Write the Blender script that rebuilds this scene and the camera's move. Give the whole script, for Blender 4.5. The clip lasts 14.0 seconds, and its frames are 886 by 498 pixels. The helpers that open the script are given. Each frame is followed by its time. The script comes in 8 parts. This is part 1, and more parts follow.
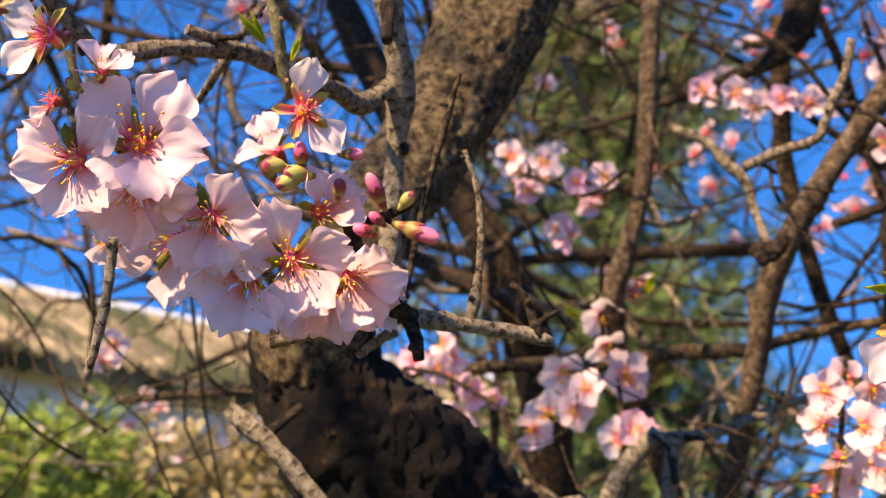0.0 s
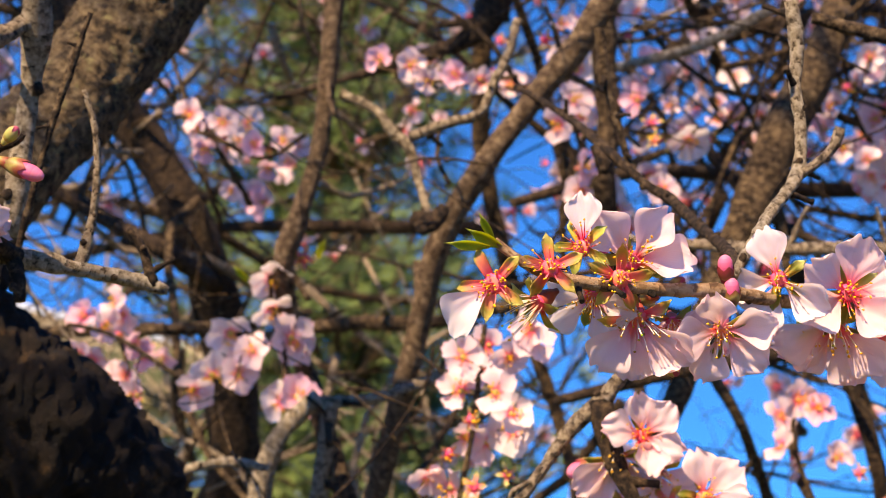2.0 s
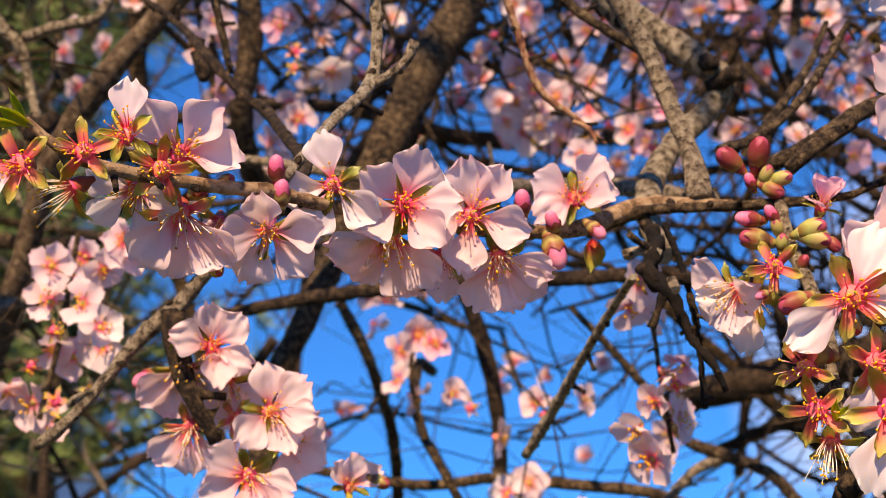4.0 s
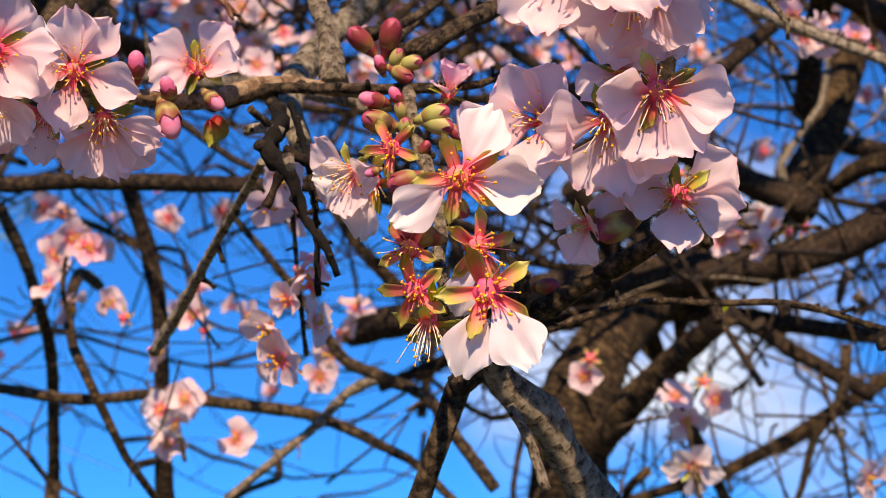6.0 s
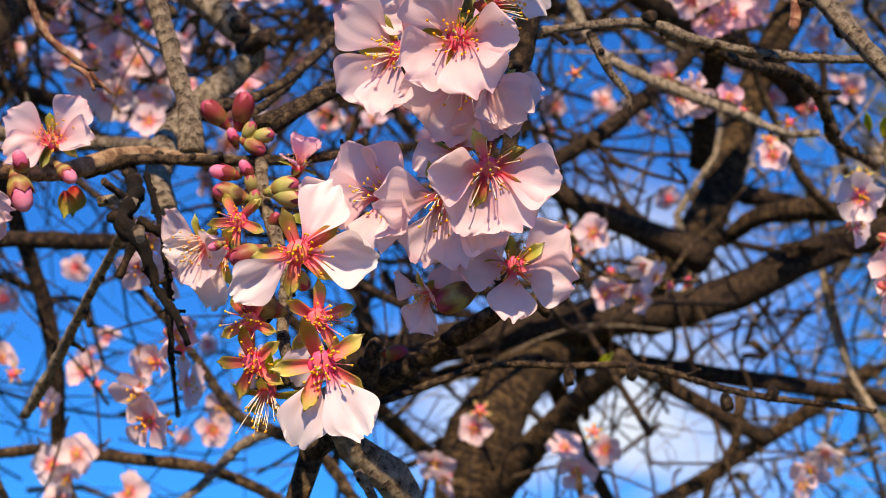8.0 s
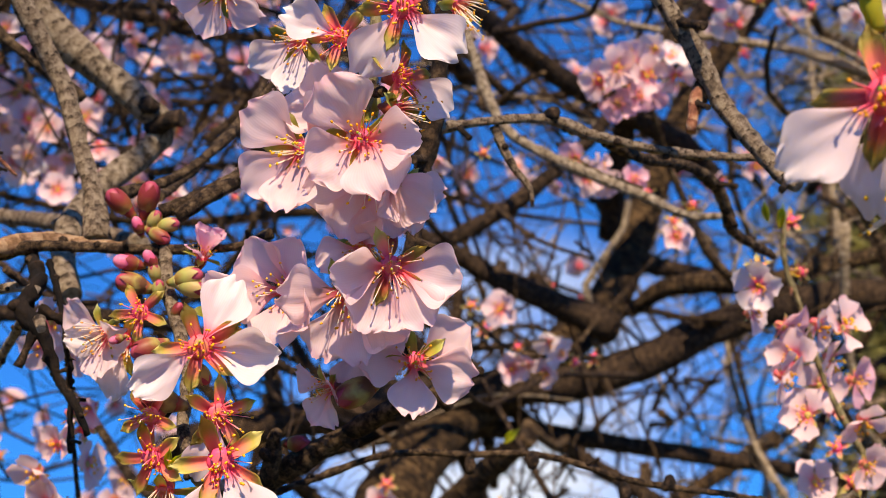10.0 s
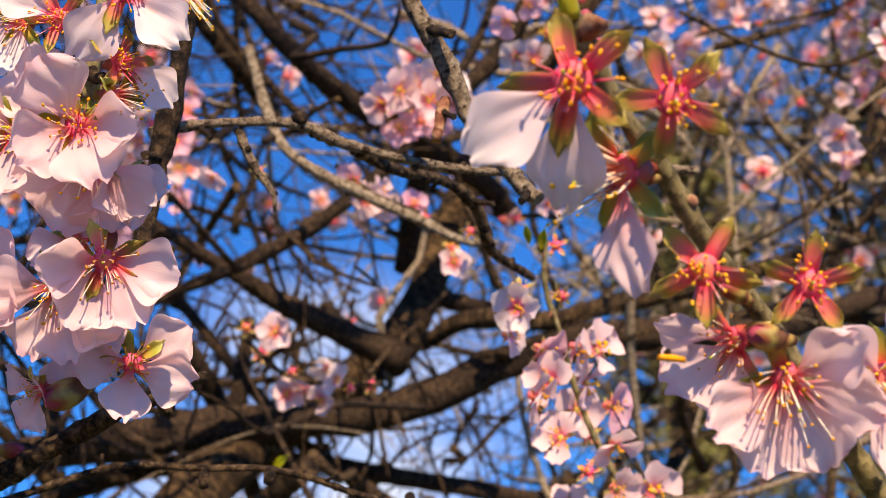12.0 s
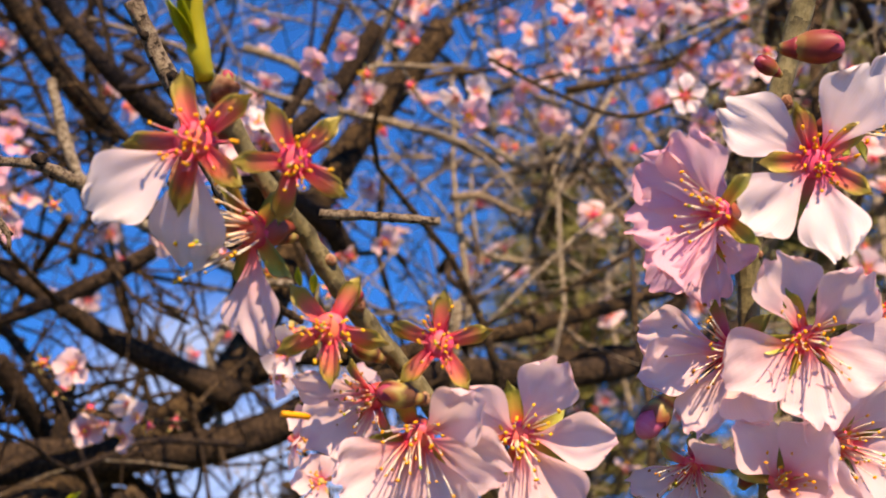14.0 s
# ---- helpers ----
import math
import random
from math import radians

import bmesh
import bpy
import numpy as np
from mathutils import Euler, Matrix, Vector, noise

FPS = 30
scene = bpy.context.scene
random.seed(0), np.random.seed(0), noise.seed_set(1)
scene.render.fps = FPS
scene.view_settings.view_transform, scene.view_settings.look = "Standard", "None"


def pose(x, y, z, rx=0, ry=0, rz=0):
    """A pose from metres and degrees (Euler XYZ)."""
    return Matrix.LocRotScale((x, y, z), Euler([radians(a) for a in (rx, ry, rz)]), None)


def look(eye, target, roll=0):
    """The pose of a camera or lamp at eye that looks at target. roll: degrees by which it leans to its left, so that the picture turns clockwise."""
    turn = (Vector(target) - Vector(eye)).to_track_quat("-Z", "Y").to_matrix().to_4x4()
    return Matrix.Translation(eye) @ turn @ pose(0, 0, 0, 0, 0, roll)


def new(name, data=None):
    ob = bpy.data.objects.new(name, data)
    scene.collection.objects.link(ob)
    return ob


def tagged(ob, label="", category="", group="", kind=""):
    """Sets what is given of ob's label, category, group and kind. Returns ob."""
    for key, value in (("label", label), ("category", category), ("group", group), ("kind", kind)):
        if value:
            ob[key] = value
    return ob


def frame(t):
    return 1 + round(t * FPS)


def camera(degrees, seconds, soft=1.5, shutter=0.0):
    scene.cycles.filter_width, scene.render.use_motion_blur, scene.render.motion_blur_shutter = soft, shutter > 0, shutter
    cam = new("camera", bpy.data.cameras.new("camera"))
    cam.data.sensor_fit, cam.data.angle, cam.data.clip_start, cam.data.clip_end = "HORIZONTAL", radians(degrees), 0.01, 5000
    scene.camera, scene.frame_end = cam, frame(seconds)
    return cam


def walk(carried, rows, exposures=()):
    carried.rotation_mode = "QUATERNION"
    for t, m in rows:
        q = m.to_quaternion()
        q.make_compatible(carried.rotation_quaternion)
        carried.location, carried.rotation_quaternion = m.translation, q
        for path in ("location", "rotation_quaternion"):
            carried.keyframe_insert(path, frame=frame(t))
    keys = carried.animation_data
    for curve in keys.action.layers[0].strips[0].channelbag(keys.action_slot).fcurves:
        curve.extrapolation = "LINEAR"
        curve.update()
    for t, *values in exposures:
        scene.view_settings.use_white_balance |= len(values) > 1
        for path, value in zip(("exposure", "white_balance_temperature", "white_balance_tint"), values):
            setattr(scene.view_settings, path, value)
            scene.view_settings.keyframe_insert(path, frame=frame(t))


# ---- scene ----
cam = camera(34, 14.0, soft=0.7)
cam.data.dof.use_dof, cam.data.dof.focus_distance = True, 0.39
cam.data.dof.aperture_fstop = cam.data.lens / 1000 / 0.0022
PATH = [
    (0, (-0.0000, 0.0000, 1.4999), (-0.0182, 0.9511, 1.8082), -0.88),
    (0.5, (0.0055, 0.0015, 1.4983), (0.0290, 0.9529, 1.8055), -0.91),
    (1, (0.0139, 0.0008, 1.4957), (0.0823, 0.9510, 1.7996), -1.08),
    (1.5, (0.0247, 0.0023, 1.4951), (0.1377, 0.9502, 1.7931), -1.13),
    (2, (0.0391, 0.0005, 1.4910), (0.2026, 0.9433, 1.7817), -1.19),
    (2.5, (0.0548, 0.0026, 1.4878), (0.2703, 0.9372, 1.7709), -1.05),
    (3, (0.0658, 0.0034, 1.4862), (0.3354, 0.9268, 1.7594), -1.05),
    (3.5, (0.0742, 0.0028, 1.4831), (0.3931, 0.9130, 1.7474), -1.11),
    (4, (0.0832, 0.0059, 1.4793), (0.4516, 0.9004, 1.7328), -1.18),
    (4.2, (0.0880, 0.0076, 1.4776), (0.4759, 0.8953, 1.7256), -1.24),
    (6.3, (0.1290, 0.0150, 1.4614), (0.6855, 0.8173, 1.6775), -0.30),
    (6.5, (0.1319, 0.0126, 1.4631), (0.6946, 0.8102, 1.6803), -0.39),
    (7, (0.1367, 0.0027, 1.4664), (0.7067, 0.7941, 1.6872), -0.45),
    (7.2, (0.1373, -0.0003, 1.4655), (0.7105, 0.7875, 1.6908), -0.64),
    (9.3, (0.1377, -0.0213, 1.4782), (0.7299, 0.7395, 1.7438), -1.24),
    (9.5, (0.1344, -0.0201, 1.4795), (0.7354, 0.7329, 1.7474), -1.24),
    (10, (0.1357, -0.0205, 1.4781), (0.7545, 0.7139, 1.7569), -1.30),
    (10.5, (0.1415, -0.0215, 1.4758), (0.7806, 0.6921, 1.7628), -1.31),
    (11, (0.1504, -0.0228, 1.4727), (0.8101, 0.6685, 1.7673), -1.28),
    (11.5, (0.1577, -0.0217, 1.4683), (0.8403, 0.6432, 1.7716), -1.53),
    (12, (0.1670, -0.0282, 1.4696), (0.8676, 0.6171, 1.7743), -1.56),
    (12.5, (0.1761, -0.0366, 1.4712), (0.8895, 0.5919, 1.7812), -1.29),
    (13, (0.1780, -0.0461, 1.4744), (0.9058, 0.5643, 1.7870), -1.59),
    (13.5, (0.1846, -0.0575, 1.4727), (0.9209, 0.5388, 1.7926), -1.69),
    (14, (0.1957, -0.0713, 1.4715), (0.9411, 0.5115, 1.7952), -1.70),
]
walk(cam, [(t, look(eye, target, roll)) for t, eye, target, roll in PATH], exposures=[(0.0, 1.22, 11000, 14), (2.0, 1.14, 10700, 14), (3.0, 0.91, 10800, 15), (4.2, 0.71, 10800, 16), (6.5, 0.60, 9100, 13), (10.0, 0.62, 9300, 14), (12.0, 0.77, 10100, 16), (14.0, 0.80, 10300, 17)])

# ---- world and sun ----
SUN_AZ, SUN_EL = radians(214), radians(43)
sun = new("sun", bpy.data.lights.new("sun", "SUN"))
sun.data.energy, sun.data.angle, sun.data.color = 4.8, radians(0.53), (1.0, 0.93, 0.83)
sun.matrix_world = look((0, 0, 0), (-math.sin(SUN_AZ) * math.cos(SUN_EL), -math.cos(SUN_AZ) * math.cos(SUN_EL), -math.sin(SUN_EL)))

world = bpy.data.worlds.new("sky")
scene.world = world
world.use_nodes = True
wn, wl = world.node_tree.nodes, world.node_tree.links
wn.clear()
sky = wn.new("ShaderNodeTexSky")
sky.sky_type, sky.sun_disc, sky.sun_elevation, sky.sun_rotation = "NISHITA", False, SUN_EL, SUN_AZ
sky.altitude, sky.air_density, sky.dust_density, sky.ozone_density = 900, 1.0, 0.2, 4.0
coord = wn.new("ShaderNodeTexCoord")
puffs = wn.new("ShaderNodeTexNoise")
puffs.inputs["Scale"].default_value, puffs.inputs["Detail"].default_value = 5.0, 6
stretch = wn.new("ShaderNodeMapping")
stretch.inputs["Scale"].default_value = (1, 1, 2.6)
stretch.inputs["Location"].default_value = (0.35, 0.1, 0.0)
cover = wn.new("ShaderNodeValToRGB")
cover.color_ramp.elements[0].position, cover.color_ramp.elements[1].position = 0.38, 0.62
cloud = wn.new("ShaderNodeMixRGB")
cloud.inputs[2].default_value = (2.3, 3.0, 4.4, 1)
back = wn.new("ShaderNodeBackground")
back.inputs["Strength"].default_value = 0.205
wout = wn.new("ShaderNodeOutputWorld")
wl.new(coord.outputs["Generated"], stretch.inputs["Vector"])
wl.new(stretch.outputs["Vector"], puffs.inputs["Vector"])
wl.new(puffs.outputs["Fac"], cover.inputs["Fac"])
near_bank = wn.new("ShaderNodeVectorMath")
near_bank.operation, near_bank.inputs[1].default_value = "DOT_PRODUCT", (0.675, 0.723, 0.148)
bank = wn.new("ShaderNodeMapRange")
bank.inputs["From Min"].default_value, bank.inputs["From Max"].default_value = 0.986, 0.9995
billow = wn.new("ShaderNodeMath")
billow.operation = "MULTIPLY"
wl.new(coord.outputs["Generated"], near_bank.inputs[0])
wl.new(near_bank.outputs["Value"], bank.inputs["Value"])
wl.new(cover.outputs["Color"], billow.inputs[0])
wl.new(bank.outputs["Result"], billow.inputs[1])
wl.new(billow.outputs[0], cloud.inputs[0])
deep = wn.new("ShaderNodeHueSaturation")
deep.inputs["Saturation"].default_value = 1.5
lift = wn.new("ShaderNodeVectorMath")
lift.inputs[1].default_value = (0, 0, 0.20)
wl.new(coord.outputs["Generated"], lift.inputs[0])
wl.new(lift.outputs["Vector"], sky.inputs["Vector"])
deep.inputs["Hue"].default_value = 0.516
wl.new(sky.outputs["Color"], deep.inputs["Color"])
wl.new(deep.outputs["Color"], cloud.inputs[1])
wl.new(cloud.outputs["Color"], back.inputs["Color"])
wl.new(back.outputs["Background"], wout.inputs["Surface"])

# ---- materials ----


def ramp_node(nodes, stops):
    node = nodes.new("ShaderNodeValToRGB")
    while len(node.color_ramp.elements) < len(stops):
        node.color_ramp.elements.new(0.5)
    for element, (at, colour) in zip(node.color_ramp.elements, stops):
        element.position, element.color = at, (*colour, 1)
    return node


def bark(name, stops, scale, bump, roughness=0.9, patch=None, plates=0.35, ring=0.24):
    """Bark: grain in two scales, rings of lenticels, patches of lichen."""
    m = bpy.data.materials.new(name)
    m.use_nodes = True
    n, l = m.node_tree.nodes, m.node_tree.links
    bsdf = n["Principled BSDF"]
    bsdf.inputs["Roughness"].default_value = roughness
    bsdf.inputs["Specular IOR Level"].default_value = 0.25
    place = n.new("ShaderNodeNewGeometry")
    fine, coarse, cell = n.new("ShaderNodeTexNoise"), n.new("ShaderNodeTexNoise"), n.new("ShaderNodeTexVoronoi")
    fine.inputs["Scale"].default_value, fine.inputs["Detail"].default_value = scale, 8
    fine.inputs["Roughness"].default_value = 0.7
    coarse.inputs["Scale"].default_value, coarse.inputs["Detail"].default_value = scale * 0.42, 5
    cell.feature, cell.inputs["Scale"].default_value = "DISTANCE_TO_EDGE", scale * 0.7
    for tex in (fine, coarse, cell):
        l.new(place.outputs["Position"], tex.inputs["Vector"])
    add = n.new("ShaderNodeMath")
    add.operation = "ADD"
    half = n.new("ShaderNodeMath")
    half.operation, half.inputs[1].default_value, half.inputs[2].default_value = "MULTIPLY_ADD", 0.85, -0.46
    l.new(fine.outputs["Fac"], add.inputs[0])
    l.new(coarse.outputs["Fac"], add.inputs[1])
    l.new(add.outputs[0], half.inputs[0])
    shade = ramp_node(n, stops)
    skin, rings, band = n.new("ShaderNodeUVMap"), n.new("ShaderNodeTexWave"), n.new("ShaderNodeMath")
    rings.bands_direction, rings.wave_profile = "X", "SAW"
    rings.inputs["Scale"].default_value, rings.inputs["Distortion"].default_value = 5.0, 7.0
    rings.inputs["Detail"].default_value, rings.inputs["Detail Scale"].default_value = 3.0, 1.6
    l.new(skin.outputs["UV"], rings.inputs["Vector"])
    band.operation, band.inputs[1].default_value = "MULTIPLY_ADD", ring
    l.new(rings.outputs["Fac"], band.inputs[0])
    l.new(half.outputs[0], band.inputs[2])
    l.new(band.outputs[0], shade.inputs["Fac"])
    colour = shade.outputs["Color"]
    if patch:
        grow = n.new("ShaderNodeTexNoise")
        grow.inputs["Scale"].default_value, grow.inputs["Detail"].default_value = patch[1], 7
        l.new(place.outputs["Position"], grow.inputs["Vector"])
        mask = ramp_node(n, [(patch[2], (0, 0, 0)), (patch[2] + 0.08, (1, 1, 1))])
        l.new(grow.outputs["Fac"], mask.inputs["Fac"])
        mix = n.new("ShaderNodeMixRGB")
        mix.inputs[2].default_value = (*patch[0], 1)
        l.new(mask.outputs["Color"], mix.inputs[0])
        l.new(colour, mix.inputs[1])
        colour = mix.outputs["Color"]
    l.new(colour, bsdf.inputs["Base Color"])
    crack = ramp_node(n, [(0.0, (0, 0, 0)), (0.16, (1, 1, 1))])
    l.new(cell.outputs["Distance"], crack.inputs["Fac"])
    warp = n.new("ShaderNodeMixRGB")
    warp.inputs[0].default_value = 0.02
    l.new(place.outputs["Position"], warp.inputs[1])
    l.new(fine.outputs["Color"], warp.inputs[2])
    l.new(warp.outputs["Color"], cell.inputs["Vector"])
    height = n.new("ShaderNodeMixRGB")
    height.blend_type, height.inputs[0].default_value = "MULTIPLY", plates
    l.new(fine.outputs["Fac"], height.inputs[1])
    l.new(crack.outputs["Color"], height.inputs[2])
    relief = n.new("ShaderNodeBump")
    relief.inputs["Strength"].default_value, relief.inputs["Distance"].default_value = 1.0, bump
    l.new(height.outputs["Color"], relief.inputs["Height"])
    l.new(relief.outputs["Normal"], bsdf.inputs["Normal"])
    return m


def tissue(name, stops, vary=0.12, through_light=0.45, roughness=0.55, veins=0.0, tone=(1, 1, 1), sheer=0.0, rim=0.0):
    """Thin plant tissue: colour along its length (UV x), fine veins across it, light passing through."""
    m = bpy.data.materials.new(name)
    m.use_nodes = True
    n, l = m.node_tree.nodes, m.node_tree.links
    bsdf, out = n["Principled BSDF"], n["Material Output"]
    bsdf.inputs["Roughness"].default_value = roughness
    bsdf.inputs["Specular IOR Level"].default_value = 0.3
    uv, split = n.new("ShaderNodeUVMap"), n.new("ShaderNodeSeparateXYZ")
    l.new(uv.outputs["UV"], split.inputs["Vector"])
    info, place = n.new("ShaderNodeObjectInfo"), n.new("ShaderNodeNewGeometry")
    mottle = n.new("ShaderNodeTexNoise")
    mottle.inputs["Scale"].default_value, mottle.inputs["Detail"].default_value = 260, 4
    l.new(place.outputs["Position"], mottle.inputs["Vector"])
    shift, some = n.new("ShaderNodeMath"), n.new("ShaderNodeMath")
    shift.operation, shift.inputs[1].default_value, shift.inputs[2].default_value = "MULTIPLY_ADD", vary, -vary * 0.5
    l.new(mottle.outputs["Fac"], shift.inputs[0])
    some.operation = "ADD"
    l.new(split.outputs["X"], some.inputs[0])
    l.new(shift.outputs[0], some.inputs[1])
    drift, more = n.new("ShaderNodeMath"), n.new("ShaderNodeMath")
    drift.operation, drift.inputs[1].default_value, drift.inputs[2].default_value = "MULTIPLY_ADD", vary, -vary * 0.5
    l.new(info.outputs["Random"], drift.inputs[0])
    more.operation = "ADD"
    l.new(some.outputs[0], more.inputs[0])
    l.new(drift.outputs[0], more.inputs[1])
    if rim:
        across, far_out, edge = n.new("ShaderNodeMath"), n.new("ShaderNodeMath"), n.new("ShaderNodeMath")
        across.operation, across.inputs[1].default_value, across.inputs[2].default_value = "MULTIPLY_ADD", 2.0, -1.0
        far_out.operation, far_out.inputs[1].default_value = "POWER", 4.0
        edge.operation, edge.inputs[1].default_value = "MULTIPLY_ADD", rim
        l.new(split.outputs["Y"], across.inputs[0])
        l.new(across.outputs[0], far_out.inputs[0])
        l.new(far_out.outputs[0], edge.inputs[0])
        l.new(more.outputs[0], edge.inputs[2])
        more = edge
    shade = ramp_node(n, stops)
    l.new(more.outputs[0], shade.inputs["Fac"])
    colour = shade.outputs["Color"]
    l.new(colour, bsdf.inputs["Base Color"])
    if veins:
        wave, lay = n.new("ShaderNodeTexWave"), n.new("ShaderNodeMapping")
        wave.bands_direction = "Y"
        wave.inputs["Scale"].default_value, wave.inputs["Distortion"].default_value = 8.0, 4.0
        wave.inputs["Detail"].default_value = 3
        lay.inputs["Scale"].default_value = (0.35, 1.0, 1.0)
        l.new(uv.outputs["UV"], lay.inputs["Vector"])
        l.new(lay.outputs["Vector"], wave.inputs["Vector"])
        relief = n.new("ShaderNodeBump")
        relief.inputs["Strength"].default_value, relief.inputs["Distance"].default_value = veins, 0.0006
        l.new(wave.outputs["Fac"], relief.inputs["Height"])
        l.new(relief.outputs["Normal"], bsdf.inputs["Normal"])
        streak, stain = n.new("ShaderNodeMath"), n.new("ShaderNodeMixRGB")
        streak.operation, streak.inputs[1].default_value = "MULTIPLY", 0.3
        l.new(wave.outputs["Fac"], streak.inputs[0])
        stain.blend_type, stain.inputs[2].default_value = "MULTIPLY", (0.94, 0.80, 0.83, 1)
        l.new(streak.outputs[0], stain.inputs[0])
        l.new(colour, stain.inputs[1])
        colour = stain.outputs["Color"]
        l.new(colour, bsdf.inputs["Base Color"])
    if through_light:
        glow, mix = n.new("ShaderNodeBsdfTranslucent"), n.new("ShaderNodeMixShader")
        warm = n.new("ShaderNodeMixRGB")
        warm.blend_type, warm.inputs[0].default_value, warm.inputs[2].default_value = ("MIX", 0.5, (*tone, 1)) if sheer else ("MULTIPLY", 1.0, (*tone, 1))
        l.new(colour, warm.inputs[1])
        l.new(warm.outputs["Color"], glow.inputs["Color"])
        mix.inputs[0].default_value = through_light
        l.new(bsdf.outputs[0], mix.inputs[1])
        l.new(glow.outputs[0], mix.inputs[2])
        l.new(mix.outputs[0], out.inputs["Surface"])
        if sheer:
            clear, thin = n.new("ShaderNodeBsdfTransparent"), n.new("ShaderNodeMixShader")
            clear.inputs["Color"].default_value = (1.0, 0.85, 0.85, 1)
            thin.inputs[0].default_value = sheer
            l.new(mix.outputs[0], thin.inputs[1])
            l.new(clear.outputs[0], thin.inputs[2])
            l.new(thin.outputs[0], out.inputs["Surface"])
    return m


BARK_GREY = bark("grey_bark", [(0.29, (0.04, 0.027, 0.018)), (0.47, (0.26, 0.185, 0.125)), (0.7, (0.52, 0.41, 0.29))], 1000, 0.0012)
BARK_PALE = bark("pale_bark", [(0.31, (0.07, 0.048, 0.03)), (0.48, (0.34, 0.26, 0.18)), (0.72, (0.58, 0.48, 0.36))], 850, 0.0012)
BARK_BROWN = bark("brown_bark", [(0.33, (0.012, 0.006, 0.003)), (0.5, (0.088, 0.054, 0.029)), (0.75, (0.28, 0.19, 0.11))], 600, 0.0008, ring=0.12)
# dark spurs and scars; on the deep limbs this colour also carries shade
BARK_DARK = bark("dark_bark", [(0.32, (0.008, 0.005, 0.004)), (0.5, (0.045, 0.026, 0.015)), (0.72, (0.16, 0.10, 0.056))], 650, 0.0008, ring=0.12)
BARK_TRUNK = bark("trunk_bark", [(0.27, (0.02, 0.013, 0.008)), (0.47, (0.19, 0.125, 0.068)), (0.7, (0.44, 0.32, 0.18))], 420, 0.0035,
                  patch=((0.34, 0.28, 0.13), 130, 0.6), plates=0.5, ring=0.08)
# darkened for deep limbs, so that their shade is in the colour
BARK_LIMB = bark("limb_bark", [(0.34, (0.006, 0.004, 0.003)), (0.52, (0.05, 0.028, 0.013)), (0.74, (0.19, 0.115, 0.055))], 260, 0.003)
BARK_BLACK = bark("blackish_bark", [(0.3, (0.003, 0.002, 0.002)), (0.54, (0.016, 0.009, 0.005)), (0.74, (0.16, 0.082, 0.03))], 120, 0.003, plates=0.2, ring=0.03)
BARK_RINGED = bark("ringed_bark", [(0.32, (0.07, 0.048, 0.03)), (0.48, (0.30, 0.22, 0.145)), (0.72, (0.56, 0.45, 0.32))], 650, 0.0015)
BARK_TAWNY = bark("tawny_bark", [(0.3, (0.10, 0.05, 0.025)), (0.5, (0.28, 0.16, 0.09)), (0.72, (0.46, 0.31, 0.19))], 500, 0.0006)
# lighter brown bark for two limbs, with the sun on them painted in
BARK_SUNLIT = bark("sunlit_bark", [(0.3, (0.045, 0.025, 0.014)), (0.5, (0.14, 0.09, 0.055)), (0.72, (0.33, 0.235, 0.15))], 550, 0.0008, ring=0.1)
BARK_RED = bark("red_bark", [(0.3, (0.10, 0.03, 0.02)), (0.5, (0.30, 0.12, 0.07)), (0.72, (0.48, 0.30, 0.18))], 350, 0.0006)
BARK_GREEN = bark("young_bark", [(0.3, (0.07, 0.055, 0.025)), (0.5, (0.17, 0.14, 0.065)), (0.72, (0.29, 0.24, 0.12))], 400, 0.0003, 0.6)
PETAL = tissue("petal", [(0.0, (0.88, 0.05, 0.12)), (0.12, (0.90, 0.20, 0.26)), (0.27, (0.89, 0.50, 0.54)), (0.5, (0.88, 0.64, 0.665)), (0.85, (0.90, 0.71, 0.725)), (1.0, (0.90, 0.57, 0.63))],
               0.16, 0.46, 0.6, 0.05, (1.0, 0.80, 0.82), 0.02)
PETAL_PINK = tissue("pink_petal", [(0.0, (0.84, 0.04, 0.20)), (0.2, (0.88, 0.34, 0.48)), (0.6, (0.88, 0.54, 0.65)), (1.0, (0.88, 0.45, 0.58))],
                    0.2, 0.46, 0.6, 0.05, (1.0, 0.74, 0.80), 0.02)
PETAL_WHITE = tissue("white_petal", [(0.0, (0.88, 0.03, 0.14)), (0.12, (0.90, 0.20, 0.34)), (0.28, (0.86, 0.66, 0.69)), (1.0, (0.79, 0.73, 0.735))],
                     0.08, 0.38, 0.6, 0.05, (1.0, 0.90, 0.91), 0.02)
SEPAL = tissue("sepal", [(0.0, (0.97, 0.10, 0.22)), (0.24, (0.96, 0.28, 0.28)), (0.5, (0.90, 0.36, 0.22)), (0.74, (0.58, 0.48, 0.12)), (1.0, (0.70, 0.61, 0.25))],
               0.25, 0.42, 0.6, rim=0.26)
SEPAL_GREEN = tissue("green_sepal", [(0.0, (0.85, 0.10, 0.10)), (0.28, (0.62, 0.40, 0.10)), (0.7, (0.42, 0.43, 0.09)), (1.0, (0.62, 0.60, 0.26))], 0.3, 0.4, 0.6, rim=0.2)
CUP = tissue("calyx_cup", [(0.0, (0.16, 0.03, 0.02)), (0.6, (0.36, 0.07, 0.03)), (1.0, (0.55, 0.06, 0.07))], 0.3, 0.1, 0.5)
HEART = tissue("flower_heart", [(0.0, (0.95, 0.06, 0.24)), (0.6, (0.95, 0.10, 0.22)), (1.0, (0.95, 0.28, 0.12))], 0.4, 0.2, 0.5)
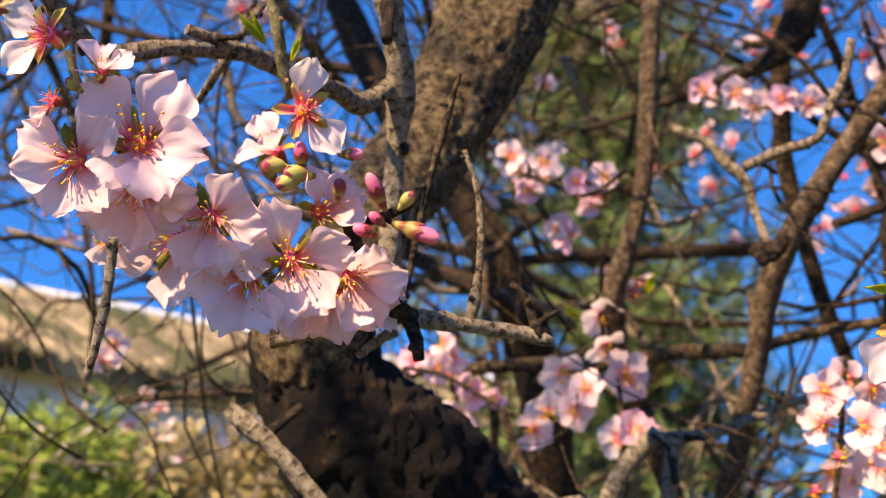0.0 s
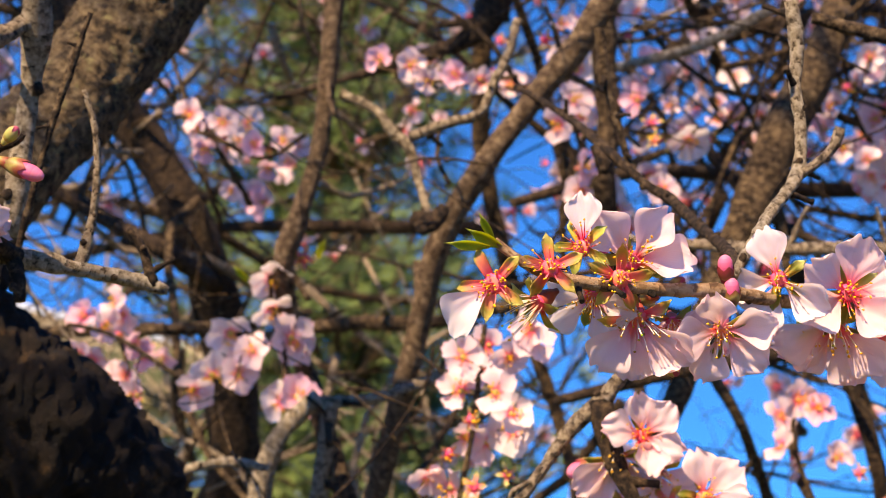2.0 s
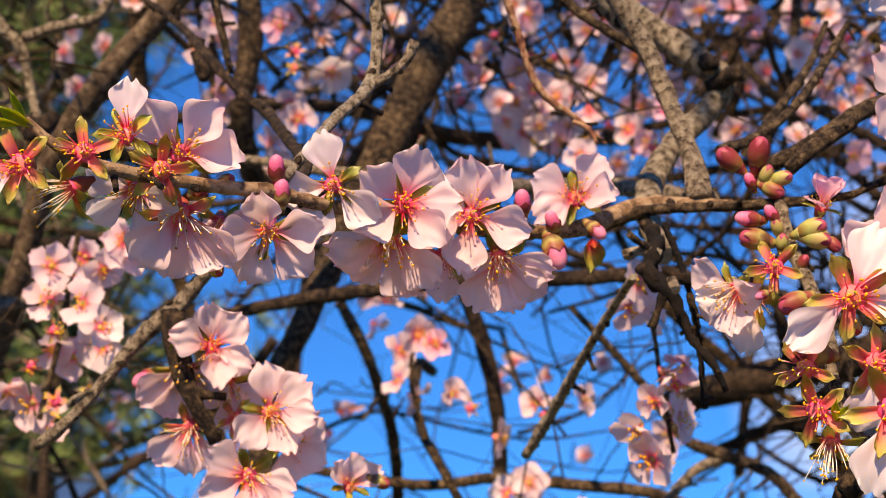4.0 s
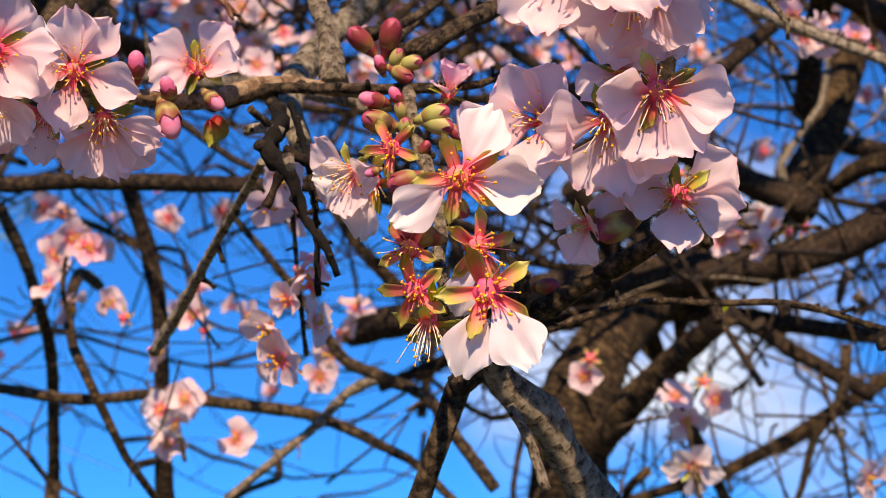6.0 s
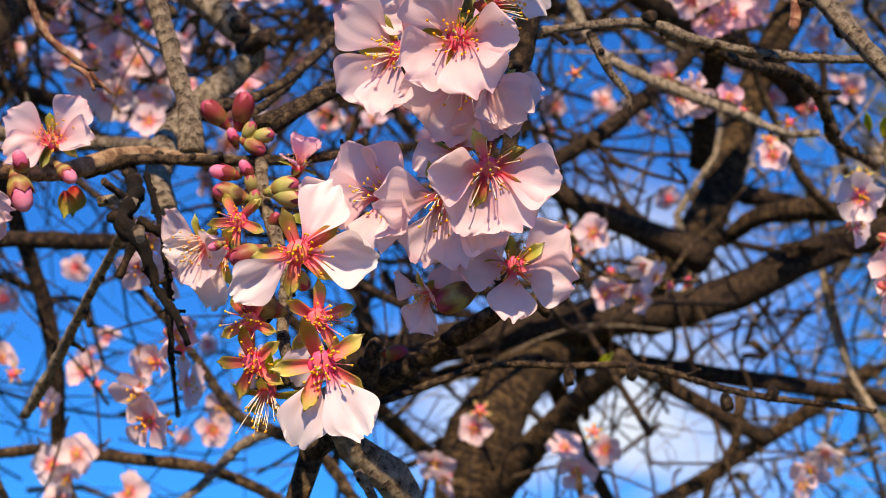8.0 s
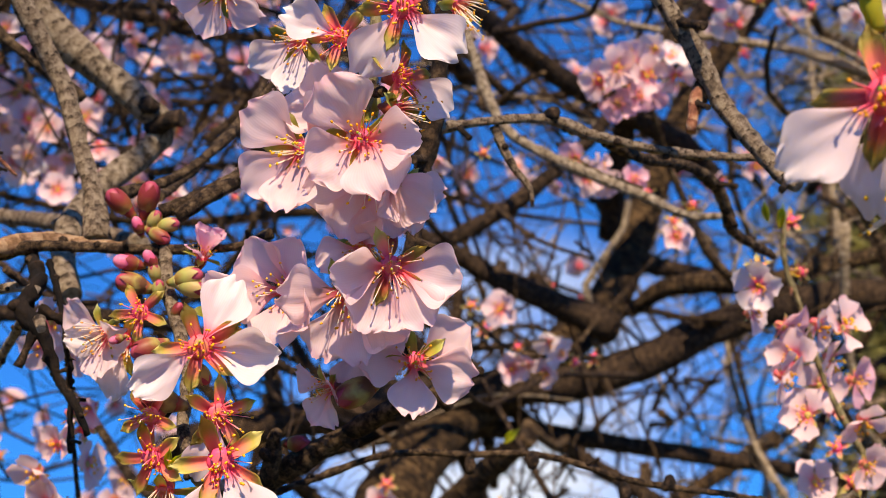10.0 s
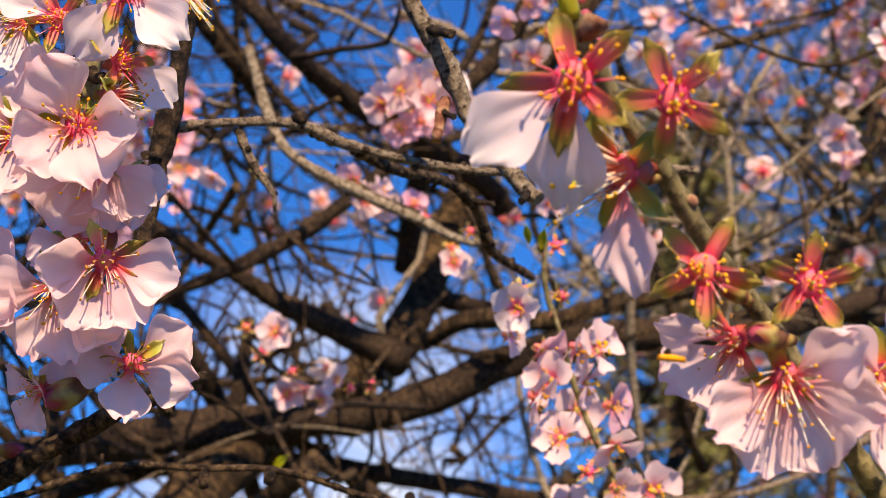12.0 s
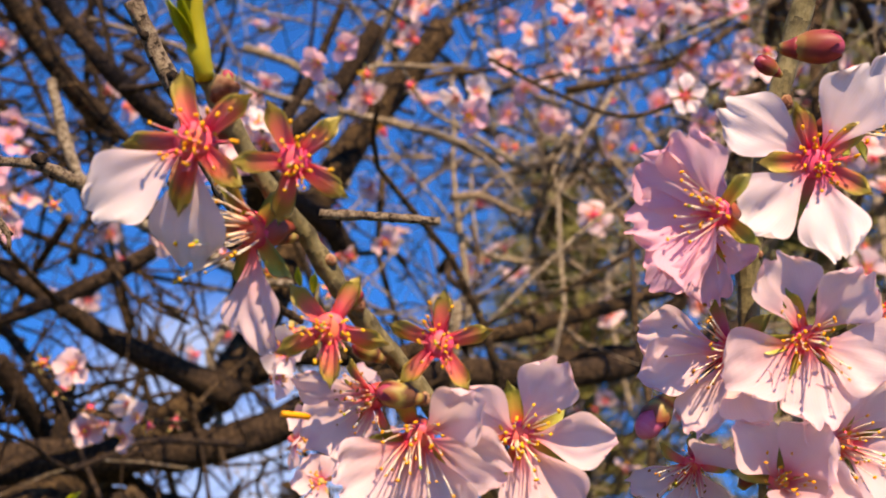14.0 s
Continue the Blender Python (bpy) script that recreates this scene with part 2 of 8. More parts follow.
FILAMENT_WARM = tissue("warm_filament", [(0.0, (0.92, 0.03, 0.10)), (0.34, (0.92, 0.12, 0.17)), (0.6, (0.93, 0.52, 0.46)), (0.8, (0.93, 0.82, 0.76)), (1.0, (0.93, 0.88, 0.80))], 0.2, 0.3, 0.5)
FILAMENT = tissue("filament", [(0.0, (0.92, 0.06, 0.14)), (0.12, (0.92, 0.28, 0.26)), (0.3, (0.93, 0.66, 0.50)), (0.65, (0.93, 0.86, 0.74))], 0.2, 0.3, 0.5)
FILAMENT_RED = tissue("red_filament", [(0.0, (0.95, 0.06, 0.20)), (0.45, (0.95, 0.25, 0.30)), (1.0, (0.95, 0.78, 0.66))], 0.2, 0.25, 0.5)
ANTHER = tissue("anther", [(0.0, (0.88, 0.36, 0.02)), (1.0, (0.92, 0.54, 0.04))], 0.9, 0.15, 0.6)
ANTHER_BROWN = tissue("dry_anther", [(0.0, (0.40, 0.15, 0.03)), (1.0, (0.78, 0.42, 0.05))], 0.9, 0.1, 0.6)
BUD_PINK = tissue("bud_petal", [(0.0, (0.62, 0.06, 0.16)), (0.5, (0.78, 0.15, 0.30)), (1.0, (0.82, 0.34, 0.46))], 0.3, 0.25, 0.5, 0.3)
BUD_RED = tissue("shut_bud", [(0.0, (0.30, 0.03, 0.06)), (1.0, (0.42, 0.07, 0.12))], 0.3, 0.1, 0.5, 0.3)
BUD_SCALE = tissue("bud_scale", [(0.0, (0.14, 0.06, 0.03)), (0.3, (0.34, 0.27, 0.08)), (0.6, (0.26, 0.08, 0.035)), (1.0, (0.24, 0.03, 0.035))], 0.7, 0.1, 0.5)
BUD_GREEN = tissue("green_bud_scale", [(0.0, (0.25, 0.12, 0.03)), (0.5, (0.36, 0.36, 0.10)), (1.0, (0.42, 0.30, 0.12))], 0.5, 0.1, 0.5)
LEAF = tissue("young_leaf", [(0.0, (0.56, 0.50, 0.05)), (0.6, (0.50, 0.56, 0.06)), (1.0, (0.55, 0.60, 0.12))], 0.3, 0.45, 0.45, 0.3, (0.95, 1, 0.6))
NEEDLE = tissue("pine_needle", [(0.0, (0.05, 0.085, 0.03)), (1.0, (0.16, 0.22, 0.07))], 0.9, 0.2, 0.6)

# a brighter, yellower copy of the needles, with sunlight painted into it
NEEDLE_SUN = tissue("sunlit_pine_needle", [(0.0, (0.17, 0.16, 0.045)), (1.0, (0.38, 0.34, 0.12))], 0.9, 0.2, 0.6)

# ---- shapes ----


def smooth_path(points, step):
    """Catmull-Rom through points of (x, y, z, radius), cut into short steps."""
    p = [Vector(q) for q in points]
    p = [p[0] * 2 - p[1]] + p + [p[-1] * 2 - p[-2]]
    out = []
    for a, b, c, d in zip(p, p[1:], p[2:], p[3:]):
        count = max(2, int((c - b).to_3d().length / step))
        for i in range(count):
            t = i / count
            out.append(0.5 * (2 * b + (c - a) * t + (2 * a - 5 * b + 4 * c - d) * t * t + (3 * b - a - 3 * c + d) * t ** 3))
    return out + [p[-2]]


def tube(bm, points, sides=9, rough=0.12, seed=0.0, step=None, slot=0, knots=True, metric=True):
    """A stem through points, with an uneven skin, swollen nodes and closed ends."""
    uv = bm.loops.layers.uv.verify()
    mean = sum(q[3] for q in points) / len(points)
    path = smooth_path(points, step or max(mean * 1.2, 0.0015))
    rings, side, run, runs = [], None, 0.0, []
    for i, q in enumerate(path):
        ahead = (path[min(i + 1, len(path) - 1)] - path[max(i - 1, 0)]).to_3d().normalized()
        side = ahead.orthogonal() if side is None else side - ahead * side.dot(ahead)
        side.normalize()
        other = ahead.cross(side)
        if i:
            run += (q - path[i - 1]).to_3d().length
        radius = max(q[3], 0.0002)
        swell = 1.0
        if knots:
            swell += 0.32 * max(0.0, noise.noise((run / (mean * 9) + seed, seed, 3.1)) - 0.22) * 2.2
        ring = []
        for k in range(sides):
            a = 2 * math.pi * k / sides
            way = side * math.cos(a) + other * math.sin(a)
            at = q.to_3d() + way * radius
            lump = noise.noise(at / (mean * 1.6) + Vector((seed, 0, 0))) + 0.5 * noise.noise(at / (mean * 0.6)) + (0.6 * noise.noise(at / (mean * 0.17)) + 0.5 * noise.noise(at / (mean * 0.08)) if sides > 30 else 0.55 * noise.noise(at / (mean * 0.3)))
            ring.append(bm.verts.new(q.to_3d() + way * radius * swell * (1 + rough * lump)))
        rings.append(ring)
        runs.append(run)
    for i, (a, b) in enumerate(zip(rings, rings[1:])):
        for k in range(sides):
            f = bm.faces.new((a[k], a[(k + 1) % sides], b[(k + 1) % sides], b[k]))
            f.smooth, f.material_index = True, slot
            for loop, u in zip(f.loops, (i, i, i + 1, i + 1)):
                loop[uv].uv = (runs[u] * 10 if metric else u / (len(rings) - 1), k / sides)
    for ring, flip in ((rings[0], True), (rings[-1], False)):
        f = bm.faces.new(ring[::-1] if flip else ring)
        f.material_index = slot
    return bm


def sheet(bm, length, half, rise, curl, cells=(8, 6), notch=0.0, ruffle=0.0, seed=0.0, slot=0, start=0.0, turn=None):
    """A leaf-like sheet along +x: half(u) is half its width, rise(u) its height, curl how far its sides stand up."""
    uv = bm.loops.layers.uv.verify()
    nu, nv = cells
    grid = []
    for i in range(nu + 1):
        u, row = i / nu, []
        for j in range(nv + 1):
            v = 2 * j / nv - 1
            cut = notch * u ** 6 * math.exp(-(v / 0.22) ** 2) + 0.18 * u ** 4 * abs(v) ** 2.2
            x = start + length * (u - cut + ruffle * u * u * (0.05 * noise.noise((v * 4 + seed, seed * 2, 1.7)) + 0.011 * noise.noise((v * 13 + seed, seed, 4.4))))
            y = half(u) * length * v
            z = length * (rise(u) + curl * half(u) * v * v) + length * ruffle * (0.07 * u + 0.10 * u * u * abs(v)) * noise.noise((u * 2.6 + seed, v * 3.0, seed))
            z += length * ruffle * 0.022 * u * u * noise.noise((u * 6.5 + seed, v * 7.5, seed * 3))
            at = Vector((x, y, z))
            row.append(bm.verts.new(turn @ at if turn else at))
        grid.append(row)
    for i in range(nu):
        for j in range(nv):
            f = bm.faces.new((grid[i][j], grid[i + 1][j], grid[i + 1][j + 1], grid[i][j + 1]))
            f.smooth, f.material_index = True, slot
            for loop, (a, b) in zip(f.loops, ((i, j), (i + 1, j), (i + 1, j + 1), (i, j + 1))):
                loop[uv].uv = (a / nu, b / nv)
    return bm


def ball(bm, centre, radius, long=1.0, axis=None, slot=0, segments=6, rings=4):
    """A small ellipsoid, drawn out along axis."""
    uv = bm.loops.layers.uv.verify()
    turn = (axis or Vector((0, 0, 1))).to_track_quat("Z", "Y").to_matrix()
    rows = []
    for i in range(rings + 1):
        b = math.pi * i / rings - math.pi / 2
        rows.append([bm.verts.new(Vector(centre) + turn @ Vector((radius * math.cos(b) * math.cos(2 * math.pi * k / segments),
                    radius * math.cos(b) * math.sin(2 * math.pi * k / segments), radius * long * math.sin(b)))) for k in range(segments if 0 < i < rings else 1)])
    for i in range(rings):
        a, b = rows[i], rows[i + 1]
        for k in range(segments):
            ring = [a[k % len(a)], a[(k + 1) % len(a)], b[(k + 1) % len(b)], b[k % len(b)]]
            ring = [v for n, v in enumerate(ring) if v not in ring[:n]]
            f = bm.faces.new(ring)
            f.smooth, f.material_index = True, slot
            for loop in f.loops:
                loop[uv].uv = (i / rings, k / segments)
    return bm


def finish(name, bm, *materials):
    mesh = bpy.data.meshes.new(name)
    bm.to_mesh(mesh)
    bm.free()
    for m in materials:
        mesh.materials.append(m)
    return mesh


def child(name, mesh, parent, m=None, label=""):
    ob = new(name, mesh)
    ob.parent = parent
    if m is not None:
        ob.matrix_basis = m
    return tagged(ob, label)


def part(name, bm, material, parent, label=""):
    return child(name, finish(name, bm, material), parent, None, label)


# ---- flower pieces, for a flower of radius 1 ----
def petal_half(u):
    return 0.045 + 0.46 * math.sin(math.pi * min(1, u) ** 1.15 * 0.79) ** 1.5


def petal_turn(k, cup):
    return Matrix.Rotation(radians(72 * k), 3, "Z") @ Matrix.Rotation(-cup, 3, "Y")


def sepal_half(u):
    return (0.14 + 0.105 * u) * math.sqrt(1.0 - 0.97 * (max(0.0, u - 0.55) / 0.45) ** 2)


PETALS = {}
for tint, stuff in (("pale", PETAL), ("pink", PETAL_PINK), ("white", PETAL_WHITE)):
    for v in range(12):
        rise = random.uniform(-0.08, 0.22)
        bend = random.uniform(-0.30, 0.12)
        curl = random.uniform(-0.1, 0.75)
        wide = random.uniform(0.80, 1.03)
        PETALS[tint, v] = finish("petal", sheet(bmesh.new(), 0.90, lambda u: petal_half(u) * wide, lambda u: rise * u + bend * u ** 3, curl, (14, 14),
                                 random.uniform(0.02, 0.15), random.uniform(0.7, 1.7), v * 3.7 + len(tint), start=0.10), stuff)
SEPALS = {}
for tint, stuff in (("red", SEPAL), ("green", SEPAL_GREEN)):
    for v in range(3):
        bm = sheet(bmesh.new(), 0.49, sepal_half, lambda u: 0.14 * u - (0.08 + 0.08 * v) * u ** 3, 0.5, (8, 8), 0.0, 0.4, v * 1.3, start=0.10)
        bmesh.ops.solidify(bm, geom=bm.faces[:], thickness=0.025)
        SEPALS[tint, v] = finish("sepal", bm, stuff)


def cup_mesh():
    bm = bmesh.new()
    tube(bm, [(0, 0, -0.42, 0.05), (0, 0, -0.34, 0.07), (0, 0, -0.22, 0.13), (0, 0, -0.06, 0.155), (0, 0, 0.0, 0.15)], 10, 0.05, 0, 0.05, 0, False, False)
    ball(bm, (0, 0, -0.01), 0.165, 0.4, None, 1, 12, 5)
    return finish("calyx", bm, CUP, HEART)


CUP_MESH = cup_mesh()


def stamens_mesh(count, spread, long, red, dry, low=False):
    bm = bmesh.new()
    for i in range(count):
        a, tip = random.uniform(0, 2 * math.pi), random.uniform(0.15, 1.0)
        lean, size = spread * tip, long * random.uniform(0.32, 1.12) * (0.5 if red is True and i % 2 else 1)
        way = Vector((math.cos(a), math.sin(a), 0))
        base = way * 0.15 * tip
        top = base + (way * math.sin(lean) + Vector((0, 0, 1)) * math.cos(lean)) * size
        middle = (base + top) / 2 + Vector((0, 0, 0.07 * size)) + way * 0.03
        w = 0.0075
        tube(bm, [(*base, w * 1.3), (*middle, w), (*top, w * 0.8)], 3 if low else 4, 0, 0, 0.12, 0, False, False)
        ball(bm, top, random.uniform(0.014, 0.022), random.uniform(1.1, 1.9), Vector((random.uniform(-1, 1), random.uniform(-1, 1), 0.5)), 1, 5, 3)
    tube(bm, [(0, 0, 0, 0.02), (0.02, 0.01, 0.3, 0.014), (0.05, 0.02, long * 0.95, 0.012)], 4, 0, 0, 0.2, 0, False, False)
    ball(bm, (0.05, 0.02, long * 0.96), 0.022, 1, None, 2, 5, 3)
    return finish("stamen_tuft", bm, FILAMENT_RED if red is True else FILAMENT_WARM if red else FILAMENT, ANTHER_BROWN if dry else ANTHER, LEAF)


STAMENS = {"open": [stamens_mesh(30, 0.62, 0.44, tone, False) for tone in ("warm", False, False)], "dry": [stamens_mesh(26, 0.9, 0.50, False, True) for _ in range(2)],
           "star": [stamens_mesh(30, 0.85, 0.36, True, False) for _ in range(3)], "brush": [stamens_mesh(26, 0.55, 0.62, False, False) for _ in range(3)]}


def bud_meshes(length, green, open_tip):
    """A bud: folded petals and, round its foot, the scales of the calyx."""
    bm = bmesh.new()
    ball(bm, (0, 0, 0.5), 0.27, 0.5 / 0.27 * (1.05 if open_tip else 0.95), None, 0, 12, 9)
    for v in bm.verts:
        v.co.x *= 1 + 0.08 * math.sin(v.co.z * 9 + math.atan2(v.co.y, v.co.x) * 2)
    petals = finish("bud", bm, BUD_PINK if open_tip else BUD_RED)
    bm = bmesh.new()
    reach = 0.62 if open_tip else 0.93
    uv = bm.loops.layers.uv.verify()
    rows = []
    for i in range(8):
        z = reach * i / 7
        rows.append([])
        for k in range(20):
            lobe = 0.5 + 0.5 * math.cos(5 * 2 * math.pi * k / 20)
            h = z * (0.72 + 0.28 * lobe)
            r = 0.295 * math.sqrt(max(0.02, 1 - ((h - 0.5) / 0.56) ** 2)) * (1.0 + 0.03 * lobe)
            rows[-1].append(bm.verts.new((r * math.cos(2 * math.pi * k / 20), r * math.sin(2 * math.pi * k / 20), h)))
    for i in range(7):
        for k in range(20):
            f = bm.faces.new((rows[i][k], rows[i][(k + 1) % 20], rows[i + 1][(k + 1) % 20], rows[i + 1][k]))
            f.smooth = True
            for loop, u in zip(f.loops, (i, i, i + 1, i + 1)):
                loop[uv].uv = (u / 7, k / 20)
    tube(bm, [(0, 0, -0.25, 0.10), (0, 0, -0.08, 0.15), (0, 0, 0.1, 0.21)], 8, 0.1, 1, 0.1, 0, False, False)
    return petals, finish("calyx_scale", bm, BUD_GREEN if green else BUD_SCALE)


BUDS = {"pink": bud_meshes(1, False, True), "red": bud_meshes(1, False, False), "green": bud_meshes(1, True, False)}


def low_blossom(tint, variant):
    """A whole small blossom in one mesh, for those deep in the crown."""
    bm, keep = bmesh.new(), random.choice(("11111", "11111", "11011", "11110"))
    for k in range(5):
        if keep[k] == "1":
            turn = petal_turn(k, random.uniform(0.0, 0.5))
            bend, curl = random.uniform(-0.15, 0.1), random.uniform(0.1, 0.6)
            sheet(bm, 0.90, petal_half, lambda u: 0.05 * u + bend * u ** 3, curl, (4, 4), 0.08, 1.2, random.uniform(0, 50), 0, 0.1, turn)
        sheet(bm, 0.42, sepal_half, lambda u: -0.1 * u, 0.4, (3, 2), 0, 0, 0, 1, 0.1, Matrix.Rotation(radians(72 * k + 36), 3, "Z"))
    ball(bm, (0, 0, -0.1), 0.16, 1.4, None, 1, 6, 4)
    ball(bm, (0, 0, 0.02), 0.12, 0.5, None, 2, 6, 4)
    for i in range(11):
        a, r = random.uniform(0, 6.28), random.uniform(0.06, 0.34)
        ball(bm, (r * math.cos(a), r * math.sin(a), random.uniform(0.25, 0.42)), 0.05, 1.2, None, 3, 4, 3)
    return finish("blossom", bm, {"pale": PETAL, "pink": PETAL_PINK, "white": PETAL_WHITE}[tint], SEPAL, HEART, ANTHER)


def low_star():
    bm = bmesh.new()
    for k in range(5):
        sheet(bm, 0.5, sepal_half, lambda u: 0.1 * u, 0.4, (3, 2), 0, 0, 0, 1, 0.08, Matrix.Rotation(radians(72 * k + 36), 3, "Z"))
    ball(bm, (0, 0, -0.1), 0.16, 1.4, None, 1, 6, 4)
    ball(bm, (0, 0, 0.05), 0.2, 0.6, None, 2, 6, 4)
    for i in range(10):
        a, r = random.uniform(0, 6.28), random.uniform(0.06, 0.3)
        ball(bm, (r * math.cos(a), r * math.sin(a), random.uniform(0.2, 0.4)), 0.045, 1.2, None, 3, 4, 3)
    return finish("blossom", bm, PETAL, SEPAL, HEART, ANTHER)


LOW = {"pale": [low_blossom("pale", v) for v in range(6)], "pink": [low_blossom("pink", v) for v in range(3)],
       "white": [low_blossom("white", v) for v in range(3)], "star": [low_star() for _ in range(2)]}

# ---- things ----


def spray(label, name="flowering_branch", category="branch"):
    return tagged(new(name), label, category, "branches of the almond tree")


def knobs(parent, points, seed, material, every=7.0):
    """Buds and leaf scars: small lumps that stand out of the skin at uneven distances, each a piece of its own."""
    rng = random.Random(seed)
    path = smooth_path(points, 0.002)
    gap = rng.uniform(2, 6)
    for a, b in zip(path, path[1:]):
        step = (b - a).to_3d()
        gap -= step.length / max(a[3], 0.0008)
        if gap < 0 and a[3] < 0.012:
            gap = every * rng.uniform(0.5, 1.8)
            ahead = step.normalized()
            way = (ahead.orthogonal().normalized() * rng.uniform(-1, 1) + ahead.cross(ahead.orthogonal()).normalized() * rng.uniform(-1, 1)).normalized()
            r = max(a[3], 0.0012)
            if rng.random() < 0.24:
                foot = a.to_3d() + way * r * 0.6
                tip = foot + (way + ahead * rng.uniform(0, 0.8)).normalized() * r * rng.uniform(2.5, 5)
                part("spur", tube(bmesh.new(), [(*foot, r * 0.7), (*((foot + tip) / 2), r * 0.45), (*tip, r * 0.5)], 6, 0.3, seed, r * 0.7), material, parent)
            else:
                part("leaf_scar", ball(bmesh.new(), a.to_3d() + way * r * 0.85, r * rng.uniform(0.45, 0.85), rng.uniform(1.0, 1.7), (way + ahead * 0.8).normalized(), 0, 7, 4), material, parent)


def stem(parent, points, material=BARK_GREY, name="stem", label="", sides=14, rough=0.24, step=None, every=7.0):
    seed = points[0][0] * 40 + points[0][2] * 17
    ob = child(name, finish(name, tube(bmesh.new(), points, sides, rough, seed, step), material), parent, None, label)
    knobs(ob, points, seed, BARK_DARK if material != BARK_GREEN else BARK_RED, every)
    return ob


def twig(label, points, material=BARK_GREY, name="bare_twig", sides=12, rough=0.25):
    seed = points[0][0] * 31 + points[0][2] * 13
    ob = tagged(new(name, finish(name, tube(bmesh.new(), points, sides, rough, seed), material)), label, "twig", "branches of the almond tree")
    knobs(ob, points, seed, BARK_DARK)
    return ob


def limb(label, points, material=BARK_BROWN, sides=14, rough=0.2):
    """A thick limb: its bark, and short broken side stubs along it."""
    ob = tagged(new("limb"), label, "branch", "limbs of the almond tree")
    points = [(x, y, z, r * 0.84) for x, y, z, r in points]
    rng = random.Random(points[0][0] * 19 + points[1][2] * 7)
    part("bark", tube(bmesh.new(), points, sides, rough, points[0][0] * 23, knots=False), material, ob)
    path = smooth_path(points, 0.02)
    for k in range(3):
        at = path[rng.randrange(2, len(path) - 2)]
        way = Vector((rng.gauss(0, 1), rng.gauss(0, 0.5), rng.gauss(0.3, 1))).normalized()
        r = at[3] * rng.uniform(0.25, 0.45)
        tip = at.to_3d() + way * at[3] * rng.uniform(2.5, 7)
        mid = (at.to_3d() + tip) / 2 + Vector((rng.gauss(0, 0.2), 0, rng.gauss(0, 0.2))) * at[3]
        part("side_stub", tube(bmesh.new(), [(*at.to_3d(), r * 1.3), (*mid, r), (*tip, r * 0.7)], 8, 0.2, k), material, ob)
    return ob


def blossom(parent, place, size, keep="11111", tint="pale", kind="open", cup=12, green=False, angles=(), slim=0.9):
    """A blossom of that diameter: calyx, stamens, five sepals, and the petals that keep names, anticlockwise."""
    rng = random.Random(round(place[0][3] * 9973 + place[2][3] * 7919 + size * 50021, 1))
    ob = child("blossom", CUP_MESH, parent, place @ Matrix.Scale(size / 2, 4))
    child("stamen_tuft", rng.choice(STAMENS[kind]), ob, Matrix.Rotation(rng.uniform(0, 6.28), 4, "Z"))
    for k in range(5):
        lift = radians(cup + (rng.uniform(-7, 12) if angles else rng.uniform(-14, 24)))
        flat = radians(rng.uniform(-5, 16))
        child("sepal", SEPALS["green" if green or kind in ("open", "brush") else "red", rng.randrange(3)], ob,
              Matrix.Translation((0, 0, -0.03)) @ (Matrix.Rotation(radians(72 * k + 36 + rng.uniform(-6, 6)), 4, "Z") @ Matrix.Rotation(-flat, 4, "Y")))
        if k < len(angles) or keep[k] == "1":
            child("petal", PETALS[tint, rng.randrange(12)], ob,
                  Matrix.Rotation(radians(angles[k] if angles else 72 * k + rng.uniform(-9, 9)), 4, "Z") @ Matrix.Rotation(-lift, 4, "Y") @ Matrix.Rotation(rng.uniform(-0.28, 0.28), 4, "X") @ Matrix.Diagonal((1, slim * rng.uniform(0.92, 1.08), 1, 1)))
    return ob


def bud(parent, place, length, kind="pink", fat=1.35):
    petals, scales = BUDS[kind]
    ob = child("bud", petals, parent, place @ Matrix.Diagonal((length * 0.76 * fat, length * 0.76 * fat, length * 0.92, 1)))
    child("calyx_scale", scales, ob)
    return ob


def small_blossom(parent, place, size, tint="pale"):
    return child("blossom", random.choice(LOW[tint]), parent, place @ Matrix.Scale(size / 2, 4))


def leaf(parent, place, length, wide=0.22, material=LEAF, name="leaf"):
    bm = sheet(bmesh.new(), length, lambda u: wide * math.sin(math.pi * min(0.97, u + 0.03)) ** 0.8, lambda u: 0.25 * u * u, 0.8, (8, 4), 0, 0.3, place[0][3] * 50)
    bmesh.ops.solidify(bm, geom=bm.faces[:], thickness=0.0004)
    ob = part(name, bm, material, parent)
    ob.matrix_basis = place
    return ob

# ---- ground and far things ----
GRASS = bark("grass", [(0.3, (0.022, 0.032, 0.009)), (0.5, (0.058, 0.075, 0.021)), (0.72, (0.15, 0.135, 0.055))], 9, 0.05)
ROOF_TILE = bark("roof_tile", [(0.3, (0.05, 0.04, 0.025)), (0.5, (0.17, 0.13, 0.08)), (0.72, (0.32, 0.25, 0.16))], 6, 0.01, patch=((0.045, 0.05, 0.02), 0.9, 0.5))
LIME = bark("lime_wash", [(0.3, (0.40, 0.45, 0.47)), (0.5, (0.58, 0.62, 0.63)), (0.72, (0.72, 0.72, 0.70))], 4, 0.004)


def smooth(a, b, v):
    t = min(1.0, max(0.0, (v - a) / (b - a)))
    return t * t * (3 - 2 * t)


def ground_height(x, y):
    """The orchard floor, with a bank that climbs towards the house."""
    far, az = math.hypot(x, y), math.degrees(math.atan2(x, y))
    side = smooth(16, 2, az) * smooth(-110, -60, az)
    rough = 0.12 * noise.noise((x / 2, y / 2, 0)) * min(1, far / 4) if far < 200 else 0
    return rough + side * (2.9 * smooth(4, 11, far) + 1.6 * smooth(11, 22, far)) * smooth(300, 60, far)


